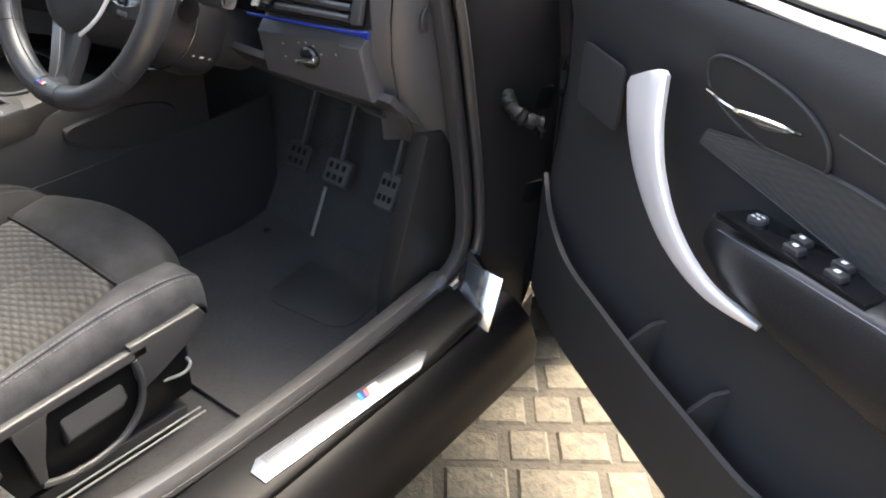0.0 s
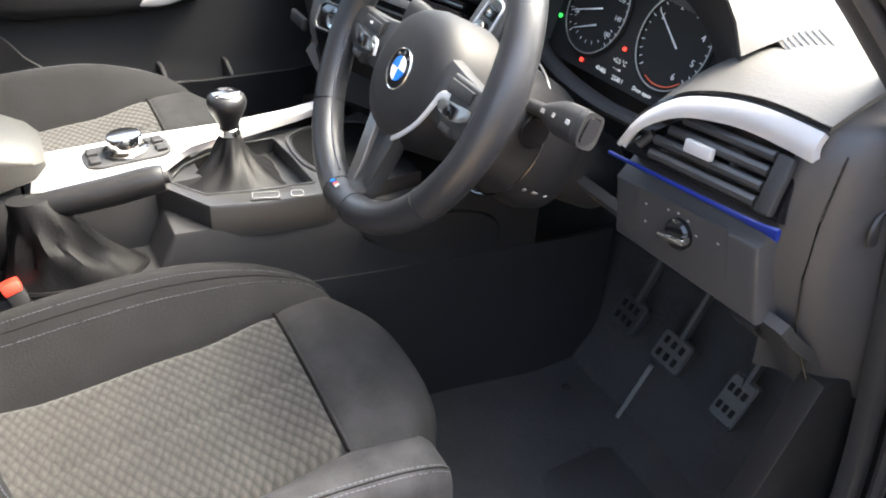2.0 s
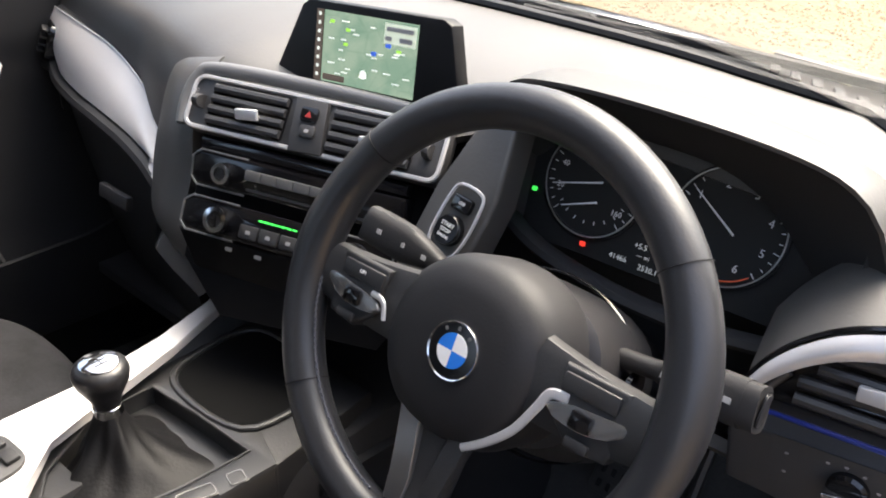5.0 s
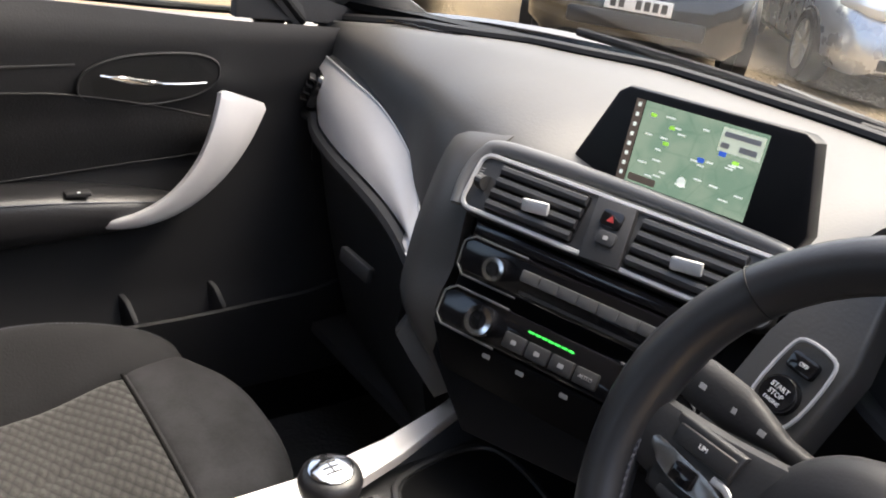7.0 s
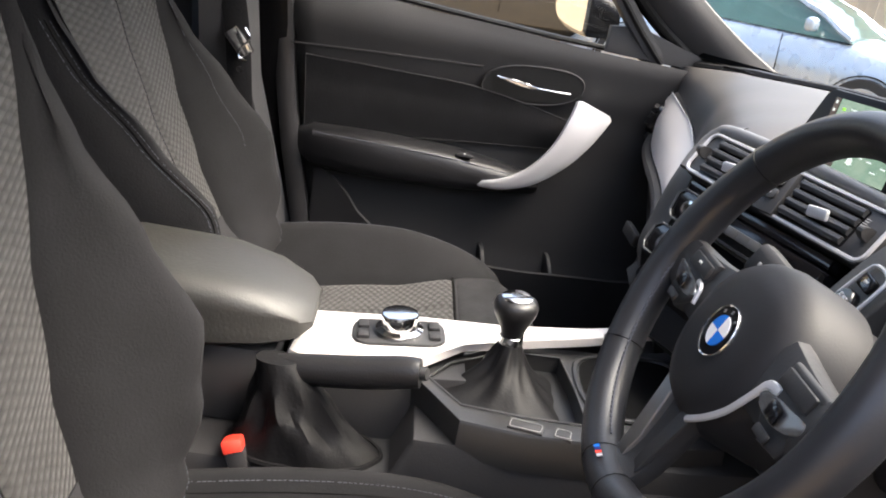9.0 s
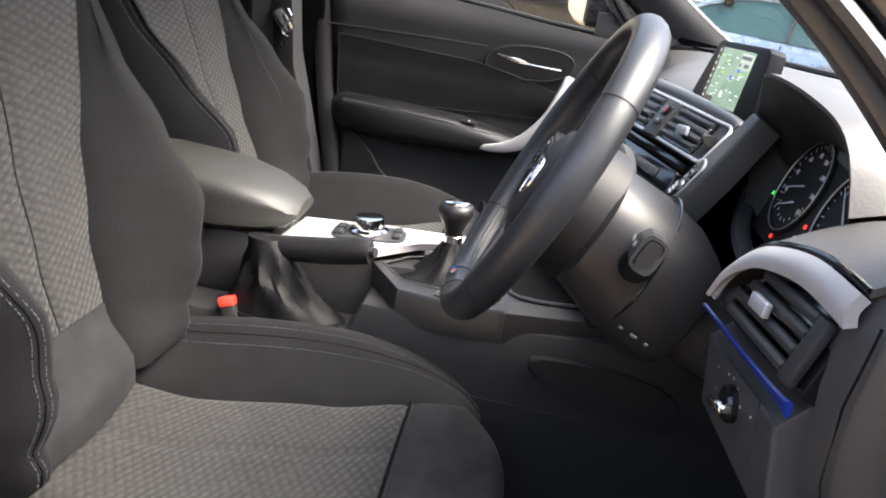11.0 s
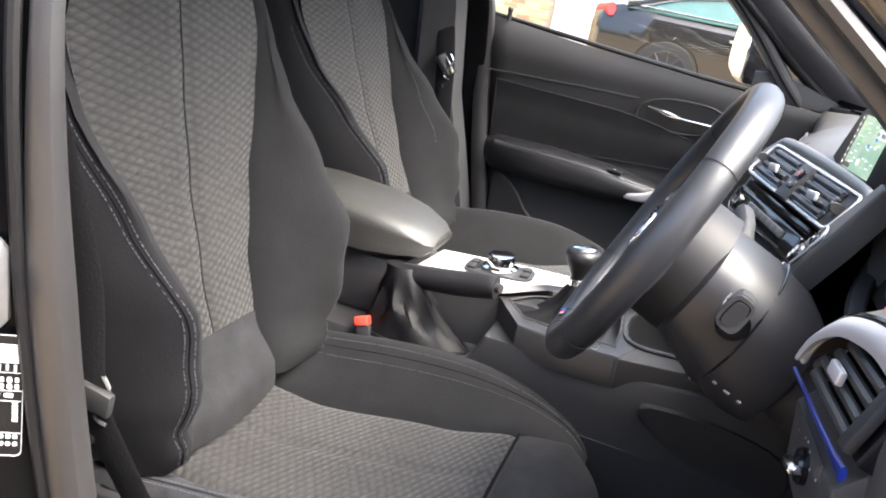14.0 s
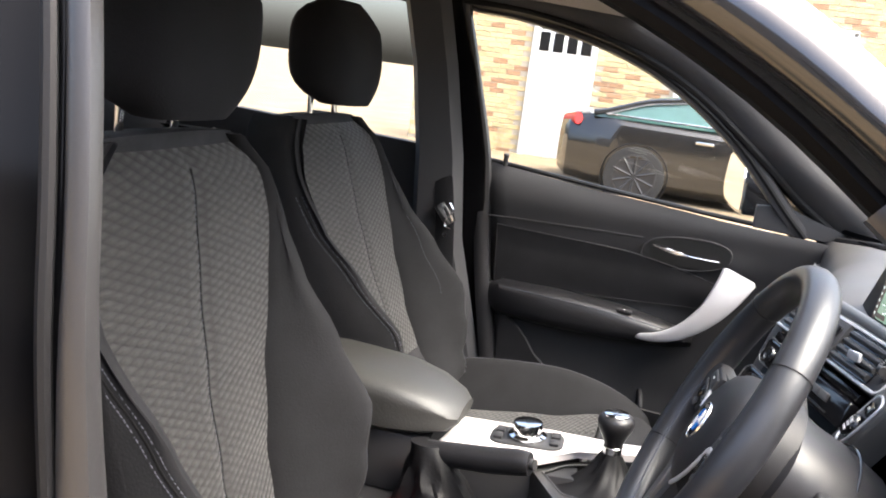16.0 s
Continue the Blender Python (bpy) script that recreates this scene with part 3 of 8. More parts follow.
for q in range(4):
    n = 8
    pts = [(0, 0)] + [(0.0138 * math.cos(radians(90 * q + 90 * i / n)), 0.0138 * math.sin(radians(90 * q + 90 * i / n))) for i in range(n + 1)]
    part("badge_field", plate(pts, 0.001, HUB @ Matrix.Translation((0, 0, 0.0202))), BADGE_BLUE if q % 2 else WHITE, hub, "blue badge quarter" if q % 2 else "white badge quarter", flat=True)
for deg in (52, 90, 128):
    a = radians(deg)
    part("badge_mark", box(HUB @ Vector((0.018 * math.cos(a), 0.018 * math.sin(a), 0.0196)), (0.003, 0.0022, 0.0008), HUB.to_3x3() @ Matrix.Rotation(a, 3, "Z")), MARKDARK, hub, "pale badge mark")
# spokes
for sx in (-1, 1):
    sp = [on_wheel(sx * x, y, z) for x, y, z in ((0.06, 0.0, -0.004), (0.1, -0.002, -0.004), (0.14, 0.0, 0.0), (0.172, 0.004, 0.008))]
    part("spoke", tube(smooth_line(sp, 4), lambda t: (0.034 - 0.012 * t, 0.014), 12, up=WN, square=0.6), HARD, wheel, "black side spoke")
    tr = smooth_line([on_wheel(sx * x, y, z) for x, y, z in ((0.098, 0.0, 0.012), (0.084, -0.002, 0.0135), (0.0775, -0.016, 0.0135), (0.066, -0.04, 0.013), (0.048, -0.06, 0.012), (0.03, -0.074, 0.011))[: 6 if sx > 0 else 3]], 5)
    part("silver_spoke_trim", tube(tr, lambda t: ((0.0042 if sx > 0 else 0.003) - 0.001 * t, 0.002), 8, up=WN), SATIN, wheel, "satin silver spoke trim")
    bm = plate([(x * sx, y) for x, y in ((0.086, 0.024), (0.14, 0.024), (0.147, 0.004), (0.138, -0.03), (0.11, -0.034), (0.09, -0.018))][:: sx], 0.02, WM @ Matrix.Translation((0, 0, 0.0125)), bevel=0.004, seg=3)
    pod = part("switch_pod", bm, HARD, wheel, "gloss black switch pod")
    rk = part("rocker_switch", plate([(v.x, v.y) for v in smooth_line([(sx * x, y, 0) for x, y in ((0.084, -0.008), (0.1, -0.002), (0.125, 0.001), (0.149, 0.003), (0.142, -0.009), (0.12, -0.0165), (0.1, -0.0165), (0.087, -0.0135))], 3, True)][:: sx], 0.008, WM @ Matrix.Translation((0, 0, 0.0155)), bevel=0.0025), material("dark_silver_switch", (0.3, 0.3, 0.3), 0.25, metal=0.8), pod, "silver rocker switch")
    part("button", box(on_wheel(sx * 0.114, -0.009, 0.0165), (0.018, 0.013, 0.006), WM.to_3x3(), bevel=0.002), GLOSS, pod)
    part("button", box(on_wheel(sx * 0.112, 0.012, 0.0128), (0.046, 0.014, 0.005), WM.to_3x3(), bevel=0.002), HARD, pod)
    part("button", box(on_wheel(sx * 0.116, -0.026, 0.0155), (0.02, 0.008, 0.004), WM.to_3x3(), bevel=0.002), HARD, pod)
lettering("lettering", "LIM", 0.0045, WM @ Matrix.Translation((-0.112, 0.013, 0.0155)), WHITE, wheel)
# lower twin spoke with a brushed plate
GUNMETAL = material("brushed_gunmetal", (0.2, 0.195, 0.19), 0.34, metal=0.7, vary=0.1)
part("lower_spoke", tube(smooth_line([on_wheel(0, -0.055, -0.004), on_wheel(0, -0.1, -0.004), on_wheel(0, -0.14, 0.0), on_wheel(0, -0.158, 0.01)], 4), lambda t: (0.03 - 0.006 * t, 0.01), 12, up=WN, square=0.5), HARD, wheel, "black lower spoke")
part("spoke_plate", plate([(-0.036, -0.066), (-0.012, -0.073), (-0.004, -0.12), (-0.004, -0.15), (-0.022, -0.15), (-0.024, -0.12)], 0.012, WM @ Matrix.Translation((0, 0, 0.012)), bevel=0.002), GUNMETAL, wheel, "brushed dark silver lower spoke plate")
part("spoke_plate", plate([(0.036, -0.066), (0.024, -0.12), (0.022, -0.15), (0.008, -0.15), (0.008, -0.12), (0.014, -0.073)], 0.012, WM @ Matrix.Translation((0, 0, 0.009)), bevel=0.002), HARD, wheel)
for i, mt in enumerate((BADGE_BLUE, BLUE, RED, SATIN)):
    x0 = -0.024 + 0.0045 * i
    part("colour_stripe", plate([(x0, -0.002), (x0 + 0.004, -0.002), (x0 + 0.0055, 0.003), (x0 + 0.0015, 0.003)], 0.001, frame_of(on_wheel(0.006, RISE - RIM + 0.0125, 0.0302), (1, 0, 0), tuple(WU + WN * -0.7))), mt, wheel, flat=True)

# column shroud, stalks, adjuster
column = thing("steering_column", tuple(WC - WN * 0.2), "black plastic steering column shroud with stalks", "steering column")
loops = []
for d, w, hgt, off in ((0.052, 0.07, 0.055, -0.008), (0.06, 0.085, 0.068, -0.012), (0.12, 0.092, 0.078, -0.022), (0.17, 0.09, 0.078, -0.03), (0.195, 0.082, 0.07, -0.034), (0.205, 0.06, 0.05, -0.036)):
    loops.append([on_wheel(w * math.copysign(abs(math.cos(a)) ** 0.75, math.cos(a)), hgt * math.copysign(abs(math.sin(a)) ** 0.75, math.sin(a)) + off, -d) for a in [2 * math.pi * i / 28 for i in range(28)]])
shroud = part("shroud", rings(bmesh.new(), loops), SHROUD, column, "black plastic column shroud")
part("column_boss", rings(bmesh.new(), [[on_wheel(w * math.cos(a), w * 0.92 * math.sin(a) - 0.008, -d) for a in [2 * math.pi * i / 32 for i in range(32)]] for d, w in ((0.012, 0.07), (0.02, 0.074), (0.046, 0.076), (0.05, 0.068))]), SHROUD, column, "round black column boss")
part("column_tube", rings(bmesh.new(), [[on_wheel(0.06 * math.cos(a), 0.05 * math.sin(a) - 0.036, -d) for a in [2 * math.pi * i / 20 for i in range(20)]] for d in (0.2, 0.3)]), HARD, column)
part("shroud_gap", tube([on_wheel(0.0965 * math.cos(a), 0.085 * math.sin(a) - 0.023, -0.125) for a in [2 * math.pi * i / 40 for i in range(40)]], 0.0015, 5, closed=True, up=WN), GLOSS, shroud)
for sx in (-1, 1):
    line = smooth_line([(WC.x + sx * x, y, z) for x, y, z in ((0.06, 0.63, 0.836), (0.1, 0.626, 0.843), (0.125, 0.622, 0.849), (0.155, 0.618, 0.855), (0.188, 0.615, 0.86))], 5)
    st = part("stalk", tube(line, lambda t: (0.008 + 0.011 * min(1, max(0, t * 3 - 1.2)), 0.009 + 0.0035 * t), 14, up=WN, square=0.62), SOFT, column, "black control stalk")
    part("stalk_end", tube([line[-1], line[-1] + Vector((sx * 0.012, -0.001, 0.002))], (0.018, 0.012), 14, up=WN, square=0.55), SOFT, st)
    part("stalk_groove", tube([line[-1] + Vector((sx * 0.0118, -0.001, 0.002)), line[-1] + Vector((sx * 0.0126, -0.001, 0.002))], (0.0145, 0.009), 14, up=WN, square=0.5), GLOSS, st)
    part("stalk_cap", tube([line[-1] + Vector((sx * 0.012, -0.001, 0.002)), line[-1] + Vector((sx * 0.014, -0.001, 0.002))], (0.0132, 0.0078), 14, up=WN, square=0.5), SHROUD, st, "grey stalk end cap")
    for i in range(3):
        part("marking", box(line[-3 - 4 * i] + WN * 0.0138, (0.006 - 0.002 * (i % 2), 0.0045, 0.0006), WM.to_3x3()), MARK, st)
part("stalk_boot", lathe([(0.018, -0.004), (0.018, 0.0), (0.014, 0.003), (0.012, -0.002)], frame_of(on_wheel(0.094, -0.002, -0.105), tuple(WU), tuple(-WN)) @ Matrix.Rotation(math.pi, 4, "X") @ Matrix.Diagonal((1, 1, -1, 1))), GLOSS, column, "dark stalk opening")
for i in range(3):
    part("lock_mark", box((0, 0, 0), (0.007 - 0.003 * (i % 2 == 0), 0.0032, 0.001), Matrix.Identity(3)), MARK, column).matrix_basis = Matrix.Translation(-BASES[column]) @ frame_of(on_wheel(0.0915, -0.066, -0.135 - 0.016 * i), tuple(-WN), tuple(WM.to_3x3() @ Vector((0.5, 0.86, 0)))) @ Matrix.Translation(BASES[column])

# ---------------------------------------------------------------- dashboard
dash = thing("dashboard", (0, 0.9, 0.2), "black soft-touch dashboard with silver trim strips", "dashboard")
TOP = [  # x, then (y, z) of the screen edge, the middle, the brow, the lip
    (-0.76, 0.745, 0.935, 0.748, 0.93, 0.75, 0.915, 0.755, 0.885),
    (-0.60, 0.85, 0.955, 0.80, 0.952, 0.756, 0.928, 0.738, 0.888),
    (-0.44, 0.955, 0.965, 0.84, 0.965, 0.742, 0.93, 0.718, 0.865),
    (-0.29, 1.035, 0.968, 0.86, 0.968, 0.705, 0.93, 0.664, 0.81),
    (-0.20, 1.05, 0.968, 0.87, 0.965, 0.70, 0.932, 0.655, 0.87),
    (-0.05, 1.062, 0.968, 0.88, 0.95, 0.735, 0.914, 0.71, 0.905),
    (0.13, 1.062, 0.968, 0.89, 0.953, 0.785, 0.922, 0.755, 0.905),
    (0.2, 1.058, 0.968, 0.90, 0.965, 0.84, 0.958, 0.825, 0.94),
    (0.46, 1.03, 0.965, 0.92, 0.963, 0.84, 0.955, 0.82, 0.93),
    (0.6, 0.90, 0.955, 0.845, 0.95, 0.79, 0.932, 0.765, 0.90),
    (0.76, 0.80, 0.935, 0.79, 0.93, 0.78, 0.915, 0.77, 0.885)]


def dash_top(u, v):
    x = -0.755 + 1.51 * u
    k = between(TOP, x)
    pts = [Vector((x, k[2 * i], k[2 * i + 1])) for i in range(4)]
    line = smooth_line(pts, 8)
    return line[min(len(line) - 1, round(v * (len(line) - 1)))]


part("upper_skin", sheet(dash_top, 60, 24, 0.012), DASHTOP, dash, "soft grained black dashboard top")
part("front_shelf", sheet(lambda u, v: Vector((-0.75 + 1.5 * u, between(TOP, -0.75 + 1.5 * u)[0] - 0.01 + 0.16 * v, between(TOP, -0.75 + 1.5 * u)[1] - 0.003 - 0.025 * v)), 30, 3, 0.006), HARD, dash)

for k in range(9):
    part("demister_slot", box((-0.63 + 0.012 * k, 0.815 + 0.007 * k, 0.9575), (0.004, 0.028, 0.004), pose(0, 0, 0, 0, 0, -30)), GLOSS, dash, "dark demister slot")
# passenger trim leaf
LEAF_TOP = [(-0.715, 0.742, 0.888), (-0.67, 0.736, 0.886), (-0.60, 0.731, 0.879), (-0.49, 0.722, 0.866), (-0.37, 0.696, 0.837), (-0.29, 0.66, 0.802), (-0.248, 0.635, 0.779)]
LEAF_LOW = [(-0.675, 0.718, 0.812), (-0.64, 0.705, 0.797), (-0.56, 0.69, 0.79), (-0.47, 0.676, 0.789), (-0.375, 0.66, 0.788), (-0.30, 0.645, 0.782), (-0.248, 0.632, 0.772)]
lt, ll = smooth_line(LEAF_TOP, 6), smooth_line(LEAF_LOW, 6)


def leaf(u, v):
    i = min(len(lt) - 1, round(u * (len(lt) - 1)))
    p = lt[i].lerp(ll[i], v)
    return p + Vector((0, -0.008 * math.sin(v * math.pi), 0))


leaf_trim = part("silver_trim", sheet(leaf, len(lt) - 1, 6, 0.008), SILVER, dash, "pale brushed silver trim leaf")
part("upper_bead", tube(lt, 0.0018, 6), SATIN, leaf_trim)
part("trim_backing", sheet(lambda u, v: lt[min(len(lt) - 1, round(u * (len(lt) - 1)))].lerp(Vector((lt[min(len(lt) - 1, round(u * (len(lt) - 1)))].x, between(TOP, lt[min(len(lt) - 1, round(u * (len(lt) - 1)))].x)[6] + 0.008, between(TOP, lt[min(len(lt) - 1, round(u * (len(lt) - 1)))].x)[7] + 0.012)), v) + Vector((0, 0.004, 0)), len(lt) - 1, 3, 0.006), DASHTOP, dash)
part("trim_ledge", tube([Vector((-0.735, 0.725, 0.79))] + [v + Vector((0, -0.002, -0.014)) for i, v in enumerate(ll)], lambda t: (0.012, 0.011), 8), SOFT, dash, "grey plastic ledge under the trim")
# passenger outer vent
VM = frame_of((-0.712, 0.722, 0.842), (0.9, -0.42, -0.15), (0.1, 0.3, 0.9))
pv = part("side_vent", plate(rounded(0.085, 0.062, 0.015), 0.02, VM, bevel=0.004), GLOSS, dash, "black outer air vent")
for i in range(4):
    part("slat", box(VM @ Vector((0, -0.018 + 0.012 * i, 0.003)), (0.06, 0.003, 0.012), VM.to_3x3()), HARD, pv)

# glovebox face and lower dash
def glove(u, v):
    p = ll[min(len(ll) - 1, round((0.05 + 0.95 * u) * (len(ll) - 1)))]
    return Vector((p.x, p.y + 0.004 + 0.05 * v + 0.03 * v * v, p.z - 0.02 - 0.33 * v))


gb = part("glovebox_lid", sheet(glove, 24, 12, 0.015), SOFT, dash, "black glovebox lid")
part("glovebox_latch", box((-0.38, 0.635, 0.695), (0.075, 0.012, 0.022), pose(0, 0, 0, -10), bevel=0.004), HARD, gb)
part("lower_panel", box((-0.42, 0.86, 0.42), (0.66, 0.25, 0.02)), HARD, dash)

# the shoulder that wraps the centre stack on the passenger side
SH = [(-0.278, 0.74, 0.918), (-0.27, 0.68, 0.905), (-0.262, 0.645, 0.84), (-0.25, 0.622, 0.78), (-0.235, 0.612, 0.72), (-0.17, 0.64, 0.655)]


def shoulder(u, v):
    a = smooth_line(SH, 4)
    b = smooth_line([(-0.2, 0.74, 0.936), (-0.188, 0.685, 0.925), (-0.176, 0.642, 0.87), (-0.163, 0.622, 0.80), (-0.152, 0.60, 0.74), (-0.08, 0.62, 0.665)], 4)
    i = min(len(a) - 1, round(v * (len(a) - 1)))
    return a[i].lerp(b[i], u) + Vector((0, -0.012 * math.sin(u * math.pi), 0))


part("stack_shoulder", sheet(shoulder, 8, 20, 0.02), DASHTOP, dash, "soft grained shoulder beside the centre stack")

# centre stack, turned towards the driver
CX = Vector((0.953, 0.303, 0)).normalized()
VP = frame_of((-0.018, 0.688, 0.894), CX, (-0.1, 0.56, 0.82))
stack = thing("centre_stack", (-0.03, 0.70, 0.6), "centre stack with air vents, radio and climate controls", "centre console")
part("stack_body", plate([(-0.165, 0.035), (0.175, 0.035), (0.17, -0.16), (0.14, -0.22), (-0.06, -0.235), (-0.13, -0.18)], 0.12, VP @ Matrix.Translation((0, 0, -0.032))), SILLPAINT, stack)
PEWTER = material("dull_pewter_trim", (0.14, 0.14, 0.14), 0.4, metal=0.4, vary=0.06)
SLAT = material("vent_slat_plastic", (0.03, 0.03, 0.031), 0.36, grain=0.1, size=0.001)
frm = part("vent_frame", plate(rounded(0.335, 0.068, 0.014), 0.02, VP, bevel=0.003), HARD, stack, "black vent panel")
part("silver_surround", tube([VP @ Vector((x, y, 0.001)) for x, y in rounded(0.327, 0.061, 0.012)], 0.0028, 6, closed=True, up=tuple(VP.to_3x3() @ Vector((0, 0, 1)))), SATIN, frm, "satin silver vent surround")
part("brow", tube(smooth_line([VP @ Vector(p) for p in ((-0.17, -0.03, -0.003), (-0.1735, 0.0, -0.003), (-0.166, 0.03, -0.003), (-0.14, 0.043, -0.003), (0, 0.045, -0.003), (0.14, 0.041, -0.003), (0.168, 0.034, -0.003))], 6), lambda t: (0.0065 + 0.0025 * math.sin(t * math.pi), 0.007), 10, up=tuple(VP.to_3x3() @ Vector((0, 0, 1)))), PEWTER, frm, "dull pewter brow over the vents")
for cx, w in ((-0.083, 0.1), (0.078, 0.1)):
    well = part("vent_well", plate(rounded(w + 0.004, 0.052, 0.004, 2, cx), 0.002, VP @ Matrix.Translation((0, 0, 0.002))), GLOSS, frm)
    for i in range(4):
        part("slat", tube([VP @ Vector((cx - w / 2, -0.019 + 0.0127 * i, 0.004)), VP @ Vector((cx + w / 2, -0.019 + 0.0127 * i, 0.004))], (0.005, 0.0042), 8, up=WN), SLAT, well, "grey-black vent slat")
    part("vent_tab", box(VP @ Vector((cx + 0.006, -0.006, 0.012)), (0.03, 0.013, 0.006), VP.to_3x3() @ Matrix.Rotation(0.5, 3, "X") @ Matrix.Rotation(0.12, 3, "Z"), bevel=0.002), SATIN, well, "satin vent tab")
for cx in (-0.148, 0.148):
    part("thumbwheel", tube([VP @ Vector((cx - 0.004, 0, 0.002)), VP @ Vector((cx + 0.004, 0, 0.002))], (0.008, 0.016), 14, up=WN), HARD, frm, "ribbed black thumbwheel")
    for i in range(4):
        part("thumb_mark", box(VP @ Vector((cx, 0.002 + 0.003 * i, 0.0185 - 0.0006 * i)), (0.006, 0.0008, 0.0006), VP.to_3x3()), MARK, frm)
haz = part("hazard_panel", plate([(-0.024, 0.028), (0.018, 0.028), (0.026, -0.032), (-0.016, -0.034)], 0.01, VP @ Matrix.Translation((0, 0, 0.008)), bevel=0.002), HARD, stack, "black hazard switch panel")
part("hazard_button", plate(rounded(0.022, 0.017, 0.004, 3, 0.0, 0.010), 0.004, VP @ Matrix.Translation((0, 0, 0.011)), bevel=0.001), GLOSS, haz)
part("hazard_triangle", plate([(-0.004, 0.0065), (0.004, 0.0065), (0.0, 0.0135)], 0.0006, VP @ Matrix.Translation((0, 0, 0.0118))), material("dim_red_print", (0.3, 0.02, 0.02), 0.5), haz, flat=True)
part("lock_button", plate(rounded(0.02, 0.014, 0.004, 3, 0.003, -0.009), 0.004, VP @ Matrix.Translation((0, 0, 0.011)), bevel=0.001), HARD, haz)
part("lock_symbol", plate(rounded(0.005, 0.004, 0.001, 2, 0.003, -0.009), 0.0006, VP @ Matrix.Translation((0, 0, 0.0118))), MARK, haz, flat=True)


def panel_row(o, up, name, label):
    m = frame_of(o, CX, up)
    body = part(name, plate(rounded(0.275, 0.04, 0.006), 0.03, m, bevel=0.003), GLOSS, stack, label)
    return m, body


PRESET = material("grey_button", (0.09, 0.087, 0.084), 0.42, grain=0.1, size=0.001)
RM, radio = panel_row((-0.008, 0.652, 0.829), (-0.05, 0.3, 0.95), "radio_panel", "gloss black radio panel with a row of buttons")
AM, climate = panel_row((0.004, 0.626, 0.783), (-0.1, 0.42, 0.9), "climate_panel", "gloss black climate panel with knobs")
for m, body, knobs in ((RM, radio, (-0.088,)), (AM, climate, (-0.082, 0.092))):
    for sx in (-1, 1) if m is AM else (-1,):
        pts = [(sx * x, y) for x, y in ((0.062, 0.021), (0.126, 0.021), (0.1375, 0.012), (0.1375, -0.012), (0.128, -0.021), (0.062, -0.021))]
        part("silver_frame", tube([m @ Vector((x, y, 0.001)) for x, y in pts], 0.0012, 6, up=tuple(m.to_3x3() @ Vector((0, 0, 1)))), PEWTER, body, "thin pewter bracket round the knob")
    for kx in knobs:
        big = 0.0155 if m is AM else 0.0125
        kn = part("knob", lathe([(big, 0), (big, 0.012), (big * 0.9, 0.015), (big * 0.75, 0.0152)], m @ Matrix.Translation((kx, 0, 0.0))), GLOSS, body, "round control knob")
        part("knob_ring", lathe([(big * 0.97, 0.0148), (big * 0.97, 0.0165), (big * 0.62, 0.0168), (big * 0.6, 0.0148)], m @ Matrix.Translation((kx, 0, 0))), CHROME, kn, "silver knob ring")
        part("knob_cap", lathe([(big * 0.6, 0.0148), (big * 0.55, 0.0152), (0.0005, 0.0152)], m @ Matrix.Translation((kx, 0, 0))), HARD, kn)
for i in range(7):
    part("preset_button", plate(rounded(0.0212, 0.0115, 0.0008, 2, -0.052 + 0.0215 * i, 0.004), 0.005, RM @ Matrix.Translation((0, 0, 0.004)), bevel=0.0008), PRESET, radio, "grey preset button")
part("disc_slot", plate(rounded(0.16, 0.003, 0.001, 2, 0.02, -0.013), 0.001, RM @ Matrix.Translation((0, 0, 0.002))), HARD, radio)
for i in range(4):
    b = part("climate_button", plate(rounded(0.025, 0.016, 0.002, 2, -0.043 + 0.0268 * i, -0.006), 0.005, AM @ Matrix.Translation((0, 0, 0.0035)), bevel=0.0015), HARD, climate, "black climate button")
    if i < 3:
        part("symbol", plate(rounded(0.006, 0.0045, 0.001, 2, -0.043 + 0.0268 * i, -0.006), 0.0006, AM @ Matrix.Translation((0, 0, 0.0042))), MARK, b, flat=True)
lettering("lettering", "AUTO", 0.0052, AM @ Matrix.Translation((0.0374, -0.006, 0.004)), MARK, climate)
GREEN = glowing("green_light", (0.05, 1.0, 0.12), 0.14)
for i in range(7):
    part("fan_light", plate(rounded(0.0062, 0.002, 0.0005, 2, -0.03 + 0.0074 * i, 0.0105), 0.0006, AM @ Matrix.Translation((0, 0, 0.0024))), GREEN, climate, "green fan speed light", flat=True)
part("radio_trim", plate([(-0.135, 0.034), (0.135, 0.034), (0.135, 0.022), (-0.135, 0.022)], 0.02, RM @ Matrix.Translation((0, 0, -0.006)), bevel=0.002), GLOSS, stack, "gloss black trim strip")
LM = frame_of((0.0, 0.612, 0.735), CX, (-0.1, 0.15, 0.97))
low = part("seat_heat_panel", plate([(-0.135, 0.028), (0.14, 0.028), (0.13, -0.02), (0.08, -0.045), (-0.06, -0.045), (-0.11, -0.015)], 0.03, LM, bevel=0.006, seg=3), SILLPAINT, stack)
for x in (-0.06, -0.02, 0.03):
    part("marking", plate(rounded(0.009, 0.0045, 0.001, 2, x, 0.018), 0.0005, LM @ Matrix.Translation((0, 0, 0.001))), MARK, low, flat=True)

# screen on the dash
SM = frame_of((-0.004, 0.757, 0.969), (0.99, 0.134, 0.048), (-0.068, 0.153, 0.986))
display = thing("navigation_display", tuple(SM @ Vector((0, -0.055, -0.01))), "free-standing navigation display showing a green map", "display")
case = part("case", plate(((-0.13, -0.052), (0.124, -0.05), (0.131, -0.034), (0.112, 0.045), (0.101, 0.051), (-0.086, 0.05), (-0.097, 0.043), (-0.135, -0.042)), 0.022, SM, bevel=0.004), material("display_black", (0.005, 0.005, 0.006), 0.45, spec=0.2), display, "black display case")


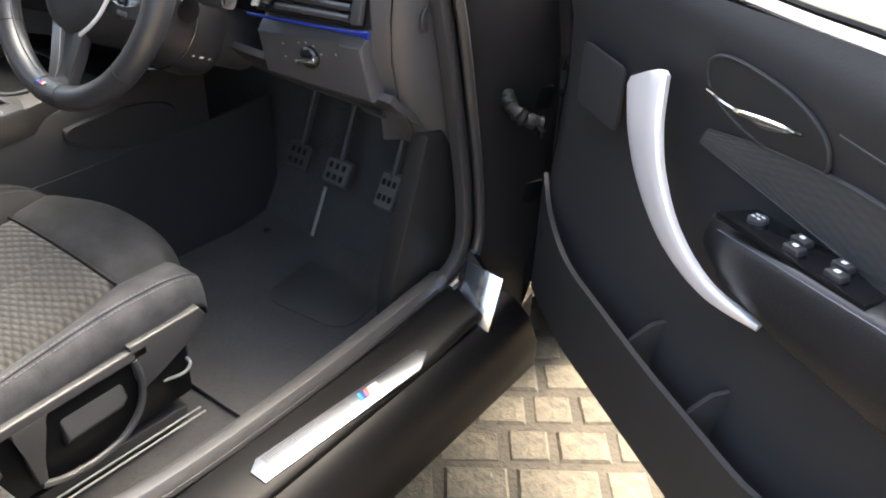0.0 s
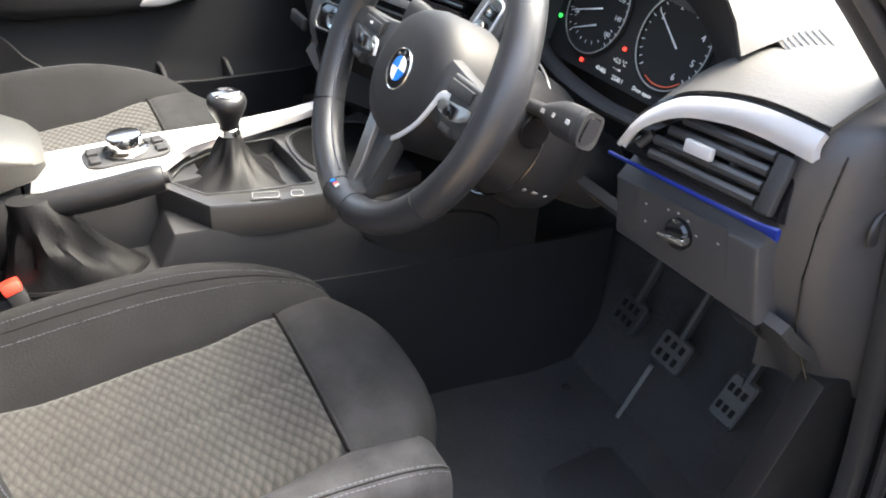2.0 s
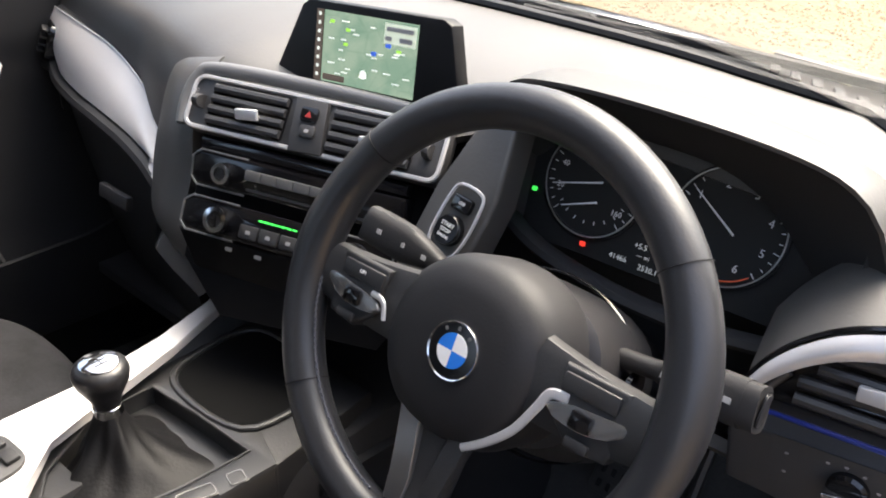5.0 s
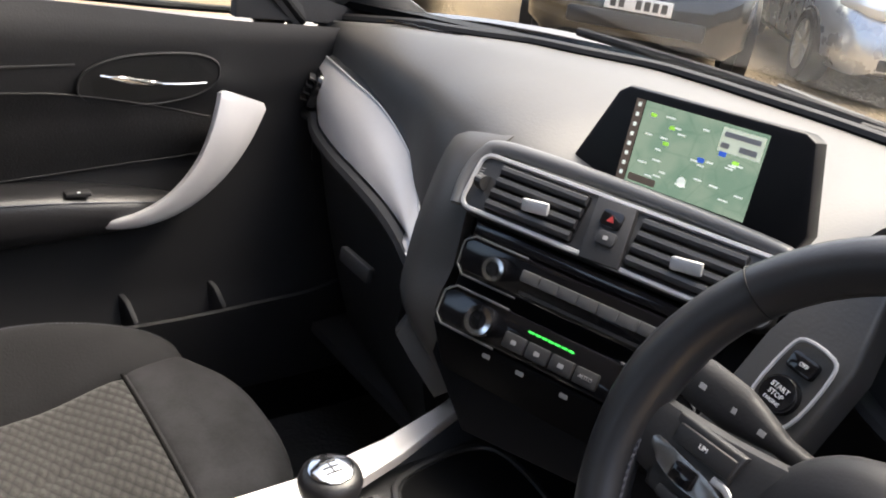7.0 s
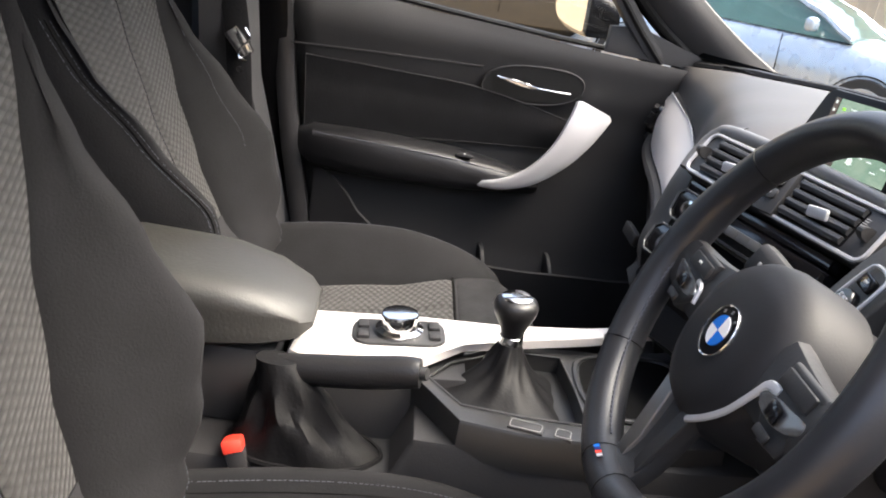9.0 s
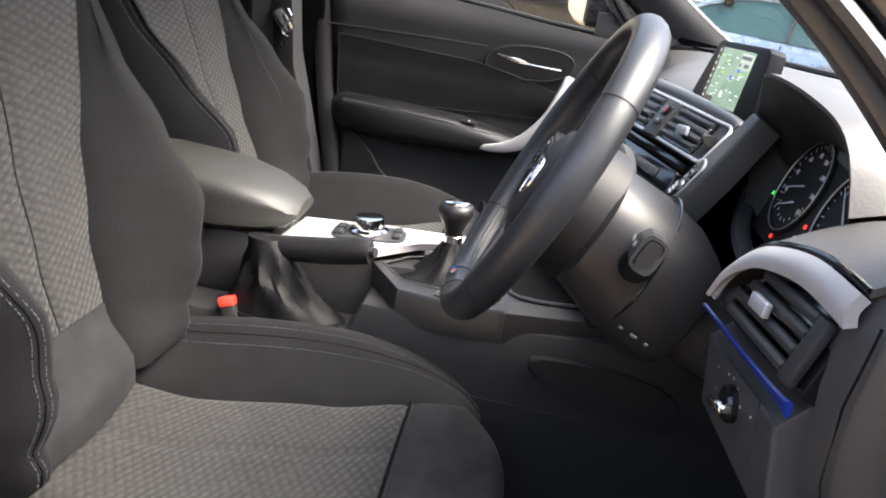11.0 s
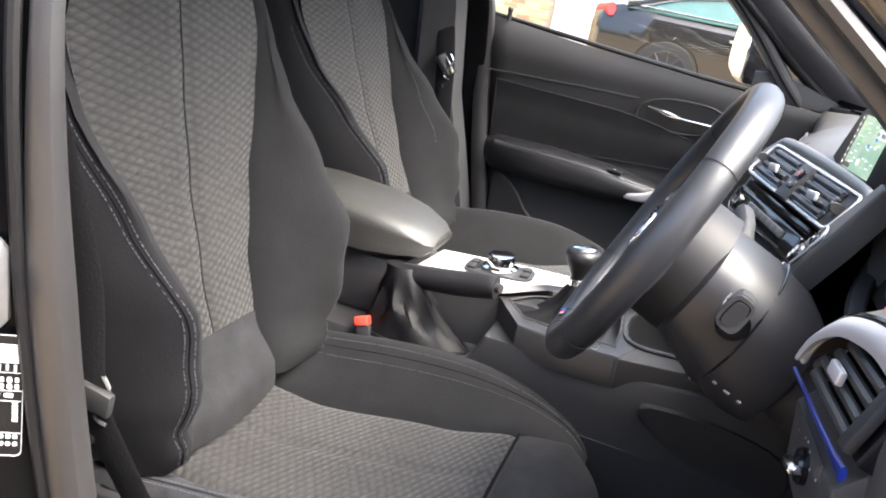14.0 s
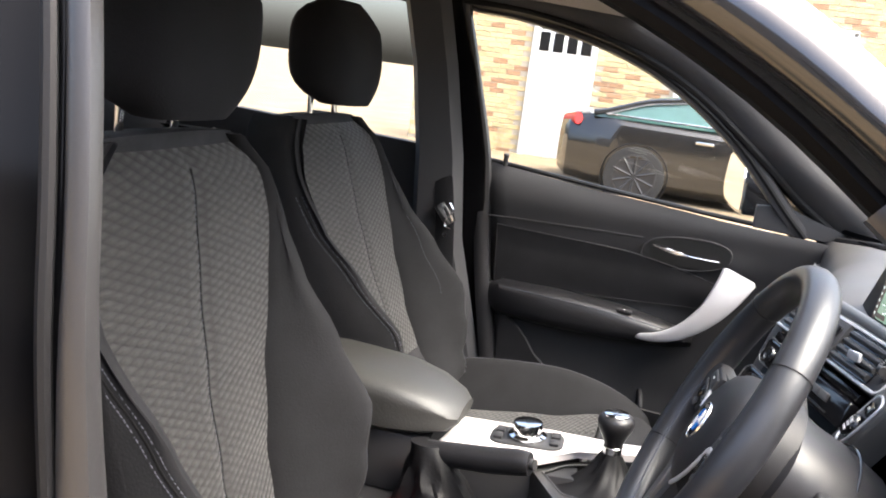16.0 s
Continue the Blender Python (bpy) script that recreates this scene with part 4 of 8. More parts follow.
def map_material():
    m = bpy.data.materials.new("map_image")
    m.use_nodes = True
    nt = m.node_tree
    b = nt.nodes["Principled BSDF"]
    tc = nt.nodes.new("ShaderNodeTexCoord")
    vo = nt.nodes.new("ShaderNodeTexVoronoi")
    vo.feature = "DISTANCE_TO_EDGE"
    vo.inputs["Scale"].default_value = 34
    nt.links.new(tc.outputs["Object"], vo.inputs["Vector"])
    no = nt.nodes.new("ShaderNodeTexNoise")
    no.inputs["Scale"].default_value = 35
    nt.links.new(tc.outputs["Object"], no.inputs["Vector"])
    r1 = nt.nodes.new("ShaderNodeValToRGB")
    r1.color_ramp.elements[0].color, r1.color_ramp.elements[1].color = (0.24, 0.38, 0.29, 1), (0.34, 0.46, 0.36, 1)
    r1.color_ramp.elements[0].position, r1.color_ramp.elements[1].position = 0.4, 0.6
    nt.links.new(no.outputs["Fac"], r1.inputs[0])
    r2 = nt.nodes.new("ShaderNodeValToRGB")
    r2.color_ramp.interpolation = "CONSTANT"
    r2.color_ramp.elements[0].color, r2.color_ramp.elements[1].color = (0.8, 0.86, 0.84, 1), (1, 1, 1, 1)
    r2.color_ramp.elements[1].position = 0.02
    nt.links.new(vo.outputs["Distance"], r2.inputs[0])
    mx = nt.nodes.new("ShaderNodeMix")
    mx.data_type, mx.blend_type = "RGBA", "MULTIPLY"
    mx.inputs[0].default_value = 0.7
    nt.links.new(r1.outputs[0], mx.inputs[6])
    nt.links.new(r2.outputs[0], mx.inputs[7])
    b.inputs["Base Color"].default_value = (0.01, 0.01, 0.01, 1)
    b.inputs["Roughness"].default_value = 0.25
    nt.links.new(mx.outputs[2], b.inputs["Emission Color"])
    b.inputs["Emission Strength"].default_value = 0.17
    return m


SZ = SM @ Matrix.Translation((-0.0053, 0.001, 0.0012)) @ Matrix.Diagonal((1.07, 1.16, 1, 1))
part("map_picture", plate([(-0.052, -0.036), (0.072, -0.036), (0.072, 0.034), (-0.052, 0.034)], 0.0005, SZ), map_material(), display, "green road map on the screen", flat=True)
LIT_WHITE = glowing("lit_white", (0.85, 0.9, 0.82), 0.11)
LIT_PALE = glowing("lit_pale", (0.62, 0.68, 0.55), 0.1)
LIT_LIME = glowing("lit_lime", (0.35, 0.75, 0.08), 0.13)
LIT_DARK = glowing("lit_brown", (0.12, 0.09, 0.07), 0.08)
LIT_BLUE = glowing("lit_blue", (0.05, 0.15, 0.7), 0.08)
LIT_RED = glowing("lit_red", (1.0, 0.05, 0.03), 0.16)
S2 = SM @ Matrix.Translation((-0.0053, 0.001, 0.0022)) @ Matrix.Diagonal((1.07, 1.16, 1, 1))
part("menu_strip", plate([(-0.062, -0.036), (-0.0525, -0.036), (-0.0525, 0.034), (-0.062, 0.034)], 0.0005, S2), LIT_DARK, display, flat=True)
for i in range(8):
    part("menu_symbol", plate(rounded(0.0036, 0.0036, 0.0008, 2, -0.0572, -0.030 + 0.0085 * i), 0.0005, S2 @ Matrix.Translation((0, 0, 0.0004))), LIT_WHITE, display, flat=True)
part("info_box", plate([(0.03, 0.012), (0.07, 0.012), (0.07, 0.031), (0.03, 0.031)], 0.0005, S2), LIT_PALE, display, flat=True)
INK = material("screen_ink", (0.02, 0.02, 0.02), 0.5)
part("text_bar", plate(rounded(0.016, 0.0045, 0.0008, 2, 0.058, 0.017), 0.0003, S2 @ Matrix.Translation((0, 0, 0.0008))), MARK, display, flat=True)
for i, (x, w) in enumerate(((0.05, 0.034), (0.036, 0.008))):
    part("text_bar", plate(rounded(w, 0.004, 0.0008, 2, x, 0.026 - 0.009 * i), 0.0003, S2 @ Matrix.Translation((0, 0, 0.0008))), MARK, display, flat=True)
rng = random.Random(4)
for i in range(26):
    x, y = rng.uniform(-0.045, 0.062), rng.uniform(-0.03, 0.03)
    if x > 0.02 and y > 0.005:
        continue
    part("place_name", plate(rounded(rng.uniform(0.006, 0.011), 0.0014, 0.0004, 2, x, y), 0.0003, S2), LIT_WHITE, display, flat=True)
for x, y in ((-0.04, 0.024), (-0.018, 0.018), (-0.02, 0.004), (0.05, 0.006)):
    part("map_sign", plate(rounded(0.006, 0.003, 0.0008, 2, x, y), 0.0003, S2), LIT_LIME, display, flat=True)
for x, y in ((0.018, 0.0), (0.036, 0.01)):
    part("map_sign", plate(rounded(0.007, 0.004, 0.0008, 2, x, y), 0.0003, S2), LIT_BLUE, display, flat=True)
part("north_arrow", plate(circle(0.0045, 14, 0.006, -0.022), 0.0004, S2), LIT_WHITE, display, flat=True)
part("scale_box", plate(rounded(0.03, 0.006, 0.001, 2, -0.034, -0.031), 0.0004, S2), LIT_DARK, display, flat=True)
part("foot", box(tuple(SM @ Vector((0, -0.06, -0.035))), (0.2, 0.05, 0.03), SM.to_3x3(), bevel=0.008), HARD, display)

# ---------------------------------------------------------------- driver's side of the dashboard
# instrument cluster under its hood
cluster = thing("instrument_cluster", (0.35, 0.83, 0.78), "instrument cluster with two round dials, lit warnings", "instrument cluster")
KM = frame_of((0.352, 0.812, 0.892), (1, 0.02, 0.02), (0, 0.32, 0.95))
DIM_RED = glowing("dim_red", (0.6, 0.1, 0.04), 0.025)
READOUT = glowing("readout_white", (0.7, 0.72, 0.7), 0.045)
VOID = material("matt_black", (0.006, 0.006, 0.006), 0.8)
part("dial_board", plate(rounded(0.37, 0.15, 0.04), 0.01, KM), VOID, cluster, "matt black dial board")
for cx, big in ((-0.068, 0.056), (0.076, 0.056)):
    dial = part("dial", lathe([(big + 0.003, 0.0), (big + 0.003, 0.004), (big, 0.0055), (big - 0.0016, 0.004), (big - 0.0016, 0.001), (0.0005, 0.0012)], KM @ Matrix.Translation((cx, 0, 0)), 48), VOID, cluster, "round black dial")
    part("dial_ring", tube([KM @ Vector((cx + big * math.cos(a), big * math.sin(a), 0.005)) for a in [2 * math.pi * i / 60 for i in range(60)]], (0.0009, 0.0012), 6, closed=True, up=tuple(KM.to_3x3() @ Vector((0, 0, 1)))), STEEL, dial, "thin silver dial ring")
    for i in range(25):
        a = radians(225 - 270 * i / 24)
        mid = Vector((cx + (big - 0.005) * math.cos(a), (big - 0.005) * math.sin(a), 0.0022))
        part("dial_mark", box(KM @ mid, (0.006 if i % 3 == 0 else 0.0035, 0.0009, 0.0006), KM.to_3x3() @ Matrix.Rotation(a, 3, "Z")), WHITE, dial)
    words = ("20", "40", "60", "80", "100", "120", "140", "160") if cx < 0 else ("1", "2", "3", "4", "5", "6")
    for i, wd in enumerate(words):
        a = radians((198 if cx < 0 else 148) - (234 if cx < 0 else 210) * i / (len(words) - 1))
        lettering("digits", wd, 0.0085 if cx < 0 else 0.011, KM @ Matrix.Translation((cx + (big - 0.016) * math.cos(a), (big - 0.016) * math.sin(a), 0.0022)), WHITE, dial, raise_by=0.0003)
    for a, ln in ((radians(196 if cx < 0 else 146), big - 0.008),) + (((radians(200), big * 0.55),) if cx < 0 else ()):
        oy = 0.0 if ln > big * 0.6 else -0.022
        part("needle", tube([KM @ Vector((cx + 0.01 * -math.cos(a), oy + 0.01 * -math.sin(a), 0.005)), KM @ Vector((cx + ln * math.cos(a), oy + ln * math.sin(a), 0.005))], lambda t: 0.0012 - 0.0006 * t, 6, up=(1, 0, 0)), WHITE, dial, "slim white needle")
for i in range(9):
    a = radians(205 + 130 * i / 8)
    part("fuel_mark", box(KM @ Vector((-0.068 + 0.042 * math.cos(a), 0.042 * math.sin(a), 0.0022)), (0.004, 0.0008, 0.0006), KM.to_3x3() @ Matrix.Rotation(a, 3, "Z")), WHITE, cluster)
part("economy_band", tube(smooth_line([KM @ Vector((0.076 + 0.051 * math.cos(radians(a)), 0.051 * math.sin(radians(a)), 0.0032)) for a in range(245, 312, 11)], 3), 0.0007, 6), DIM_RED, cluster, "red-orange dial band")
for x, y, mt, lb in ((0.004, -0.03, LIT_RED, "lit red warning lamp"), (-0.062, -0.064, LIT_RED, "lit red warning lamp"), (-0.135, -0.026, GREEN, "lit green lamp")):
    part("warning_lamp", plate(rounded(0.0065, 0.005, 0.0015, 2, x, y), 0.001, KM @ Matrix.Translation((0, 0, 0.0025))), mt, cluster, lb, flat=True)
for tx, x, y, sz in (("+5.5 \u00b0C", 0.006, -0.046, 0.008), ("41466", -0.02, -0.064, 0.008), ("2530.1", 0.014, -0.066, 0.008), ("Door open", 0.06, -0.066, 0.0075), ("\u2013\u2013 mi", 0.006, -0.055, 0.006)):
    lettering("readout", tx, sz, KM @ Matrix.Translation((x, y, 0.0026)), READOUT, cluster, raise_by=0.0002)
part("lower_bezel", tube(smooth_line([(0.16, 0.79, 0.852), (0.25, 0.765, 0.822), (0.36, 0.755, 0.812), (0.46, 0.757, 0.815), (0.55, 0.765, 0.83)], 6), (0.012, 0.008), 8), SOFT, cluster, "black lower bezel")


def hood(u, v):
    a = (u - 0.5) * 2
    x = 0.372 + a * 0.209
    brow_z = 1.012 - 0.024 * abs(a) ** 2.2 - 0.055 * abs(a) ** 9
    brow_y = 0.735 + 0.02 * a * a + 0.03 * max(0, -a - 0.6)
    back_z, back_y_ = 0.966 - 0.02 * abs(a) ** 3, 0.915 - 0.06 * max(0, a)
    y = brow_y + (back_y_ - brow_y) * v
    z = brow_z + (back_z - brow_z) * v ** 1.5 + 0.008 * math.sin(v * math.pi)
    return Vector((x, y, z))


part("hood", sheet(hood, 30, 12, 0.004), DASHTOP, cluster, "soft black cluster hood")


def hood_wall(u, v):
    a = (u - 0.5) * 2
    p = hood(u, 0.0)
    q = Vector((0.352 + a * 0.185, 0.812, 0.955 - 0.12 * abs(a) ** 3))
    return p.lerp(q, v) + Vector((0, 0.001, -0.0045))


part("hood_inside", sheet(hood_wall, 24, 6), SOFT, cluster, "matt black inner hood")
for sx in (-1, 1):
    part("side_cheek", sheet(lambda u, v: Vector((0.368 + sx * (0.2 - 0.022 * v - 0.03 * u * (sx < 0)), 0.768 + 0.055 * v + 0.01 * u, 0.945 - 0.115 * u)), 6, 4, 0.01, away=(sx, -1, 0)), SOFT, cluster, "matt black hood side")

# panel between the stack and the wheel, with the start button
SB = frame_of((0.192, 0.695, 0.848), (0.98, -0.12, -0.05), (-0.05, 0.5, 0.86))
starter = thing("start_panel", tuple(SB.translation), "black panel with a start stop engine button", "start button")
# The pale dash skin stands in for light that a more upturned face would catch.
part("start_surround", plate([(-0.03, 0.12), (0.012, 0.122), (0.034, 0.04), (0.034, -0.09), (-0.05, -0.09), (-0.045, 0.03)], 0.035, SB @ Matrix.Translation((0, 0, -0.004)), bevel=0.005, seg=3), DASHTOP, starter)
part("silver_bezel", tube([SB @ Vector((v.x, v.y, 0.0)) for v in smooth_line([(x, y, 0) for x, y in ((-0.012, 0.04), (0.016, 0.04), (0.024, 0.028), (0.024, -0.012), (0.014, -0.034), (-0.012, -0.034), (-0.022, -0.016), (-0.02, 0.026))], 3, True)], 0.0019, 6, closed=True, up=tuple(SB.to_3x3() @ Vector((0, 0, 1)))), SATIN, starter, "satin silver bezel")
part("start_button", lathe([(0.0165, -0.004), (0.0165, 0.004), (0.015, 0.006), (0.0005, 0.0055)], SB @ Matrix.Translation((0, -0.008, 0))), GLOSS, starter, "round black start button")
for i, w in enumerate(("START", "STOP", "ENGINE")):
    lettering("lettering", w, 0.0062 if i < 2 else 0.0045, SB @ Matrix.Translation((0, -0.003 - 0.0062 * i, 0.0062)), WHITE, starter, raise_by=0.0002)
part("stop_button", plate(rounded(0.026, 0.016, 0.004, 3, 0, 0.022), 0.006, SB @ Matrix.Translation((0, 0, 0.003)), bevel=0.0015), GLOSS, starter)
lettering("lettering", "OFF", 0.005, SB @ Matrix.Translation((0.002, 0.022, 0.0034)), WHITE, starter, raise_by=0.0002)

# outer vent and light switch panel
OV = frame_of((0.617, 0.711, 0.858), (0.988, 0.09, 0.065), (-0.02, 0.35, 0.93))
outer = thing("driver_vent_panel", (0.63, 0.74, 0.7), "driver's outer air vent with silver arch and blue line", "air vent")
ARCH_OUT = smooth_line([(0.516, 0.684, 0.829), (0.528, 0.687, 0.853), (0.546, 0.693, 0.875), (0.573, 0.701, 0.895), (0.608, 0.711, 0.907), (0.645, 0.718, 0.914), (0.68, 0.722, 0.916), (0.716, 0.727, 0.915)], 6)
ARCH_IN = smooth_line([(0.523, 0.681, 0.825), (0.54, 0.684, 0.848), (0.56, 0.69, 0.866), (0.584, 0.697, 0.879), (0.613, 0.706, 0.886), (0.645, 0.713, 0.89), (0.68, 0.718, 0.89), (0.716, 0.723, 0.888)], 6)


def arch(u, v):
    i = min(len(ARCH_IN) - 1, round(u * (len(ARCH_IN) - 1)))
    return ARCH_OUT[i].lerp(ARCH_IN[i], v) + Vector((0, -0.004 * math.sin(v * math.pi), 0))


vent = part("vent_body", plate([(-0.112, -0.036), (0.088, -0.036), (0.088, 0.03), (0.0, 0.03), (-0.055, 0.014), (-0.098, -0.018)], 0.05, OV @ Matrix.Translation((0, 0, -0.006)), bevel=0.003), GLOSS, outer, "black vent body")
for i in range(4):
    w0 = -0.066 + 0.012 * max(0, i - 1)
    part("slat", tube([OV @ Vector((w0, -0.026 + 0.0142 * i, 0.002)), OV @ Vector((0.066, -0.026 + 0.0142 * i, 0.002))], (0.0052, 0.0045), 8, up=WN), SLAT, vent, "grey-black vent slat")
part("vent_tab", box(OV @ Vector((-0.006, -0.004, 0.011)), (0.034, 0.013, 0.007), OV.to_3x3() @ Matrix.Rotation(0.25, 3, "X"), bevel=0.002), SATIN, vent, "satin vent tab")
part("thumbwheel", tube([OV @ Vector((-0.088, -0.024, -0.003)), OV @ Vector((-0.076, -0.008, -0.003))], (0.005, 0.005), 10), HARD, vent)
part("end_post", box(OV @ Vector((0.078, -0.006, 0.003)), (0.018, 0.055, 0.01), OV.to_3x3(), bevel=0.003), SOFT, vent)
part("silver_arch", sheet(arch, len(ARCH_IN) - 1, 6, 0.01), SATIN, outer, "satin silver arch trim")
part("arch_gap", tube([v + Vector((0.0, 0.005, 0.003)) for v in ARCH_OUT], 0.0025, 6), GLOSS, outer)
part("brow", sheet(lambda u, v: ARCH_OUT[min(len(ARCH_OUT) - 1, round(u * (len(ARCH_OUT) - 1)))] + Vector((-0.012 * v * (1 - u), 0.004 + (0.075 + 0.04 * u) * v, 0.003 + (0.03 + 0.012 * u) * math.sin(v * 1.5))), len(ARCH_OUT) - 1, 8, 0.006), DASHTOP, outer, "black brow over the vent")
part("blue_line", tube([OV @ Vector((x, -0.044, 0.001)) for x in (-0.118, -0.05, 0.02, 0.06, 0.085, 0.1)], lambda t: (0.0022 + 0.001 * t, 0.0022 + 0.0045 * t ** 3), 8), BLUE, outer, "deep blue accent line widening to its end")
LP = frame_of((0.61, 0.702, 0.768), (0.985, 0.05, 0.09), (0, -0.1, 0.99))
lights = thing("light_switch_panel", tuple(LP.translation), "black light switch panel with a rotary knob", "switch panel")
part("panel_chamfer", plate([(-0.101, 0.0), (0.098, 0.0), (0.1, 0.034), (-0.1, 0.034)], 0.04, LP @ Matrix.Translation((0, 0.024, 0.0)) @ Matrix.Rotation(radians(-50), 4, "X"), bevel=0.004), DASHSIDE, lights)
lp = part("panel_face", plate([(-0.1, 0.026), (0.097, 0.026), (0.103, -0.056), (-0.098, -0.042)], 0.05, LP, bevel=0.005, seg=3), DASHSIDE, lights, "black switch panel face")
part("switch_field", plate([(-0.062, 0.026), (0.06, 0.028), (0.064, -0.022), (-0.06, -0.026)], 0.001, LP @ Matrix.Translation((0, 0, 0.0008))), DASHSIDE, lights, flat=True)
kb = part("rotary_knob", lathe([(0.0165, 0.0), (0.0165, 0.006), (0.014, 0.009), (0.0005, 0.009)], LP @ Matrix.Translation((0.002, -0.001, 0))), GLOSS, lights, "round light switch knob")
part("knob_grip", box(LP @ Vector((0.004, -0.001, 0.013)), (0.038, 0.008, 0.012), LP.to_3x3() @ Matrix.Rotation(0.15, 3, "Z"), bevel=0.003), CHROME, kb, "chrome knob grip")
for x, y in ((-0.048, 0.012), (-0.048, -0.008), (-0.016, 0.018), (-0.002, 0.02), (0.012, 0.017), (0.024, 0.006), (0.052, 0.01)):
    part("symbol", plate(rounded(0.0032, 0.0022, 0.0008, 2, x, y), 0.0005, LP @ Matrix.Translation((0, 0, 0.0022))), MARK, lights, flat=True)
loops = []
for z, dy in ((0.62, 0.085), (0.66, 0.06), (0.70, 0.03), (0.73, 0.012), (0.78, 0.003), (0.84, 0.0), (0.885, 0.004), (0.915, 0.012), (0.928, 0.03), (0.934, 0.06)):
    loops.append(smooth_line([(0.665, 0.80, z), (0.69, 0.728 + dy, z), (0.716, 0.73 + dy, z), (0.737, 0.742 + dy, z), (0.752, 0.768 + dy, z), (0.76, 0.82 + dy * 0.5, z), (0.762, 0.90, z), (0.68, 0.92, z)], 4, True))
end = part("dash_end", rings(bmesh.new(), loops), DASHSIDE, dash, "rounded black dashboard end")
part("end_seam", tube([(0.735, 0.739, 0.90), (0.735, 0.732, 0.84), (0.735, 0.735, 0.78), (0.735, 0.75, 0.72), (0.737, 0.79, 0.65)], 0.0012, 5), GLOSS, end)
part("airbag_switch", lathe([(0.018, 0.0), (0.018, 0.003), (0.014, 0.0035), (0.0005, 0.002)], frame_of((0.7535, 0.785, 0.835), (-0.25, 0.97, 0), (0, 0, 1))), HARD, end, "round lock cover")
GM = frame_of((0.61, 0.812, 0.9475), (0.9, -0.4, -0.1), (0.4, 0.9, 0.2))
part("speaker_grille", plate(rounded(0.075, 0.05, 0.006), 0.01, GM, bevel=0.0008), HARD, dash, "dark slatted demister grille")
for i in range(7):
    part("grille_bar", box(GM @ Vector((0, -0.0198 + 0.0066 * i, 0.0004)), (0.068, 0.0026, 0.0012), GM.to_3x3()), GLOSS, dash)
# knee panel and underside on the driver's side
part("knee_panel", sheet(lambda u, v: Vector((0.19 + 0.55 * u, 0.715 + 0.01 * u + 0.13 * v + 0.1 * v * v, 0.725 - 0.14 * v)), 14, 8, 0.012, away=(0, -1, -0.3)), HARD, dash, "black knee panel")
part("obd_flap", box((0.66, 0.775, 0.672), (0.035, 0.006, 0.018), pose(0, 0, 0, 45), bevel=0.002), SOFT, dash)
part("dash_core", box((0.0, 0.93, 0.77), (1.46, 0.16, 0.3), bevel=0.01), HARD, dash)

SATIN_BLACK = material("satin_black_trim", (0.022, 0.022, 0.022), 0.36, grain=0.12, size=0.001)
# ---------------------------------------------------------------- centre console
console = thing("centre_console", (0, 0.3, 0.2), "black centre console with pale silver trim plate", "centre console")
part("tunnel", rings(bmesh.new(), [[Vector((x, y, z)) for x, z in ((-w, 0.2), (-w + 0.01, h - 0.04), (-w + 0.02, h), (w2 - 0.012, h), (w2, h - 0.05), (w2 + 0.012, 0.2))] for y, w, w2, h in ((-0.2, 0.13, 0.1, 0.495), (0.12, 0.14, 0.105, 0.497), (0.275, 0.15, 0.11, 0.5), (0.298, 0.15, 0.112, 0.56), (0.48, 0.16, 0.135, 0.572), (0.62, 0.18, 0.148, 0.585), (0.85, 0.2, 0.165, 0.62))]), SOFT, console, "black console body", bevel=0.006)
part("knee_pad", plate([(v.x, v.y) for v in smooth_line([(-0.1, 0.03, 0), (0.0, 0.036, 0), (0.09, 0.02, 0), (0.112, -0.025, 0), (0.08, -0.052, 0), (-0.03, -0.035, 0), (-0.105, 0.0, 0), (-0.112, 0.02, 0)], 4, True)], 0.016, frame_of((0.145, 0.672, 0.522), (0.08, 1, 0), (0.05, 0, 1)) @ Matrix.Translation((0, 0, 0.012)), bevel=0.008, seg=3), SOFT, console, "padded knee rest")
part("plate_plinth", rings(bmesh.new(), [[Vector((x, y, z)) for x, z in ((-0.125, 0.48), (-0.122, 0.575 + (y - 0.13) * 0.079), (0.008, 0.577 + (y - 0.13) * 0.079), (0.02, 0.48))] for y in (0.125, 0.2, 0.3, 0.36)]), SOFT, console, "black plinth under the silver plate", bevel=0.004)
# driver-side deck with the lever surround
RECESS = [(0.013, 0.31), (0.073, 0.35), (0.088, 0.42), (0.096, 0.5), (0.01, 0.497), (-0.07, 0.489), (-0.075, 0.42), (-0.03, 0.34)]
DECK = [(0.003, 0.288), (0.106, 0.348), (0.124, 0.42), (0.132, 0.51), (0.01, 0.56), (-0.1, 0.56), (-0.1, 0.42), (-0.045, 0.34)]


def on_deck(p, dz=0.0):
    return Vector((p[0], p[1], 0.594 + (p[1] - 0.3) * 0.05 + dz))


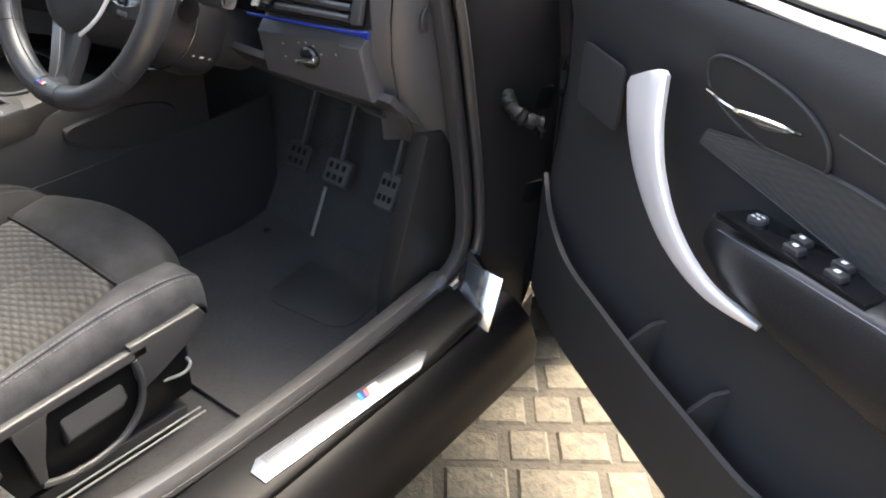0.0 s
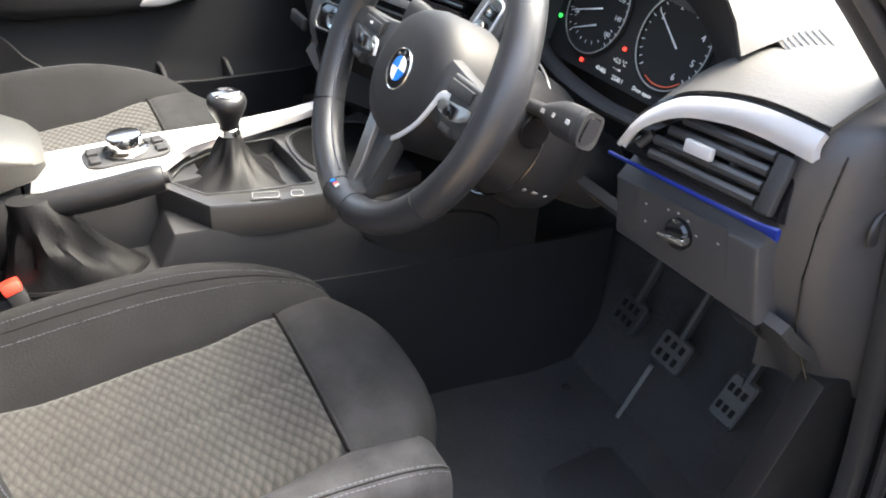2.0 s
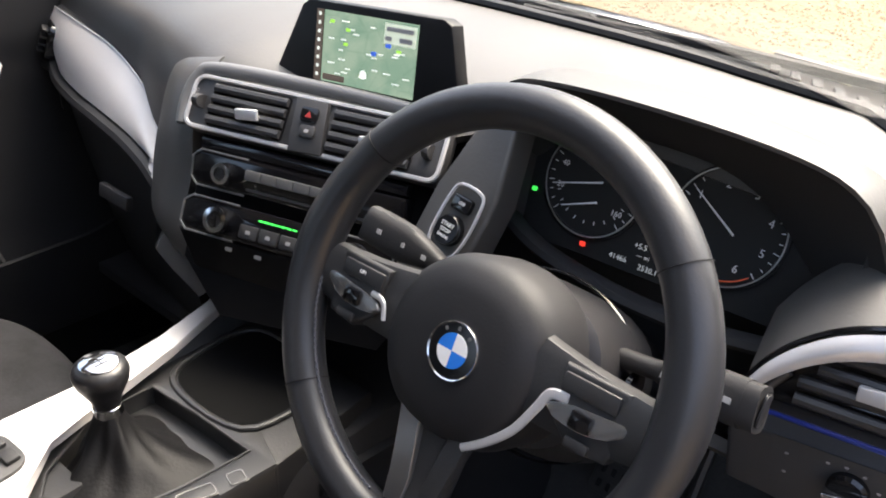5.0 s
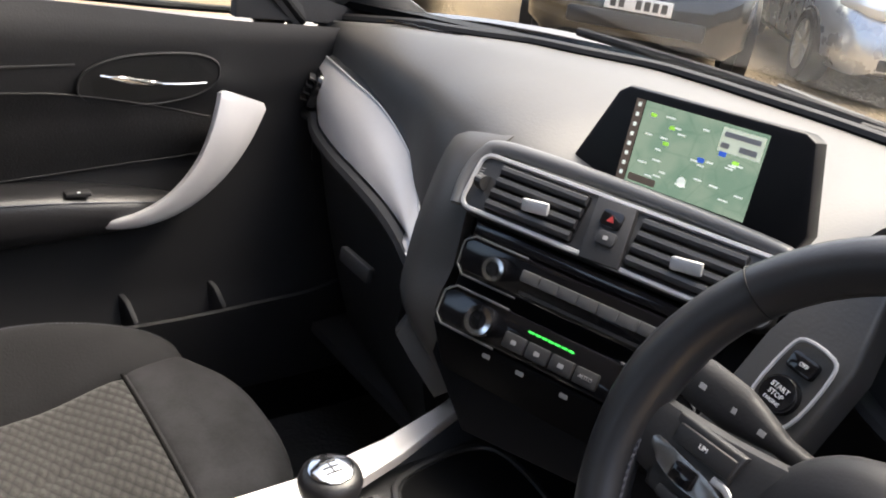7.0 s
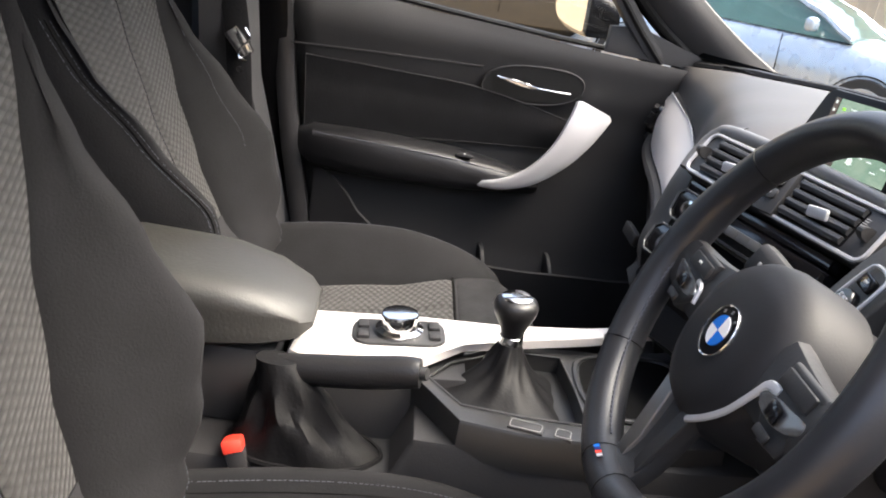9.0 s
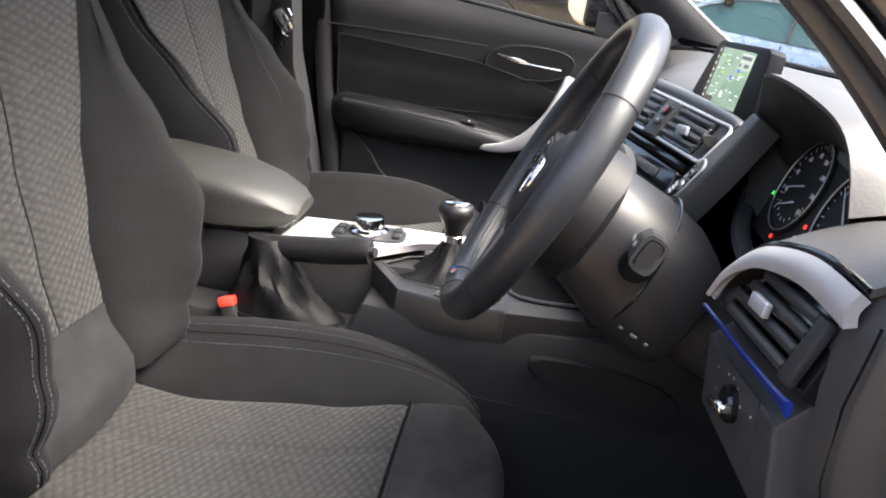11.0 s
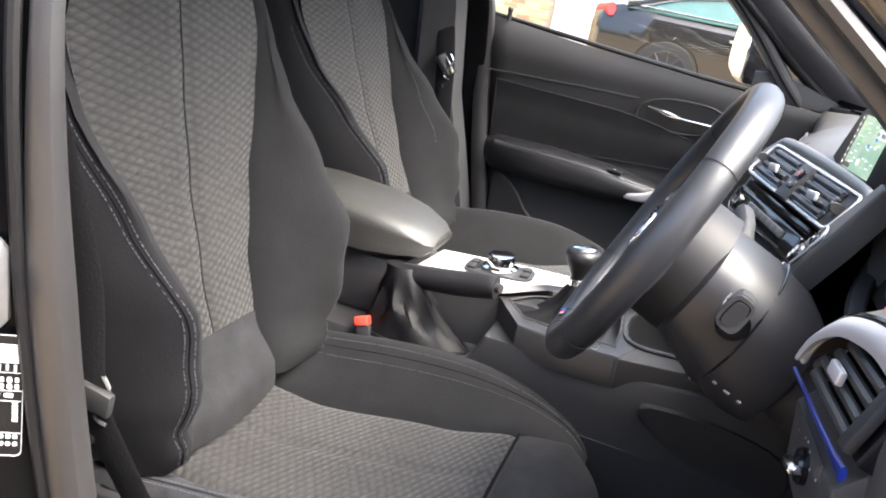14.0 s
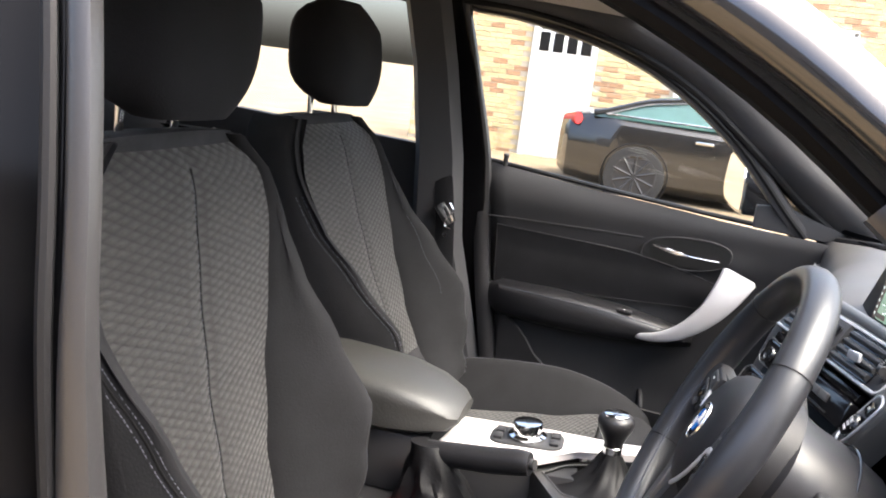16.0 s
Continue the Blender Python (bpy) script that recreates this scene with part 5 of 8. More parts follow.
deck = part("lever_surround", rings(bmesh.new(), [[on_deck(p, -0.05) for p in DECK], [on_deck(p, -0.004) for p in DECK], [on_deck(Vector(p).lerp(Vector(q), 0.08), 0.0) for p, q in zip(DECK, RECESS)], [on_deck(Vector(p).lerp(Vector(q), 0.9), 0.002) for p, q in zip(DECK, RECESS)], [on_deck(q, 0.0) for q in RECESS], [on_deck(q, -0.022) for q in RECESS]]), SATIN_BLACK, console, "grey-black gear lever surround")
part("surround_line", tube([on_deck(q, 0.002) for q in RECESS], (0.0022, 0.0016), 6, closed=True), HARD, deck, "thin line round the lever recess")
part("deck_rear", plate([(0.132, 0.505), (0.118, 0.66), (-0.1, 0.66), (-0.1, 0.55), (0.01, 0.55)][::-1], 0.05, pose(0, 0, 0.577, 3, 0, 0), bevel=0.004), SOFT, console)
TRIM = [(0.0, 0.132), (0.012, 0.15), (0.012, 0.295), (-0.045, 0.355), (-0.06, 0.42), (-0.085, 0.53), (-0.122, 0.645), (-0.146, 0.653), (-0.112, 0.53), (-0.106, 0.42), (-0.116, 0.3), (-0.118, 0.145)]
trim = part("silver_plate", plate([(x, y) for x, y in TRIM], 0.012, pose(0, 0, 0.592, 4.5, 0, 0), bevel=0.003), SILVER, console, "pale silver console plate")
part("support_strut", tube(smooth_line([(-0.122, 0.60, 0.632), (-0.135, 0.65, 0.64), (-0.145, 0.70, 0.65)], 4), (0.012, 0.006), 8, square=0.6), SILVER, console, "silver strut to the dashboard")
# rotary controller
IM = frame_of((-0.06, 0.268, 0.6145), (1, 0.05, 0), (-0.05, 1, 0.078))
ctrl = part("controller_plate", plate(rounded(0.07, 0.122, 0.022), 0.006, IM @ Matrix.Translation((0, 0, 0.003)), bevel=0.002), HARD, console, "black controller plate")
part("controller_knob", lathe([(0.031, 0.003), (0.032, 0.008), (0.0245, 0.011), (0.0245, 0.028), (0.0235, 0.03), (0.02, 0.0308), (0.0005, 0.0304)], IM, 36), CHROME, ctrl, "ribbed silver rotary controller")
for dx, dy in ((-0.014, 0.047), (0.014, 0.047), (-0.014, -0.047), (0.014, -0.047)):
    part("controller_button", box(IM @ Vector((dx, dy, 0.005)), (0.021, 0.015, 0.006), IM.to_3x3(), bevel=0.002), SOFT, ctrl)
# cup holders and buttons
CUP = [(-0.055, 0.508), (0.062, 0.515), (0.078, 0.60), (0.05, 0.64), (-0.07, 0.645), (-0.085, 0.56)]


def on_rear(p, dz=0.0):
    return Vector((p[0], p[1], 0.577 + math.tan(radians(3)) * p[1] + dz))


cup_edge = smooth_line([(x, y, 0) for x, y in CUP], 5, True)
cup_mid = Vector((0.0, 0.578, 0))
# No real depth: a flat near-black sheet paints the shade inside the cup holder.
part("cup_well", rings(bmesh.new(), [[on_rear(cup_mid.lerp(v, k), dz) for v in cup_edge] for k, dz in ((0.93, 0.0035), (0.9, 0.0015), (0.05, 0.001))]), DEEP_SHADE, console, "flat near-black sheet for the shaded cup holder")
part("cup_lip", tube([on_rear(v, 0.003) for v in cup_edge], (0.0045, 0.0035), 8, closed=True), SATIN_BLACK, console, "rounded black lip of the cup holder")
part("tunnel_carpet", sheet(lambda u, v: Vector((between([(-0.1, 0.118), (0.12, 0.121), (0.275, 0.126), (0.48, 0.149), (0.62, 0.162), (0.95, 0.182)], -0.1 + 1.1 * u)[0] + 0.004 - 0.012 * v, -0.1 + 1.1 * u, 0.2 + (0.25 + 0.03 * u) * v)), 40, 10, 0.01, away=(1, 0, 0)), SOFT, console, "black moulded lining of the tunnel side")
for x, y, w in ((0.108, 0.425, 0.042), (0.116, 0.468, 0.022)):
    b = part("mode_button", box((x, y, 0.6), (0.02, w, 0.006), pose(0, 0, 0, 3, 0, -16), bevel=0.0015), HARD, console, "black mode button")
    part("button_outline", tube([Vector((x, y, 0.604)) + pose(0, 0, 0, 3, 0, -16) @ Vector((a, c, 0)) for a, c in rounded(0.017, w - 0.005, 0.003, 2)], 0.0005, 5, closed=True), MARK, b)

# gear lever
gear = thing("gear_lever", (-0.02, 0.42, 0.57), "black leather gear lever with chrome collar and shift cap", "gear lever")
base_line = smooth_line([(x, y, 0) for x, y in RECESS], 8, True)
loops = []
for k in range(15):
    t = k / 14
    ring = []
    for i, p in enumerate(base_line):
        a = math.atan2(p.y - 0.405, p.x + 0.012)
        r = math.hypot(p.y - 0.405, p.x + 0.012) * 0.97
        keep = (1 - t) ** 2.6
        fold = (0.005 * math.sin(5 * a + 4 * t) + 0.003 * math.sin(11 * a - 5 * t)) * math.sin(math.pi * t) * (0.4 + 0.6 * (1 - t))
        rr = 0.0145 + (r - 0.0145) * keep + 0.016 * (1 - t) ** 1.1 * t * 2.4 + fold
        ring.append(Vector((-0.012 - 0.0075 * t + rr * math.cos(a), 0.405 + 0.005 * t + rr * math.sin(a), 0.574 + 0.072 * t ** 1.15 + 0.005 * math.sin(3 * a + 1) * t * (1 - t) * 3)))
    loops.append(ring)
GAITER = material("soft_gaiter_leather", (0.0045, 0.0045, 0.005), 0.55, grain=0.3, size=0.0015, spec=0.2)
part("gaiter", rings(bmesh.new(), loops), GAITER, gear, "creased black leather gaiter")
GM = frame_of((-0.0195, 0.41, 0.64), (1, 0, 0.0), (0, 1, 0.05))
part("collar", lathe([(0.0155, 0.0), (0.0155, 0.014), (0.0145, 0.015)], GM), CHROME, gear, "chrome collar")
kn = part("knob", lathe([(0.014, 0.013), (0.0155, 0.022), (0.021, 0.034), (0.027, 0.046), (0.0288, 0.055), (0.0265, 0.0625), (0.021, 0.0665), (0.0005, 0.0675)], GM), LEATHER, gear, "black leather shift knob")
part("shift_cap", lathe([(0.020, 0.0655), (0.020, 0.0685), (0.0185, 0.0695), (0.0005, 0.0698)], GM), CHROME, kn, "chrome shift pattern cap")
for i in range(3):
    part("shift_mark", box(GM @ Vector((-0.007 + 0.007 * i, 0, 0.0699)), (0.0012, 0.015, 0.0008), GM.to_3x3()), INK, kn)
part("shift_mark", box(GM @ Vector((0, 0, 0.0699)), (0.016, 0.0012, 0.0008), GM.to_3x3()), INK, kn)

# handbrake
brake = thing("handbrake", (0.06, 0.15, 0.52), "black leather handbrake with a creased gaiter", "handbrake")
grip = smooth_line([(0.045, 0.115, 0.598), (0.052, 0.165, 0.606), (0.062, 0.23, 0.618), (0.07, 0.278, 0.63), (0.073, 0.296, 0.633)], 5)
part("grip", tube(grip, lambda t: (0.016 + 0.003 * math.sin(t * 3), 0.018 + 0.003 * math.sin(t * 3)), 14), LEATHER, brake, "black leather brake grip")
part("release_button", tube([(0.073, 0.295, 0.633), (0.076, 0.304, 0.635)], 0.008, 12), HARD, brake, "grip release button")
loops = []
for k in range(14):
    t = k / 13
    w, d = 0.034 * (1 - t) ** 0.9 + 0.017, 0.07 * (1 - t) ** 1.5 + 0.026
    ring = []
    for j in range(40):
        a = 2 * math.pi * j / 40
        fold = (0.004 * math.sin(5 * a + 4 * t) + 0.004 * math.sin(9 * a - 5 * t) + 0.002 * math.sin(15 * a + 6 * t)) * math.sin(math.pi * min(1, t * 1.1 + 0.05))
        ring.append(Vector((0.055 + (w + fold) * math.cos(a), 0.168 - 0.042 * t + (d + fold) * math.sin(a), 0.5 + 0.118 * t + 0.008 * math.sin(2 * a + 7 * t) * t * (1 - t) * 3)))
    loops.append(ring)
part("gaiter", rings(bmesh.new(), loops), GAITER, brake, "creased black leather gaiter")
part("gaiter_hem", tube(loops[0], 0.004, 6, closed=True), GAITER, brake)

# armrest
arm = thing("armrest", (-0.06, 0.0, 0.5), "grey-black padded leather armrest box", "armrest")
loops = []
for y, w, zt, zb in ((-0.2, 0.075, 0.675, 0.608), (-0.18, 0.085, 0.695, 0.602), (-0.08, 0.09, 0.701, 0.602), (0.04, 0.09, 0.692, 0.604), (0.1, 0.083, 0.68, 0.611), (0.142, 0.068, 0.664, 0.62), (0.158, 0.05, 0.652, 0.632)):
    c = -0.055
    loops.append([v for v in smooth_line([(c - w, y, (zt + zb) / 2), (c - w * 0.93, y, zt - 0.012), (c - w * 0.5, y, zt), (c + w * 0.5, y, zt), (c + w * 0.93, y, zt - 0.012), (c + w, y, (zt + zb) / 2), (c + w * 0.85, y, zb), (c - w * 0.85, y, zb)], 3, True)])
part("lid", rings(bmesh.new(), loops), material("armrest_leather", (0.025, 0.025, 0.0232), 0.5, grain=0.3, size=0.0015), arm, "soft leather armrest lid")
part("bin", box((-0.055, -0.03, 0.55), (0.15, 0.3, 0.11), bevel=0.012), HARD, arm)

# seat belt buckle
buckle = thing("seat_belt_buckle", (0.09, 0.07, 0.42), "black seat belt buckle with red release", "seat belt buckle")
BM_ = frame_of((0.091, 0.091, 0.51), (1, 0.1, 0), (0, -0.35, 1))
part("buckle_body", box(BM_ @ Vector((0, -0.03, 0)), (0.028, 0.065, 0.024), BM_.to_3x3(), bevel=0.004), HARD, buckle)
part("red_release", box(BM_ @ Vector((0, 0.006, 0.0)), (0.03, 0.016, 0.024), BM_.to_3x3() @ Matrix.Rotation(0.3, 3, "Z"), bevel=0.003), RED, buckle, "bright red release button")
part("stem", box(BM_ @ Vector((0, -0.09, 0)), (0.02, 0.07, 0.012), BM_.to_3x3(), bevel=0.003), HARD, buckle)

# ---------------------------------------------------------------- doors
HY = 1.0076  # the hinge line of both doors


def make_door(name, label, sx, with_switches, slide=0.0, lift=0.0, bend=0.0):
    """A front door about its hinge line: y back along the door is negative, x outward is sx; z from the ground. Its inner face lies near 0.085 inward of the hinge."""
    d = thing(name, (0, 0, 0), label, "car door", "front doors")

    def at(x, y, z):
        """From the closed door's places on the car (outward side positive) to the hinge's."""
        return Vector((sx * (x - 0.783), y - HY, z))

    def belt(y):
        return between([(-0.05, 0.992), (0.3, 0.962), (0.62, 0.938), (0.8, 0.93), (0.95, 0.925)], y)[0]

    def rear(z):
        return between([(0.3, 0.10), (0.45, 0.06), (0.63, 0.025), (0.85, -0.01), (0.99, -0.035)], z)[0]

    def inner(y, z):
        """How far out the trim's inner face lies."""
        x = between([(0.3, 0.735), (0.45, 0.70), (0.52, 0.712), (0.63, 0.72), (0.72, 0.724), (0.8, 0.72), (0.86, 0.708), (0.92, 0.70), (0.955, 0.712), (0.99, 0.745)], z)[0]
        return x - 0.02 * max(0, y - 0.45)

    def skin(u, v):
        z = 0.30 + v * (belt(0.45) - 0.30)
        z += (v ** 3) * (belt(rear(z) + u * 0.95) - belt(0.45))
        y0 = rear(z)
        y = y0 + u * (0.94 - y0)
        x = inner(y, z) + 0.03 * max(0, 1 - u * 25) + 0.02 * max(0, u - 0.96) * 25
        return at(x, y, z)
    part("trim_panel", sheet(skin, 44, 40, 0.012, away=(-sx, 0, 0.2)), SOFT, d, "soft black door trim")
    part("door_frame", rings(bmesh.new(), [[at(x, y, z) for x, z in ((0.735, 0.31), (0.75, 0.45), (0.755, 0.7), (0.765, belt(y) - 0.02), (0.785, belt(y) - 0.01), (0.86, 0.8), (0.885, 0.6), (0.875, 0.4), (0.85, 0.29))] for y in (rear(0.6) - 0.02, 0.1, 0.3, 0.5, 0.7, 0.97)]), PAINT, d, "gloss black painted door shell")

    # upholstered panel with its seam
    def quilt(u, v):
        y0, y1 = 0.03, 0.56
        y = y0 + u * (y1 - y0) + 0.01 * (1 - v)
        zl = 0.70 + 0.04 * u + lift * (0.8 + 0.7 * (1 - u))
        zt = 0.85 - 0.015 * u - 0.13 * max(0, u - 0.55) ** 1.5
        z = zl + v * (zt - zl)
        return at(inner(y, z) - 0.006 - 0.004 * math.sin(v * math.pi), y, z)
    q = part("upholstered_panel", sheet(quilt, 24, 14, 0.008, (0.53, 0.145), away=(-sx, 0, 0)), WEAVE_DOOR if sx > 0 else CLOTH, d, "dark quilted door cloth" if sx > 0 else "plain dark door cloth")
    edge = [quilt(i / 12, 1) for i in range(13)] + [quilt(1, 1 - i / 6) for i in range(1, 7)] + [quilt(1 - i / 12, 0) for i in range(1, 13)] + [quilt(0, i / 6) for i in range(1, 6)]
    part("panel_bead", tube(edge, 0.0009, 6, closed=True, up=(1, 0, 0)), HARD, q)
    part("shoulder_line", tube([at(inner(y, 0.868) - 0.001, y, 0.868 + 0.012 * math.sin(y * 3)) for y in (0.0, 0.1, 0.2, 0.3, 0.37)], 0.002, 6, up=(1, 0, 0)), HARD, d)

    # armrest
    def up(y):
        return lift * (1 + 2.6 * max(0, 0.45 - y))
    loops = []
    for y, w, zt, zb in ((0.03, 0.012, 0.70, 0.65), (0.06, 0.04, 0.712, 0.632), (0.2, 0.056, 0.712, 0.628), (0.34, 0.058, 0.705, 0.63), (0.44, 0.05, 0.69, 0.635), (0.50, 0.03, 0.675, 0.64), (0.52, 0.01, 0.665, 0.645)):
        xi = inner(y, 0.68)
        zt, zb = zt + up(y), zb + up(y) * 0.6
        loops.append(smooth_line([at(xi + 0.01, y, zt), at(xi - w * 0.6, y, zt + 0.002), at(xi - w, y, zt - 0.014), at(xi - w * 0.95, y, zb + 0.016), at(xi - w * 0.4, y, zb), at(xi + 0.01, y, zb)], 3, True))
    ar = part("armrest", rings(bmesh.new(), loops), LEATHER, d, "padded black door armrest")
    part("armrest_seam", tube(smooth_line([at(inner(y, 0.68) - w, y, z + up(y)) for y, w, z in ((0.06, 0.036, 0.706), (0.2, 0.052, 0.705), (0.34, 0.054, 0.698), (0.47, 0.04, 0.68))], 5), 0.0011, 5), THREAD, ar)
    if with_switches:
        sm = frame_of(at(inner(0.3, 0.7) - 0.03, 0.355, 0.712 + up(0.355)), (0, -1, 0.13), (sx, 0, 0.05))
        if (sm.to_3x3() @ Vector((0, 0, 1))).z < 0:
            sm = sm @ Matrix.Rotation(math.pi, 4, "X")
        sp = part("switch_plate", plate([(-0.115, -0.02), (-0.1, 0.022), (0.085, 0.024), (0.1, 0.01), (0.1, -0.02)], 0.008, sm, bevel=0.002), GLOSS, d, "gloss black window switch plate")
        for x, y in ((-0.015, 0.008), (-0.005, -0.009), (0.042, 0.008), (0.052, -0.009)):
            sw = part("window_switch", box(sm @ Vector((x, y, 0.003)), (0.022, 0.013, 0.008), sm.to_3x3(), bevel=0.002), HARD, sp)
            part("switch_symbol", box(sm @ Vector((x, y, 0.0075)), (0.006, 0.004, 0.0008), sm.to_3x3()), WHITE, sp)
        mk = part("mirror_switch", lathe([(0.011, 0), (0.011, 0.004), (0.0005, 0.005)], sm @ Matrix.Translation((-0.075, 0.002, 0))), HARD, sp)
        for a, b in ((-0.004, -0.003), (0.004, -0.003), (-0.004, 0.003), (0.004, 0.003)):
            part("switch_symbol", box(sm @ Vector((-0.075 + a, 0.002 + b, 0.0056)), (0.005, 0.0015, 0.0008), sm.to_3x3()), WHITE, sp)
    else:
        sm = at(inner(0.3, 0.7) - 0.045, 0.36, 0.707)
        part("window_switch", box(sm, (0.016, 0.034, 0.007), bevel=0.002), SOFT, d)
        part("switch_symbol", box(sm + Vector((sx * -0.008, 0, 0.0045)), (0.002, 0.004, 0.002)), WHITE, d)

    # grab handle: a wide satin head that tapers into a curved tip
    gp = [v - Vector((0, slide, 0)) for v in smooth_line([at(0.668, 0.632, 0.838), at(0.655, 0.60, 0.785), at(0.65, 0.56, 0.735), at(0.652, 0.505, 0.69), at(0.662, 0.44, 0.663), at(0.685, 0.375, 0.655)], 6)]
    gp = [v - Vector((0, bend * (1 - i / (len(gp) - 1)), 0)) for i, v in enumerate(gp)]
    part("grab_handle", tube(gp, lambda t: ((0.037 * (1 - t) ** 1.15 + 0.0045) * min(1, 0.8 + t * 8), 0.011 - 0.005 * t), 14, up=(sx, 0.0, 0.0), square=0.62), SATIN, d, "satin silver sickle-shaped grab handle")

    # door release in its oval bezel
    oval = []
    for i in range(36):
        a = 2 * math.pi * i / 36
        y = 0.47 + 0.098 * math.copysign(abs(math.cos(a)) ** 0.8, math.cos(a)) + 0.006 * math.sin(a)
        z = 0.857 + 0.038 * math.copysign(abs(math.sin(a)) ** 0.85, math.sin(a)) + 0.006 * math.cos(a)
        oval.append(at(inner(y, z) - 0.004, y - slide * 0.8, z))
    bz = part("release_bezel", tube(oval, (0.0022, 0.0028), 8, closed=True, up=(1, 0, 0)), SOFT, d, "oval black release bezel")
    # A flat matt black face paints the shade of the recess inside the bezel.
    bm = bmesh.new()
    bm.faces.new([bm.verts.new(v + Vector((-sx * 0.001, 0, 0))) for v in oval])
    part("release_well", bm, VOID, bz, flat=True)
    rl = [v - Vector((0, slide * 0.8, 0)) for v in smooth_line([at(0.69, 0.398, 0.868), at(0.682, 0.45, 0.859), at(0.679, 0.50, 0.857), at(0.684, 0.542, 0.856)], 5)]
    part("release_lever", tube(rl, lambda t: (0.0022 + 0.0038 * math.exp(-((t - 0.3) / 0.16) ** 2), 0.003), 8, up=(sx, 0, 0)), CHROME, bz, "chrome door release lever")

    # lower pocket with its dividers
    def pocket(u, v):
        y = 0.07 + u * 0.86
        top = between([(0.07, 0.64), (0.12, 0.61), (0.18, 0.545), (0.24, 0.505), (0.3, 0.492), (0.5, 0.488), (0.7, 0.495), (0.86, 0.52), (0.93, 0.545)], y)[0]
        z = 0.315 + v * (top - 0.315)
        bulge = 0.05 * math.sin(min(1, u * 3) * math.pi / 2) * math.sin(min(1, (1 - u) * 4) * math.pi / 2)
        return at(0.705 - bulge * (0.5 + 0.5 * v), y, z)
    pk = part("door_pocket", sheet(pocket, 36, 10, 0.008, away=(-sx, 0, 0.4)), SOFT, d, "black moulded door pocket")
    for y in (0.42, 0.56):
        part("bottle_divider", plate([(0, 0), (0.05, 0), (0.045, 0.05), (0.02, 0.075), (0.0, 0.08)], 0.008, frame_of(at(0.712, y, 0.44), (-sx, 0.25, 0), (0, 0, 1)), bevel=0.002), SOFT, pk)
    part("speaker_cover", plate(rounded(0.11, 0.09, 0.01), 0.006, frame_of(at(0.70, 0.78, 0.76), (0, sx, 0), (0, 0.1, 1)), bevel=0.002), HARD, d, "dark speaker cover")
    part("lock_pin", lathe([(0.006, -0.01), (0.006, 0.012), (0.0075, 0.016), (0.006, 0.02), (0.0005, 0.021)], Matrix.Translation(at(0.745, 0.02, 0.995))), HARD, d, "black lock pin")
    part("belt_seal", tube([at(0.768, y, belt(y) + 0.002) for y in (-0.03, 0.1, 0.3, 0.5, 0.7, 0.85)], (0.008, 0.006), 8), RUBBER, d, "black window seal")

    # window frame, mirror sail and glass
    top = [(0.76, -0.04, 0.985), (0.735, -0.075, 1.15), (0.70, -0.115, 1.33), (0.695, -0.06, 1.345), (0.69, 0.074, 1.33), (0.69, 0.257, 1.285), (0.695, 0.40, 1.218), (0.71, 0.538, 1.115), (0.735, 0.66, 0.985), (0.745, 0.71, 0.935)]
    line = smooth_line([at(*p) for p in top], 5)
    part("window_frame", tube(line, (0.018, 0.022), 8, up=(sx, 0, 0), square=0.7), PILLAR, d, "black window frame")
    part("frame_seal", tube([v + Vector((-sx * 0.017, 0, 0.0)) for v in line], 0.007, 8, up=(sx, 0, 0)), RUBBER, d)
    part("mirror_sail", plate([(0.60, 0.99), (0.66, 0.995), (0.9, 0.925), (0.60, 0.94)], 0.02, frame_of(at(0.735, HY, 0), (0, 1, 0), (0, 0, 1)) @ Matrix.Translation((-HY, 0, 0.01)), bevel=0.003), PILLAR, d)
    bm = bmesh.new()
    g = smooth_line([(p[0] + 0.012, p[1], p[2]) for p in top], 4)
    vs = [bm.verts.new(at(*v)) for v in g]
    bm.faces.new(vs)
    pane = part("window_glass", bm, GLASS, d, "clear door window", flat=True)
    pane.visible_shadow = False

    # outside mirror
    MM = frame_of(at(0.955, 0.56, 1.015), (0.98, -sx * 0.2, 0), (0, 0, 1))
    hx = 1 if (MM.to_3x3() @ Vector((1, 0, 0))).x * sx > 0 else -1
    shape = [(-0.07, -0.045), (-0.055, -0.06), (0.06, -0.05), (0.088, -0.015), (0.08, 0.05), (0.062, 0.062), (-0.03, 0.058), (-0.062, 0.03)]
    shape = [(hx * x * 1.2, y) for x, y in shape]
    mir = part("mirror_housing", plate([(v.x, v.y) for v in smooth_line([(x * 1.12, y * 1.14, 0) for x, y in shape], 3, True)], 0.07, MM, bevel=0.02, seg=3), PAINT, d, "gloss black mirror housing")
    part("mirror_glass", plate([(v.x, v.y) for v in smooth_line([(x, y, 0) for x, y in shape], 3, True)], 0.004, MM @ Matrix.Translation((0, 0, 0.004))), MIRROR, mir, "mirror glass", flat=True)
    part("mirror_arm", tube([at(0.86, 0.66, 0.955), at(0.775, 0.70, 0.94)], (0.03, 0.016), 10), PAINT, mir)
    BASES.pop(d)
    return d


passenger_door = make_door("passenger_door", "closed black passenger door with silver grab handle", -1, False, bend=0.04)
passenger_door.location = (-0.783, HY, 0)
driver_door = make_door("driver_door", "wide open black driver's door with silver grab handle", 1, True, 0.0, 0.04)
driver_door.matrix_basis = pose(0.8376, 1.08, 0.012, 0, 0, 56.9)

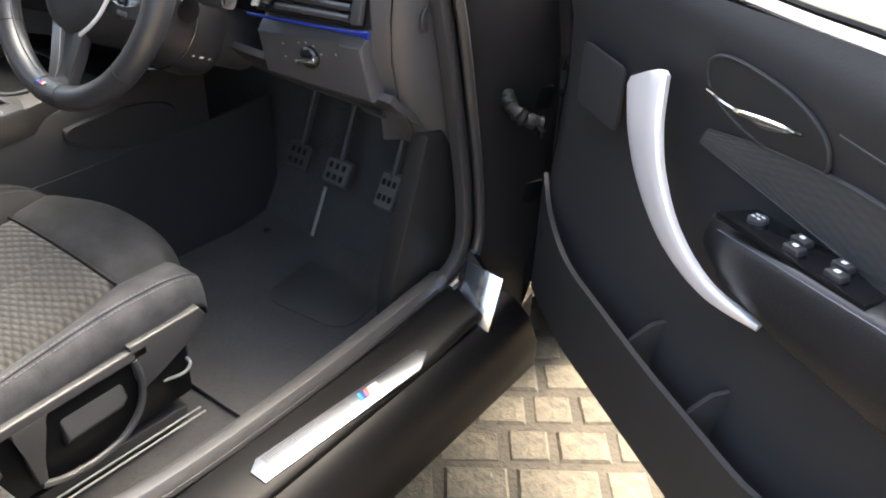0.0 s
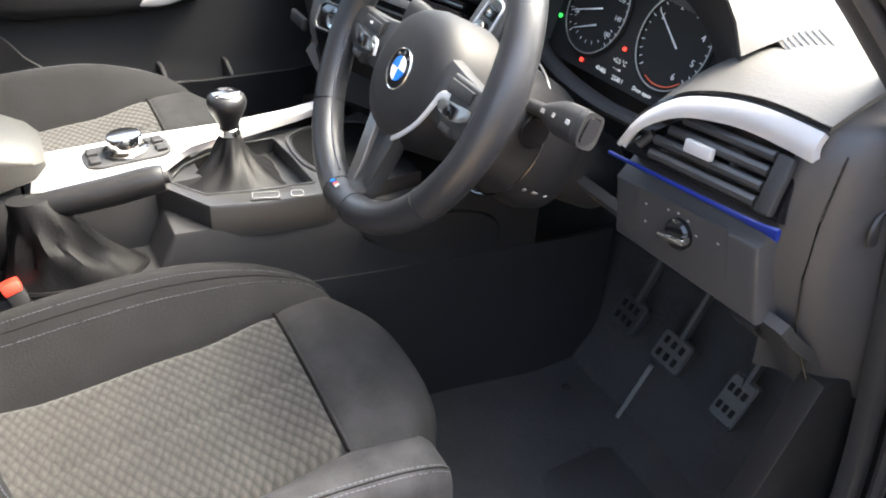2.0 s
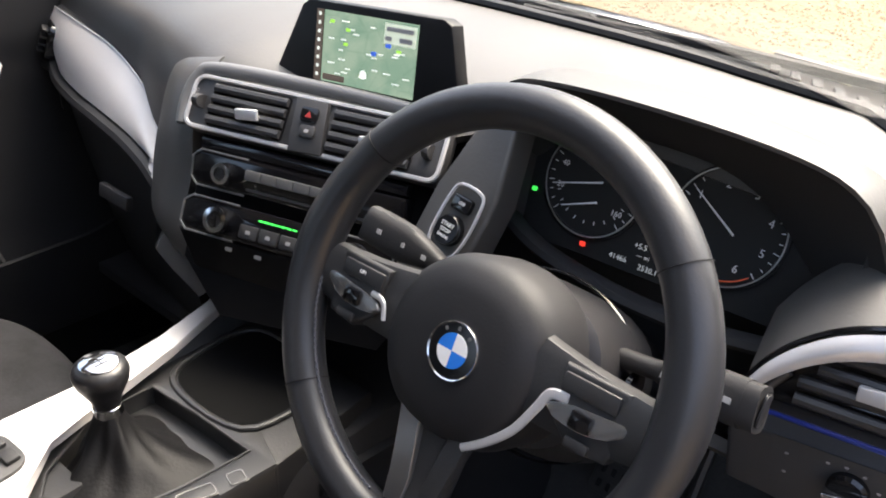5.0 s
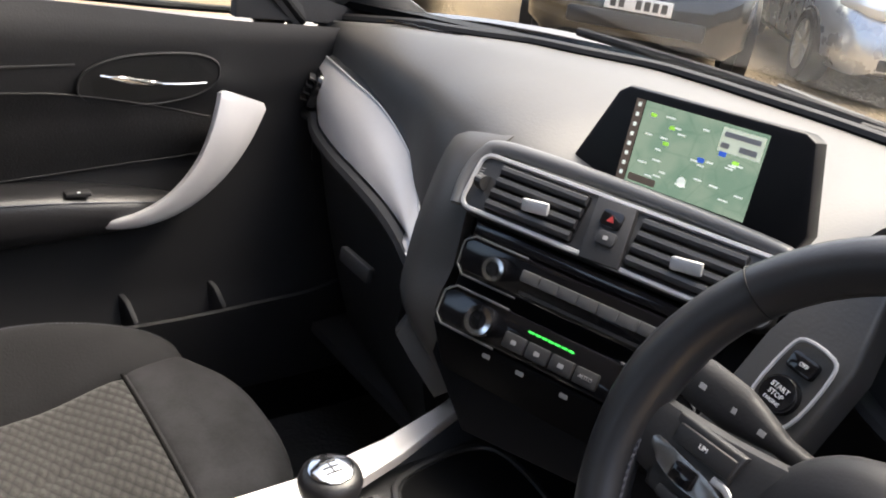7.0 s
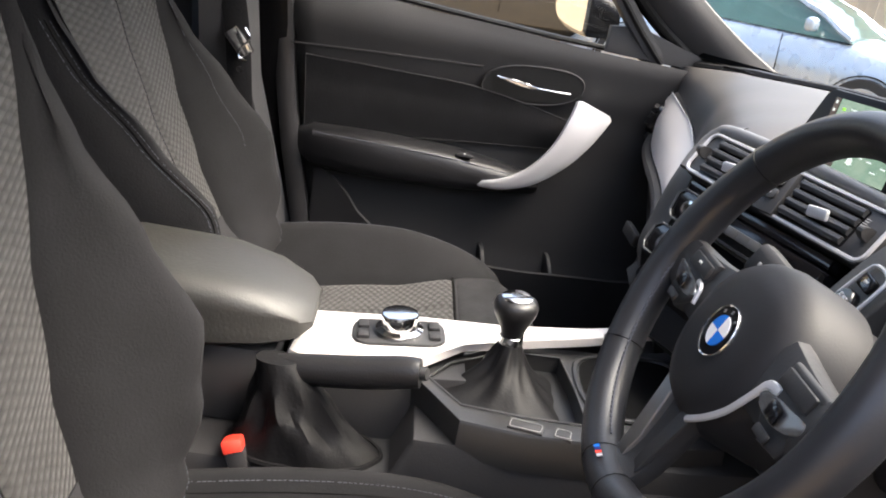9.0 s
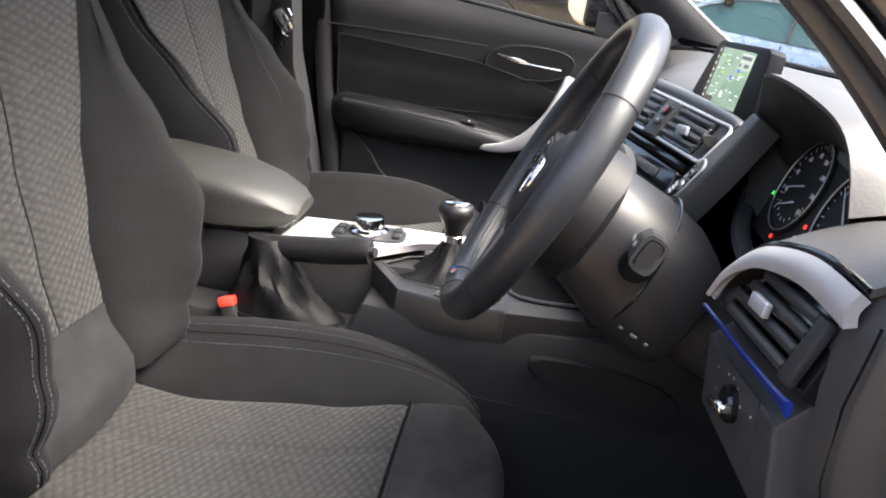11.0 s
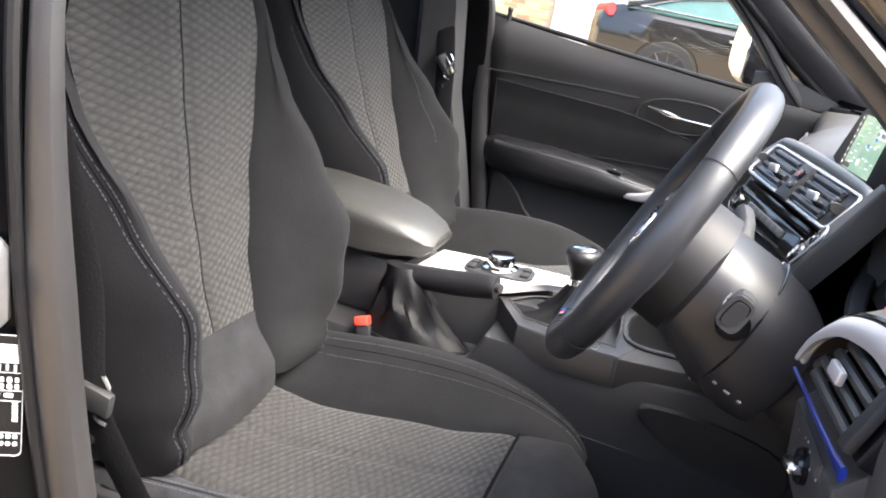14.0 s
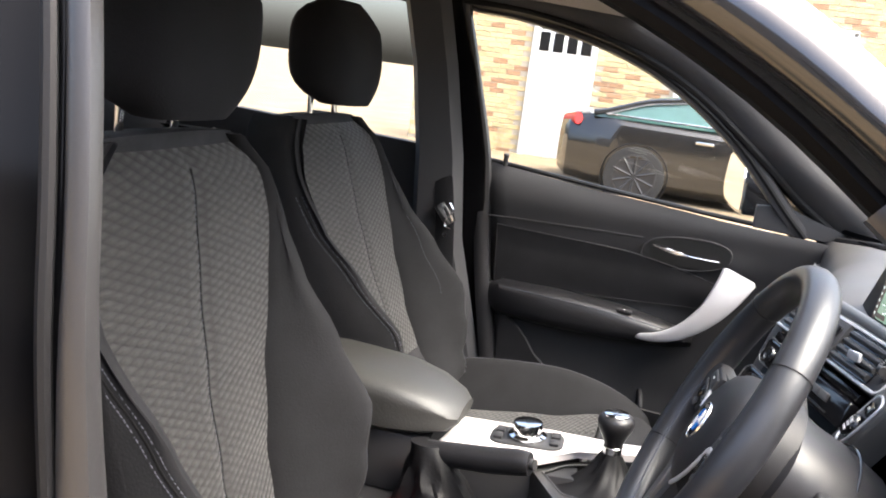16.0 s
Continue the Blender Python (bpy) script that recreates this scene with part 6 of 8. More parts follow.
# ---------------------------------------------------------------- car body round the seats
body = thing("car_body", (0, 0, 0), "black car body shell with painted pillars and sills", "car")
REAR_EDGE = [(0.745, 0.80, 0.93), (0.735, 0.68, 1.01), (0.70, 0.56, 1.11), (0.685, 0.42, 1.215), (0.67, 0.27, 1.287), (0.655, 0.08, 1.335), (0.645, -0.12, 1.35), (0.63, -0.6, 1.36), (0.62, -1.1, 1.33)]
FRONT_EDGE = [(0.745, 0.99, 0.925), (0.72, 0.86, 0.995), (0.70, 0.735, 1.08), (0.68, 0.63, 1.17), (0.66, 0.505, 1.265), (0.635, 0.36, 1.33), (0.61, 0.1, 1.385), (0.60, -0.3, 1.405), (0.6, -1.1, 1.37)]
for sx in (-1, 1):
    r = [Vector((sx * v.x * (0.955 if sx > 0 else 1), v.y + (0.06 if sx > 0 else 0), v.z)) for v in smooth_line(REAR_EDGE, 5)]
    f = [Vector((sx * v.x, v.y, v.z)) for v in smooth_line(FRONT_EDGE, 5)]
    part("pillar_trim", sheet(lambda u, v: r[round(u * (len(r) - 1))].lerp(f[round(u * (len(f) - 1))], v) + Vector((-sx * 0.02 * math.sin(v * math.pi), 0, 0)), len(r) - 1, 6, 0.02, away=(-sx, 0, -0.3)), PILLAR, body, "dark pillar trim")
    part("pillar_skin", sheet(lambda u, v: r[round(u * (len(r) - 1))].lerp(f[round(u * (len(f) - 1))], v) + Vector((sx * (0.018 + 0.02 * math.sin(v * math.pi)), 0.0, 0.006)), len(r) - 1, 6, 0.015, away=(sx, 0, 0.5)), PAINT, body, "black painted pillar")
    part("pillar_edge", tube([v + Vector((sx * 0.01, 0.004, 0.0)) for v in r], (0.011, 0.011), 8), SILLPAINT, body)
    part("door_seal", tube([v + Vector((-sx * 0.008, 0.008, 0.0)) for v in r], (0.008, 0.009), 8), RUBBER, body, "rubber door seal")

# B pillar and rear structure on both sides
for sx in (-1, 1):
    ctr = [(0.70, 0.14, 0.34), (0.715, 0.06, 0.45), (0.72, 0.02, 0.6), (0.725, -0.01, 0.75), (0.725, -0.03, 0.9), (0.71, -0.05, 1.05), (0.675, -0.085, 1.22), (0.645, -0.115, 1.345)]
    seal = smooth_line([(sx * x, y, z) for x, y, z in ctr], 6)
    if sx > 0:
        seal = smooth_line([(0.775, 0.80, 0.385), (0.775, 0.6, 0.372), (0.773, 0.42, 0.368), (0.765, 0.25, 0.366), (0.752, 0.145, 0.375), (0.744, 0.095, 0.42), (0.742, 0.062, 0.49), (0.742, 0.042, 0.58), (0.742, 0.022, 0.7), (0.742, 0.008, 0.82), (0.738, -0.004, 0.95), (0.72, -0.02, 1.08), (0.69, -0.05, 1.22), (0.655, -0.09, 1.34)], 6)
    part("door_seal", tube([v + Vector((0, 0.012, 0)) for v in seal], lambda t: (0.021 - 0.008 * min(1, max(0, (t - 0.66) / 0.14)), 0.017 - 0.005 * min(1, max(0, (t - 0.66) / 0.14))), 10, up=(sx, 0, 0.2), square=0.7), SEAL, body, "thick grey rubber door seal")
    part("seal_lip", tube([v + Vector((sx * 0.012, -0.012, 0.0)) for v in seal], (0.007, 0.007), 8, up=(sx, 0, 0.2)), RUBBER, body)
    # painted outer pillar
    loops = []
    for z, y, x, w in ((0.30, 0.16, 0.80, 0.16), (0.42, 0.08, 0.785, 0.16), (0.6, 0.03, 0.775, 0.15), (0.8, 0.0, 0.765, 0.14), (1.0, -0.02, 0.75, 0.135), (1.2, -0.06, 0.705, 0.13), (1.37, -0.11, 0.66, 0.12)):
        loops.append([Vector((sx * a, b, z)) for a, b in ((x - 0.05, y + 0.002), (x - 0.03, y - 0.004), (x + 0.014, y - 0.076), (x + 0.026, y - 0.088), (x + 0.03, y - w), (x - 0.05, y - w))])
    part("pillar_skin", rings(bmesh.new(), loops), JAMB, body, "gloss black door pillar", bevel=0.004)
    loops = []
    for z, y, x, w in ((0.30, 0.12, 0.74, 0.2), (0.5, 0.03, 0.72, 0.17), (0.8, -0.05, 0.70, 0.13), (1.0, -0.07, 0.685, 0.12), (1.2, -0.1, 0.65, 0.11), (1.38, -0.13, 0.6, 0.11)):
        loops.append([Vector((sx * a, b, z)) for a, b in ((x, y), (x - 0.025, y - 0.02), (x - 0.03, y - w + 0.02), (x, y - w))])
    part("pillar_trim", rings(bmesh.new(), loops), PILLAR, body, "dark door pillar trim")
    # rear door, belt and window frame
    part("rear_door_trim", sheet(lambda u, v: Vector((sx * (0.72 - 0.02 * v), -0.17 - 0.75 * u, 0.35 + 0.66 * v + 0.03 * u * v)), 8, 8, 0.03, away=(-sx, 0, 0)), SOFT, body, "black rear door trim")
    part("rear_window_frame", tube(smooth_line([(sx * x, y, z) for x, y, z in ((0.72, -0.18, 1.0), (0.69, -0.2, 1.2), (0.655, -0.21, 1.345), (0.64, -0.6, 1.345), (0.66, -0.88, 1.24), (0.70, -1.0, 1.04))], 5), (0.018, 0.02), 8), PILLAR, body)
    bm = bmesh.new()
    bm.faces.new([bm.verts.new((sx * x, y, z)) for x, y, z in ((0.745, -0.17, 1.0), (0.71, -0.2, 1.2), (0.67, -0.21, 1.35), (0.655, -0.6, 1.35), (0.675, -0.88, 1.24), (0.72, -1.0, 1.04))])
    pane = part("window_pane", bm, GLASS, body, "clear rear side window", flat=True)
    pane.visible_shadow = False
    part("rear_quarter", plate([(-1.0, 0.3), (-0.95, 1.06), (-0.9, 1.26), (-1.1, 1.35), (-1.4, 1.3), (-1.5, 0.3)], 0.04, frame_of((sx * 0.72, 0, 0), (0, 1, 0), (0, 0, 1))), PILLAR, body)

# sill on the open side, with its cover and plate
sill = part("sill", rings(bmesh.new(), [[Vector((x, y, z)) for x, z in ((0.74, 0.2), (0.765, 0.345), (0.795, 0.358), (0.872, 0.35), (0.905, 0.325), (0.925, 0.28), (0.925, 0.23), (0.90, 0.19), (0.80, 0.18))] for y in (-0.25, 0.1, 0.3, 0.5, 0.7, 0.82, 0.9)]), SILLPAINT, body, "black painted sill", bevel=0.004)
part("sill_cover", rings(bmesh.new(), [[Vector((x, y, z + (0.012 if y > 0.75 else 0))) for x, z in ((0.785, 0.352), (0.79, 0.368), (0.80, 0.371), (0.862, 0.364), (0.872, 0.358), (0.872, 0.348))] for y in (0.12, 0.3, 0.5, 0.68, 0.76, 0.84)]), SILLPAINT, body, "black plastic sill cover", bevel=0.002)
part("far_sill", box((-0.79, 0.3, 0.28), (0.16, 1.3, 0.18), bevel=0.02), PAINT, body)
SP = frame_of((0.847, 0.51, 0.3695), (0.055, 1, 0), (-1, 0.055, 0.1))
splate = part("sill_plate", plate([(-0.165, -0.02), (0.13, -0.02), (0.165, -0.002), (0.155, 0.012), (-0.15, 0.018), (-0.168, 0.006)], 0.004, SP, bevel=0.001), material("brushed_sill_plate", (0.17, 0.18, 0.2), 0.36, metal=1.0, vary=0.06, blotch=0.4), body, "brushed aluminium sill plate")
for i in range(9):
    part("plate_rib", box(SP @ Vector((-0.07, -0.013 + 0.0032 * i, 0.0005)), (0.15, 0.0008, 0.0008), SP.to_3x3()), HARD, splate)
for i, mt in enumerate((BADGE_BLUE, BLUE, RED)):
    x0 = 0.02 + 0.0062 * i
    part("colour_stripe", plate([(x0, -0.006), (x0 + 0.0055, -0.006), (x0 + 0.0095, 0.007), (x0 + 0.004, 0.007)], 0.001, SP @ Matrix.Translation((0, 0, 0.0012))), mt, splate, flat=True)
part("mark", plate([(0.04, -0.006), (0.058, -0.006), (0.062, 0.007), (0.044, 0.007)], 0.001, SP @ Matrix.Translation((0, 0, 0.0012))), STEEL, splate, flat=True)

# hinge pillar at the front of the door opening
part("hinge_pillar", rings(bmesh.new(), [[Vector((x, y, z)) for x, y in ((0.755, 0.80 + dy), (0.77, 0.795 + dy), (0.79, 0.80 + dy), (0.806, 0.825 + dy), (0.814, 0.86 + dy), (0.836, 1.03), (0.76, 1.04))] for z, dy in ((0.2, 0.09), (0.36, 0.095), (0.44, 0.1), (0.55, 0.088), (0.7, 0.055), (0.93, 0.01))]), material("satin_black_paint", (0.008, 0.008, 0.009), 0.6, spec=0.1), body, "black painted hinge pillar", bevel=0.006)
part("sill_end", sheet(lambda u, v: Vector((0.80 + 0.065 * u, 0.785 + 0.075 * v - 0.02 * u, 0.362 + 0.075 * v ** 1.6 - 0.035 * u)), 8, 10, 0.02), PAINT, body, "gloss black curved sill end")
HINGE_SEAL = [(0.774, 0.74, 0.385), (0.774, 0.80, 0.382), (0.775, 0.852, 0.40), (0.775, 0.874, 0.45), (0.774, 0.866, 0.55), (0.772, 0.837, 0.69), (0.768, 0.80, 0.85), (0.755, 0.775, 0.94), (0.73, 0.735, 1.0), (0.70, 0.67, 1.07), (0.672, 0.57, 1.15)]
part("pillar_seal_lip", tube([v + Vector((0.024, 0.012, 0.0)) for v in smooth_line(HINGE_SEAL[1:], 6)], (0.008, 0.008), 8, up=(1, 0, 0.1)), SEAL, body, "thin rubber seal lip")
part("door_wiring_boot", tube(smooth_line([(0.812, 0.915, 0.70), (0.832, 0.90, 0.69), (0.85, 0.905, 0.675), (0.872, 0.925, 0.665)], 5), lambda t: 0.011 + 0.0025 * math.sin(t * 40), 10), RUBBER, body, "ribbed rubber wiring boot")
# Added bluish metal patch, tilted to give the sill corner its sky gleam.
part("sill_corner_guard", sheet(lambda u, v: Vector((0.886 - 0.072 * u - 0.008 * v, 0.80 + 0.004 * u + 0.045 * v, 0.342 + 0.078 * v)) + Vector((0.4, -0.62, 0.45)) * 0.012 * (math.sin(u * math.pi) + math.sin(v * math.pi)), 10, 10, 0.004, away=(0.4, -0.7, 0.5)), material("sky_gleam_metal", (0.62, 0.66, 0.72), 0.2, metal=1.0, vary=0.06), body, "added bluish metal patch for the sky gleam on the sill corner")
part("pillar_seal", tube(smooth_line(HINGE_SEAL, 6), (0.013, 0.013), 10, up=(1, 0, 0.1), square=0.7), SEAL, body, "thick rubber door seal")
part("kick_panel", plate([(0.70, 0.2), (0.98, 0.2), (0.98, 0.65), (0.80, 0.65), (0.72, 0.42)], 0.03, frame_of((0.752, 0, 0), (0, 1, 0), (0, 0, 1)), bevel=0.004), RUBBER, body, "black kick panel")
for z in (0.45, 0.62):
    hg = part("door_hinge", box((0.822, 1.0, z + 0.05), (0.02, 0.04, 0.04), pose(0, 0, 0, 0, 0, -25), bevel=0.005), SILLPAINT, body, "black door hinge")
part("check_strap", box((0.85, 0.93, 0.66), (0.1, 0.01, 0.014), pose(0, 0, 0, 0, 0, -35), bevel=0.003), SILLPAINT, body)
for sx in (-1, 1):
    part("wing", sheet(lambda u, v: Vector((sx * (0.83 + 0.05 * math.sin(v * 3.0) - 0.1 * max(0, u - 0.6) ** 1.5 * 2), 1.0 + 1.1 * u, (0.25 if abs(u - 0.4) > 0.28 else 0.25 + 0.36 * math.cos((u - 0.4) / 0.28 * 1.57) ** 0.6) * (1 - v) + (0.93 - 0.17 * u ** 1.5) * v)), 24, 10, 0.02, away=(sx, 0, 0)), PAINT, body, "black front wing")
    part("rear_wing", sheet(lambda u, v: Vector((sx * (0.86 + 0.03 * math.sin(v * 3.0)), -0.9 - 0.8 * u, (0.25 if abs(u - 0.4) > 0.36 else 0.25 + 0.36 * math.cos((u - 0.4) / 0.36 * 1.57) ** 0.6) * (1 - v) + 0.98 * v)), 24, 10, 0.02, away=(sx, 0, 0)), PAINT, body, "black rear wing")
    part("rear_door_skin", sheet(lambda u, v: Vector((sx * (0.83 + 0.045 * math.sin(v * 3.0)), -0.14 - 0.76 * u, 0.24 + 0.74 * v)), 10, 10, 0.02, away=(sx, 0, 0)), PAINT, body, "black rear door skin")
    for y in (1.44, -1.22):
        wm = frame_of((sx * 0.865, y, 0.305), (0, sx, 0), (0, 0, 1))
        tyre = part("wheel", lathe([(0.22, -0.19), (0.3, -0.19), (0.315, -0.16), (0.315, -0.02), (0.3, 0.0), (0.235, 0.006), (0.22, -0.02)], wm, 36), RUBBER, body, "black tyre")
        part("rim", lathe([(0.23, -0.01), (0.225, 0.003), (0.21, -0.03), (0.0005, -0.05)], wm, 36), STEEL, tyre, "silver alloy rim")
        for k in range(5):
            an = 2 * math.pi * k / 5
            part("spoke", tube([wm @ Vector((0.02 * math.cos(an), 0.02 * math.sin(an), -0.02)), wm @ Vector((0.215 * math.cos(an), 0.215 * math.sin(an), -0.004))], (0.022, 0.012), 6), STEEL, tyre, "silver alloy spoke")
part("front_bumper", rings(bmesh.new(), [[Vector((x, 2.12 - 0.3 * abs(x / 0.78) ** 3 - s, z)) for z, s in ((0.22, 0.06), (0.35, 0.0), (0.55, 0.0), (0.68, 0.05), (0.66, 0.16), (0.24, 0.16))] for x in [-0.78 + 0.13 * k for k in range(13)]]), PAINT, body, "black front bumper")
part("rear_bumper", rings(bmesh.new(), [[Vector((x, -1.78 + 0.15 * abs(x / 0.84) ** 3 + s, z)) for z, s in ((0.25, 0.06), (0.4, 0.0), (0.58, 0.0), (0.64, 0.06), (0.62, 0.2), (0.27, 0.2))] for x in [-0.84 + 0.14 * k for k in range(13)]]), PAINT, body, "black rear bumper")

# striker and data stickers on the pillar
ZINC = material("dull_zinc", (0.22, 0.22, 0.215), 0.45, metal=0.35, vary=0.12, blotch=0.02)
KM_ = frame_of((0.769, -0.03, 0.765), (-0.51, 0.86, 0), (0, 0, 1))
striker = part("striker", plate([(-0.022, 0.034), (-0.014, 0.046), (0.014, 0.046), (0.022, 0.036), (0.024, -0.034), (0.016, -0.044), (-0.012, -0.046), (-0.022, -0.036)], 0.007, KM_, bevel=0.002), ZINC, body, "bare steel door striker")
part("striker_loop", tube(smooth_line([KM_ @ Vector(p) for p in ((-0.004, 0.017, 0.0), (0.004, 0.013, 0.018), (0.014, 0.006, 0.034), (0.02, 0.0, 0.038), (0.014, -0.006, 0.034), (0.0, -0.012, 0.018), (-0.006, -0.017, 0.0))], 5), lambda t: 0.0075 - 0.002 * math.sin(t * math.pi), 10), ZINC, striker, "rounded steel latch loop")
for z in (-0.03, 0.03):
    part("bolt", lathe([(0.0095, 0), (0.0095, 0.003), (0.007, 0.004), (0.0055, 0.0015), (0.0005, 0.0015)], KM_ @ Matrix.Translation((0.002, z, 0)), 16), STEEL, striker)
ST = frame_of((0.7705, -0.016, 0.655), (-0.51, 0.86, 0), (0.02, -0.1, 1))
label_ = part("pressure_label", plate(rounded(0.058, 0.13, 0.006), 0.001, ST), GLOSS, body, "black tyre pressure label, white print", flat=True)
part("label_edge", tube([ST @ Vector((x, y, 0.0006)) for x, y in rounded(0.056, 0.128, 0.006)], 0.0004, 5, closed=True, up=(1, 0, 0)), WHITE, label_)
LB = ST @ Matrix.Translation((0, 0, 0.0008))


def print_bar(x, y, w, h):
    part("print_bar", plate(rounded(w, h, min(w, h) * 0.2, 1, x, y), 0.0004, LB), WHITE, label_, flat=True)


for k in range(9):
    print_bar(0.004, 0.054 - 0.0022 * k, 0.040, 0.0013)
for k, h in enumerate((0.006, 0.009, 0.005, 0.008, 0.006, 0.008)):
    print_bar(-0.014 + 0.007 * k, 0.034 - h / 2, 0.0022, h)
for y in (0.018, 0.011):
    for k in range(8):
        print_bar(-0.0235 + 0.0066 * k, y, 0.0045 - 0.001 * (k % 2), 0.0052)
for k in range(4):
    print_bar(-0.019 + 0.0115 * k, 0.0015, 0.008, 0.0045)
for y in (0.0255, 0.0065, -0.0045, -0.039):
    print_bar(0.0, y, 0.054, 0.0005)
for x, y, h in ((-0.0265, -0.021, 0.034), (0.002, -0.021, 0.03), (-0.004, 0.02, 0.08)):
    print_bar(x, y, 0.0005, h)
for k in range(6):
    print_bar(0.004, -0.010 - 0.0045 * k, 0.0026, 0.0032)
    print_bar(0.0215, -0.006 - 0.0038 * k, 0.005, 0.0028)
for y, n in ((-0.043, 5), (-0.051, 8)):
    for k in range(n):
        print_bar(0.022 - 0.0062 * k, y, 0.0042, 0.0042)
part("white_label", plate(rounded(0.06, 0.03, 0.002), 0.001, frame_of((0.793, -0.01, 0.415), (-0.51, 0.86, -0.25), (0, 0.25, 1))), WHITE, body, "white paper label", flat=True)

# floor, bulkhead, roof
part("carpet", sheet(lambda u, v: Vector((-0.76 + 1.52 * u, -1.0 + 2.15 * v, 0.2 + 0.45 * max(0, (v - 0.9) / 0.1) ** 1.3 + 0.004 * math.sin(u * 40) * math.sin(v * 50))), 30, 40, 0.02), CARPET, body, "black carpet")
part("bulkhead", box((0, 1.16, 0.55), (1.56, 0.03, 0.7)), HARD, body)
part("headlining", sheet(lambda u, v: Vector(((u - 0.5) * 2 * (0.6 - 0.02 * v), 0.3 - 1.4 * v, 1.345 + 0.035 * (1 - (2 * u - 1) ** 2) + 0.04 * math.sin(min(1, v * 2.2) * math.pi / 2) - 0.03 * v)), 12, 12, 0.02, away=(0, 0, -1)), GREYLINER, body, "grey roof lining")
part("roof", sheet(lambda u, v: Vector(((u - 0.5) * 2 * (0.64 - 0.02 * v), 0.3 - 1.5 * v, 1.368 + 0.04 * (1 - (2 * u - 1) ** 2) + 0.04 * math.sin(min(1, v * 2.2) * math.pi / 2) - 0.03 * v)), 12, 12, 0.01), PAINT, body, "black painted roof")
part("tailgate", plate([(-0.7, 0.3), (0.7, 0.3), (0.7, 1.0), (0.55, 1.02), (0.5, 1.05), (-0.5, 1.05), (-0.55, 1.02), (-0.7, 1.0)], 0.04, frame_of((0, -1.5, 0), (1, 0, 0), (0, 0.2, 1))), PILLAR, body)
part("tail_frame", box((0, -1.3, 1.405), (1.25, 0.25, 0.05), bevel=0.02), PILLAR, body)
# windscreen, scuttle, bonnet, wipers
fl, fr_ = ([Vector((sx * v.x, v.y, v.z)) for v in smooth_line(FRONT_EDGE[:7], 5)] for sx in (-1, 1))


def screen(u, v):
    i = round(v * (len(fl) - 1))
    p = fl[i].lerp(fr_[i], u)
    bow = 1 - (2 * u - 1) ** 2
    return p + Vector((0, (0.16 - 0.1 * v) * bow, 0.035 * bow - 0.01))


ws = part("windscreen", sheet(screen, 20, len(fl) - 1), GLASS, body, "clear windscreen")
ws.visible_shadow = False
base = [Vector((x, between(TOP, x)[0] + 0.012, between(TOP, x)[1] + 0.003)) for x in [-0.72 + 1.44 * i / 40 for i in range(41)]]
part("screen_seal", tube(base, (0.012, 0.008), 8), RUBBER, body, "black windscreen seal")
part("scuttle", sheet(lambda u, v: Vector((-0.75 + 1.5 * u, between(TOP, -0.75 + 1.5 * u)[0] + 0.02 + 0.16 * v, 0.968 - 0.018 * v)), 24, 4, 0.01), SILLPAINT, body, "black plastic scuttle")
part("bonnet", sheet(lambda u, v: Vector((-0.78 + 1.56 * u, 1.2 + 0.92 * v - 0.15 * (2 * u - 1) ** 2 - 0.1 * v * (2 * u - 1) ** 2, 0.945 + 0.015 * (1 - (2 * u - 1) ** 4) - 0.25 * v ** 1.2 - 0.03 * (2 * u - 1) ** 4)), 20, 16, 0.01), PAINT, body, "gloss black bonnet")
for k in range(9):
    part("scuttle_louvre", box((0.33 + 0.03 * k, 1.115 - 0.012 * k, 0.967), (0.012, 0.055, 0.006), pose(0, 0, 0, -6, 0, 20), bevel=0.002), RUBBER, body)
for x0, x1, y in ((-0.5, 0.05, 1.12), (-0.02, 0.55, 1.13)):
    w = part("wiper", tube(smooth_line([(x0, y - 0.05, 0.974), ((x0 + x1) / 2, y + 0.0, 0.972), (x1, y + 0.02, 0.966)], 6), (0.007, 0.007), 8), RUBBER, body, "black wiper blade")
    part("wiper_arm", tube([(x1 - 0.02, y + 0.07, 0.955), ((x0 + x1) / 2 + 0.05, y + 0.015, 0.976)], (0.01, 0.006), 8), HARD, w)

# rear bench
bench = thing("rear_bench", (0, -0.85, 0.2), "black cloth rear bench seat", "car seat")
part("bench_back", box((0, -0.98, 0.75), (1.28, 0.16, 0.62), pose(0, 0, 0, -18), bevel=0.05, seg=4), CLOTH, bench)
part("bench_cushion", box((0, -0.68, 0.42), (1.28, 0.5, 0.18), pose(0, 0, 0, 6), bevel=0.05, seg=4), CLOTH, bench)
part("parcel_shelf", box((0, -1.25, 0.98), (1.2, 0.4, 0.02), bevel=0.006), SOFT, bench)

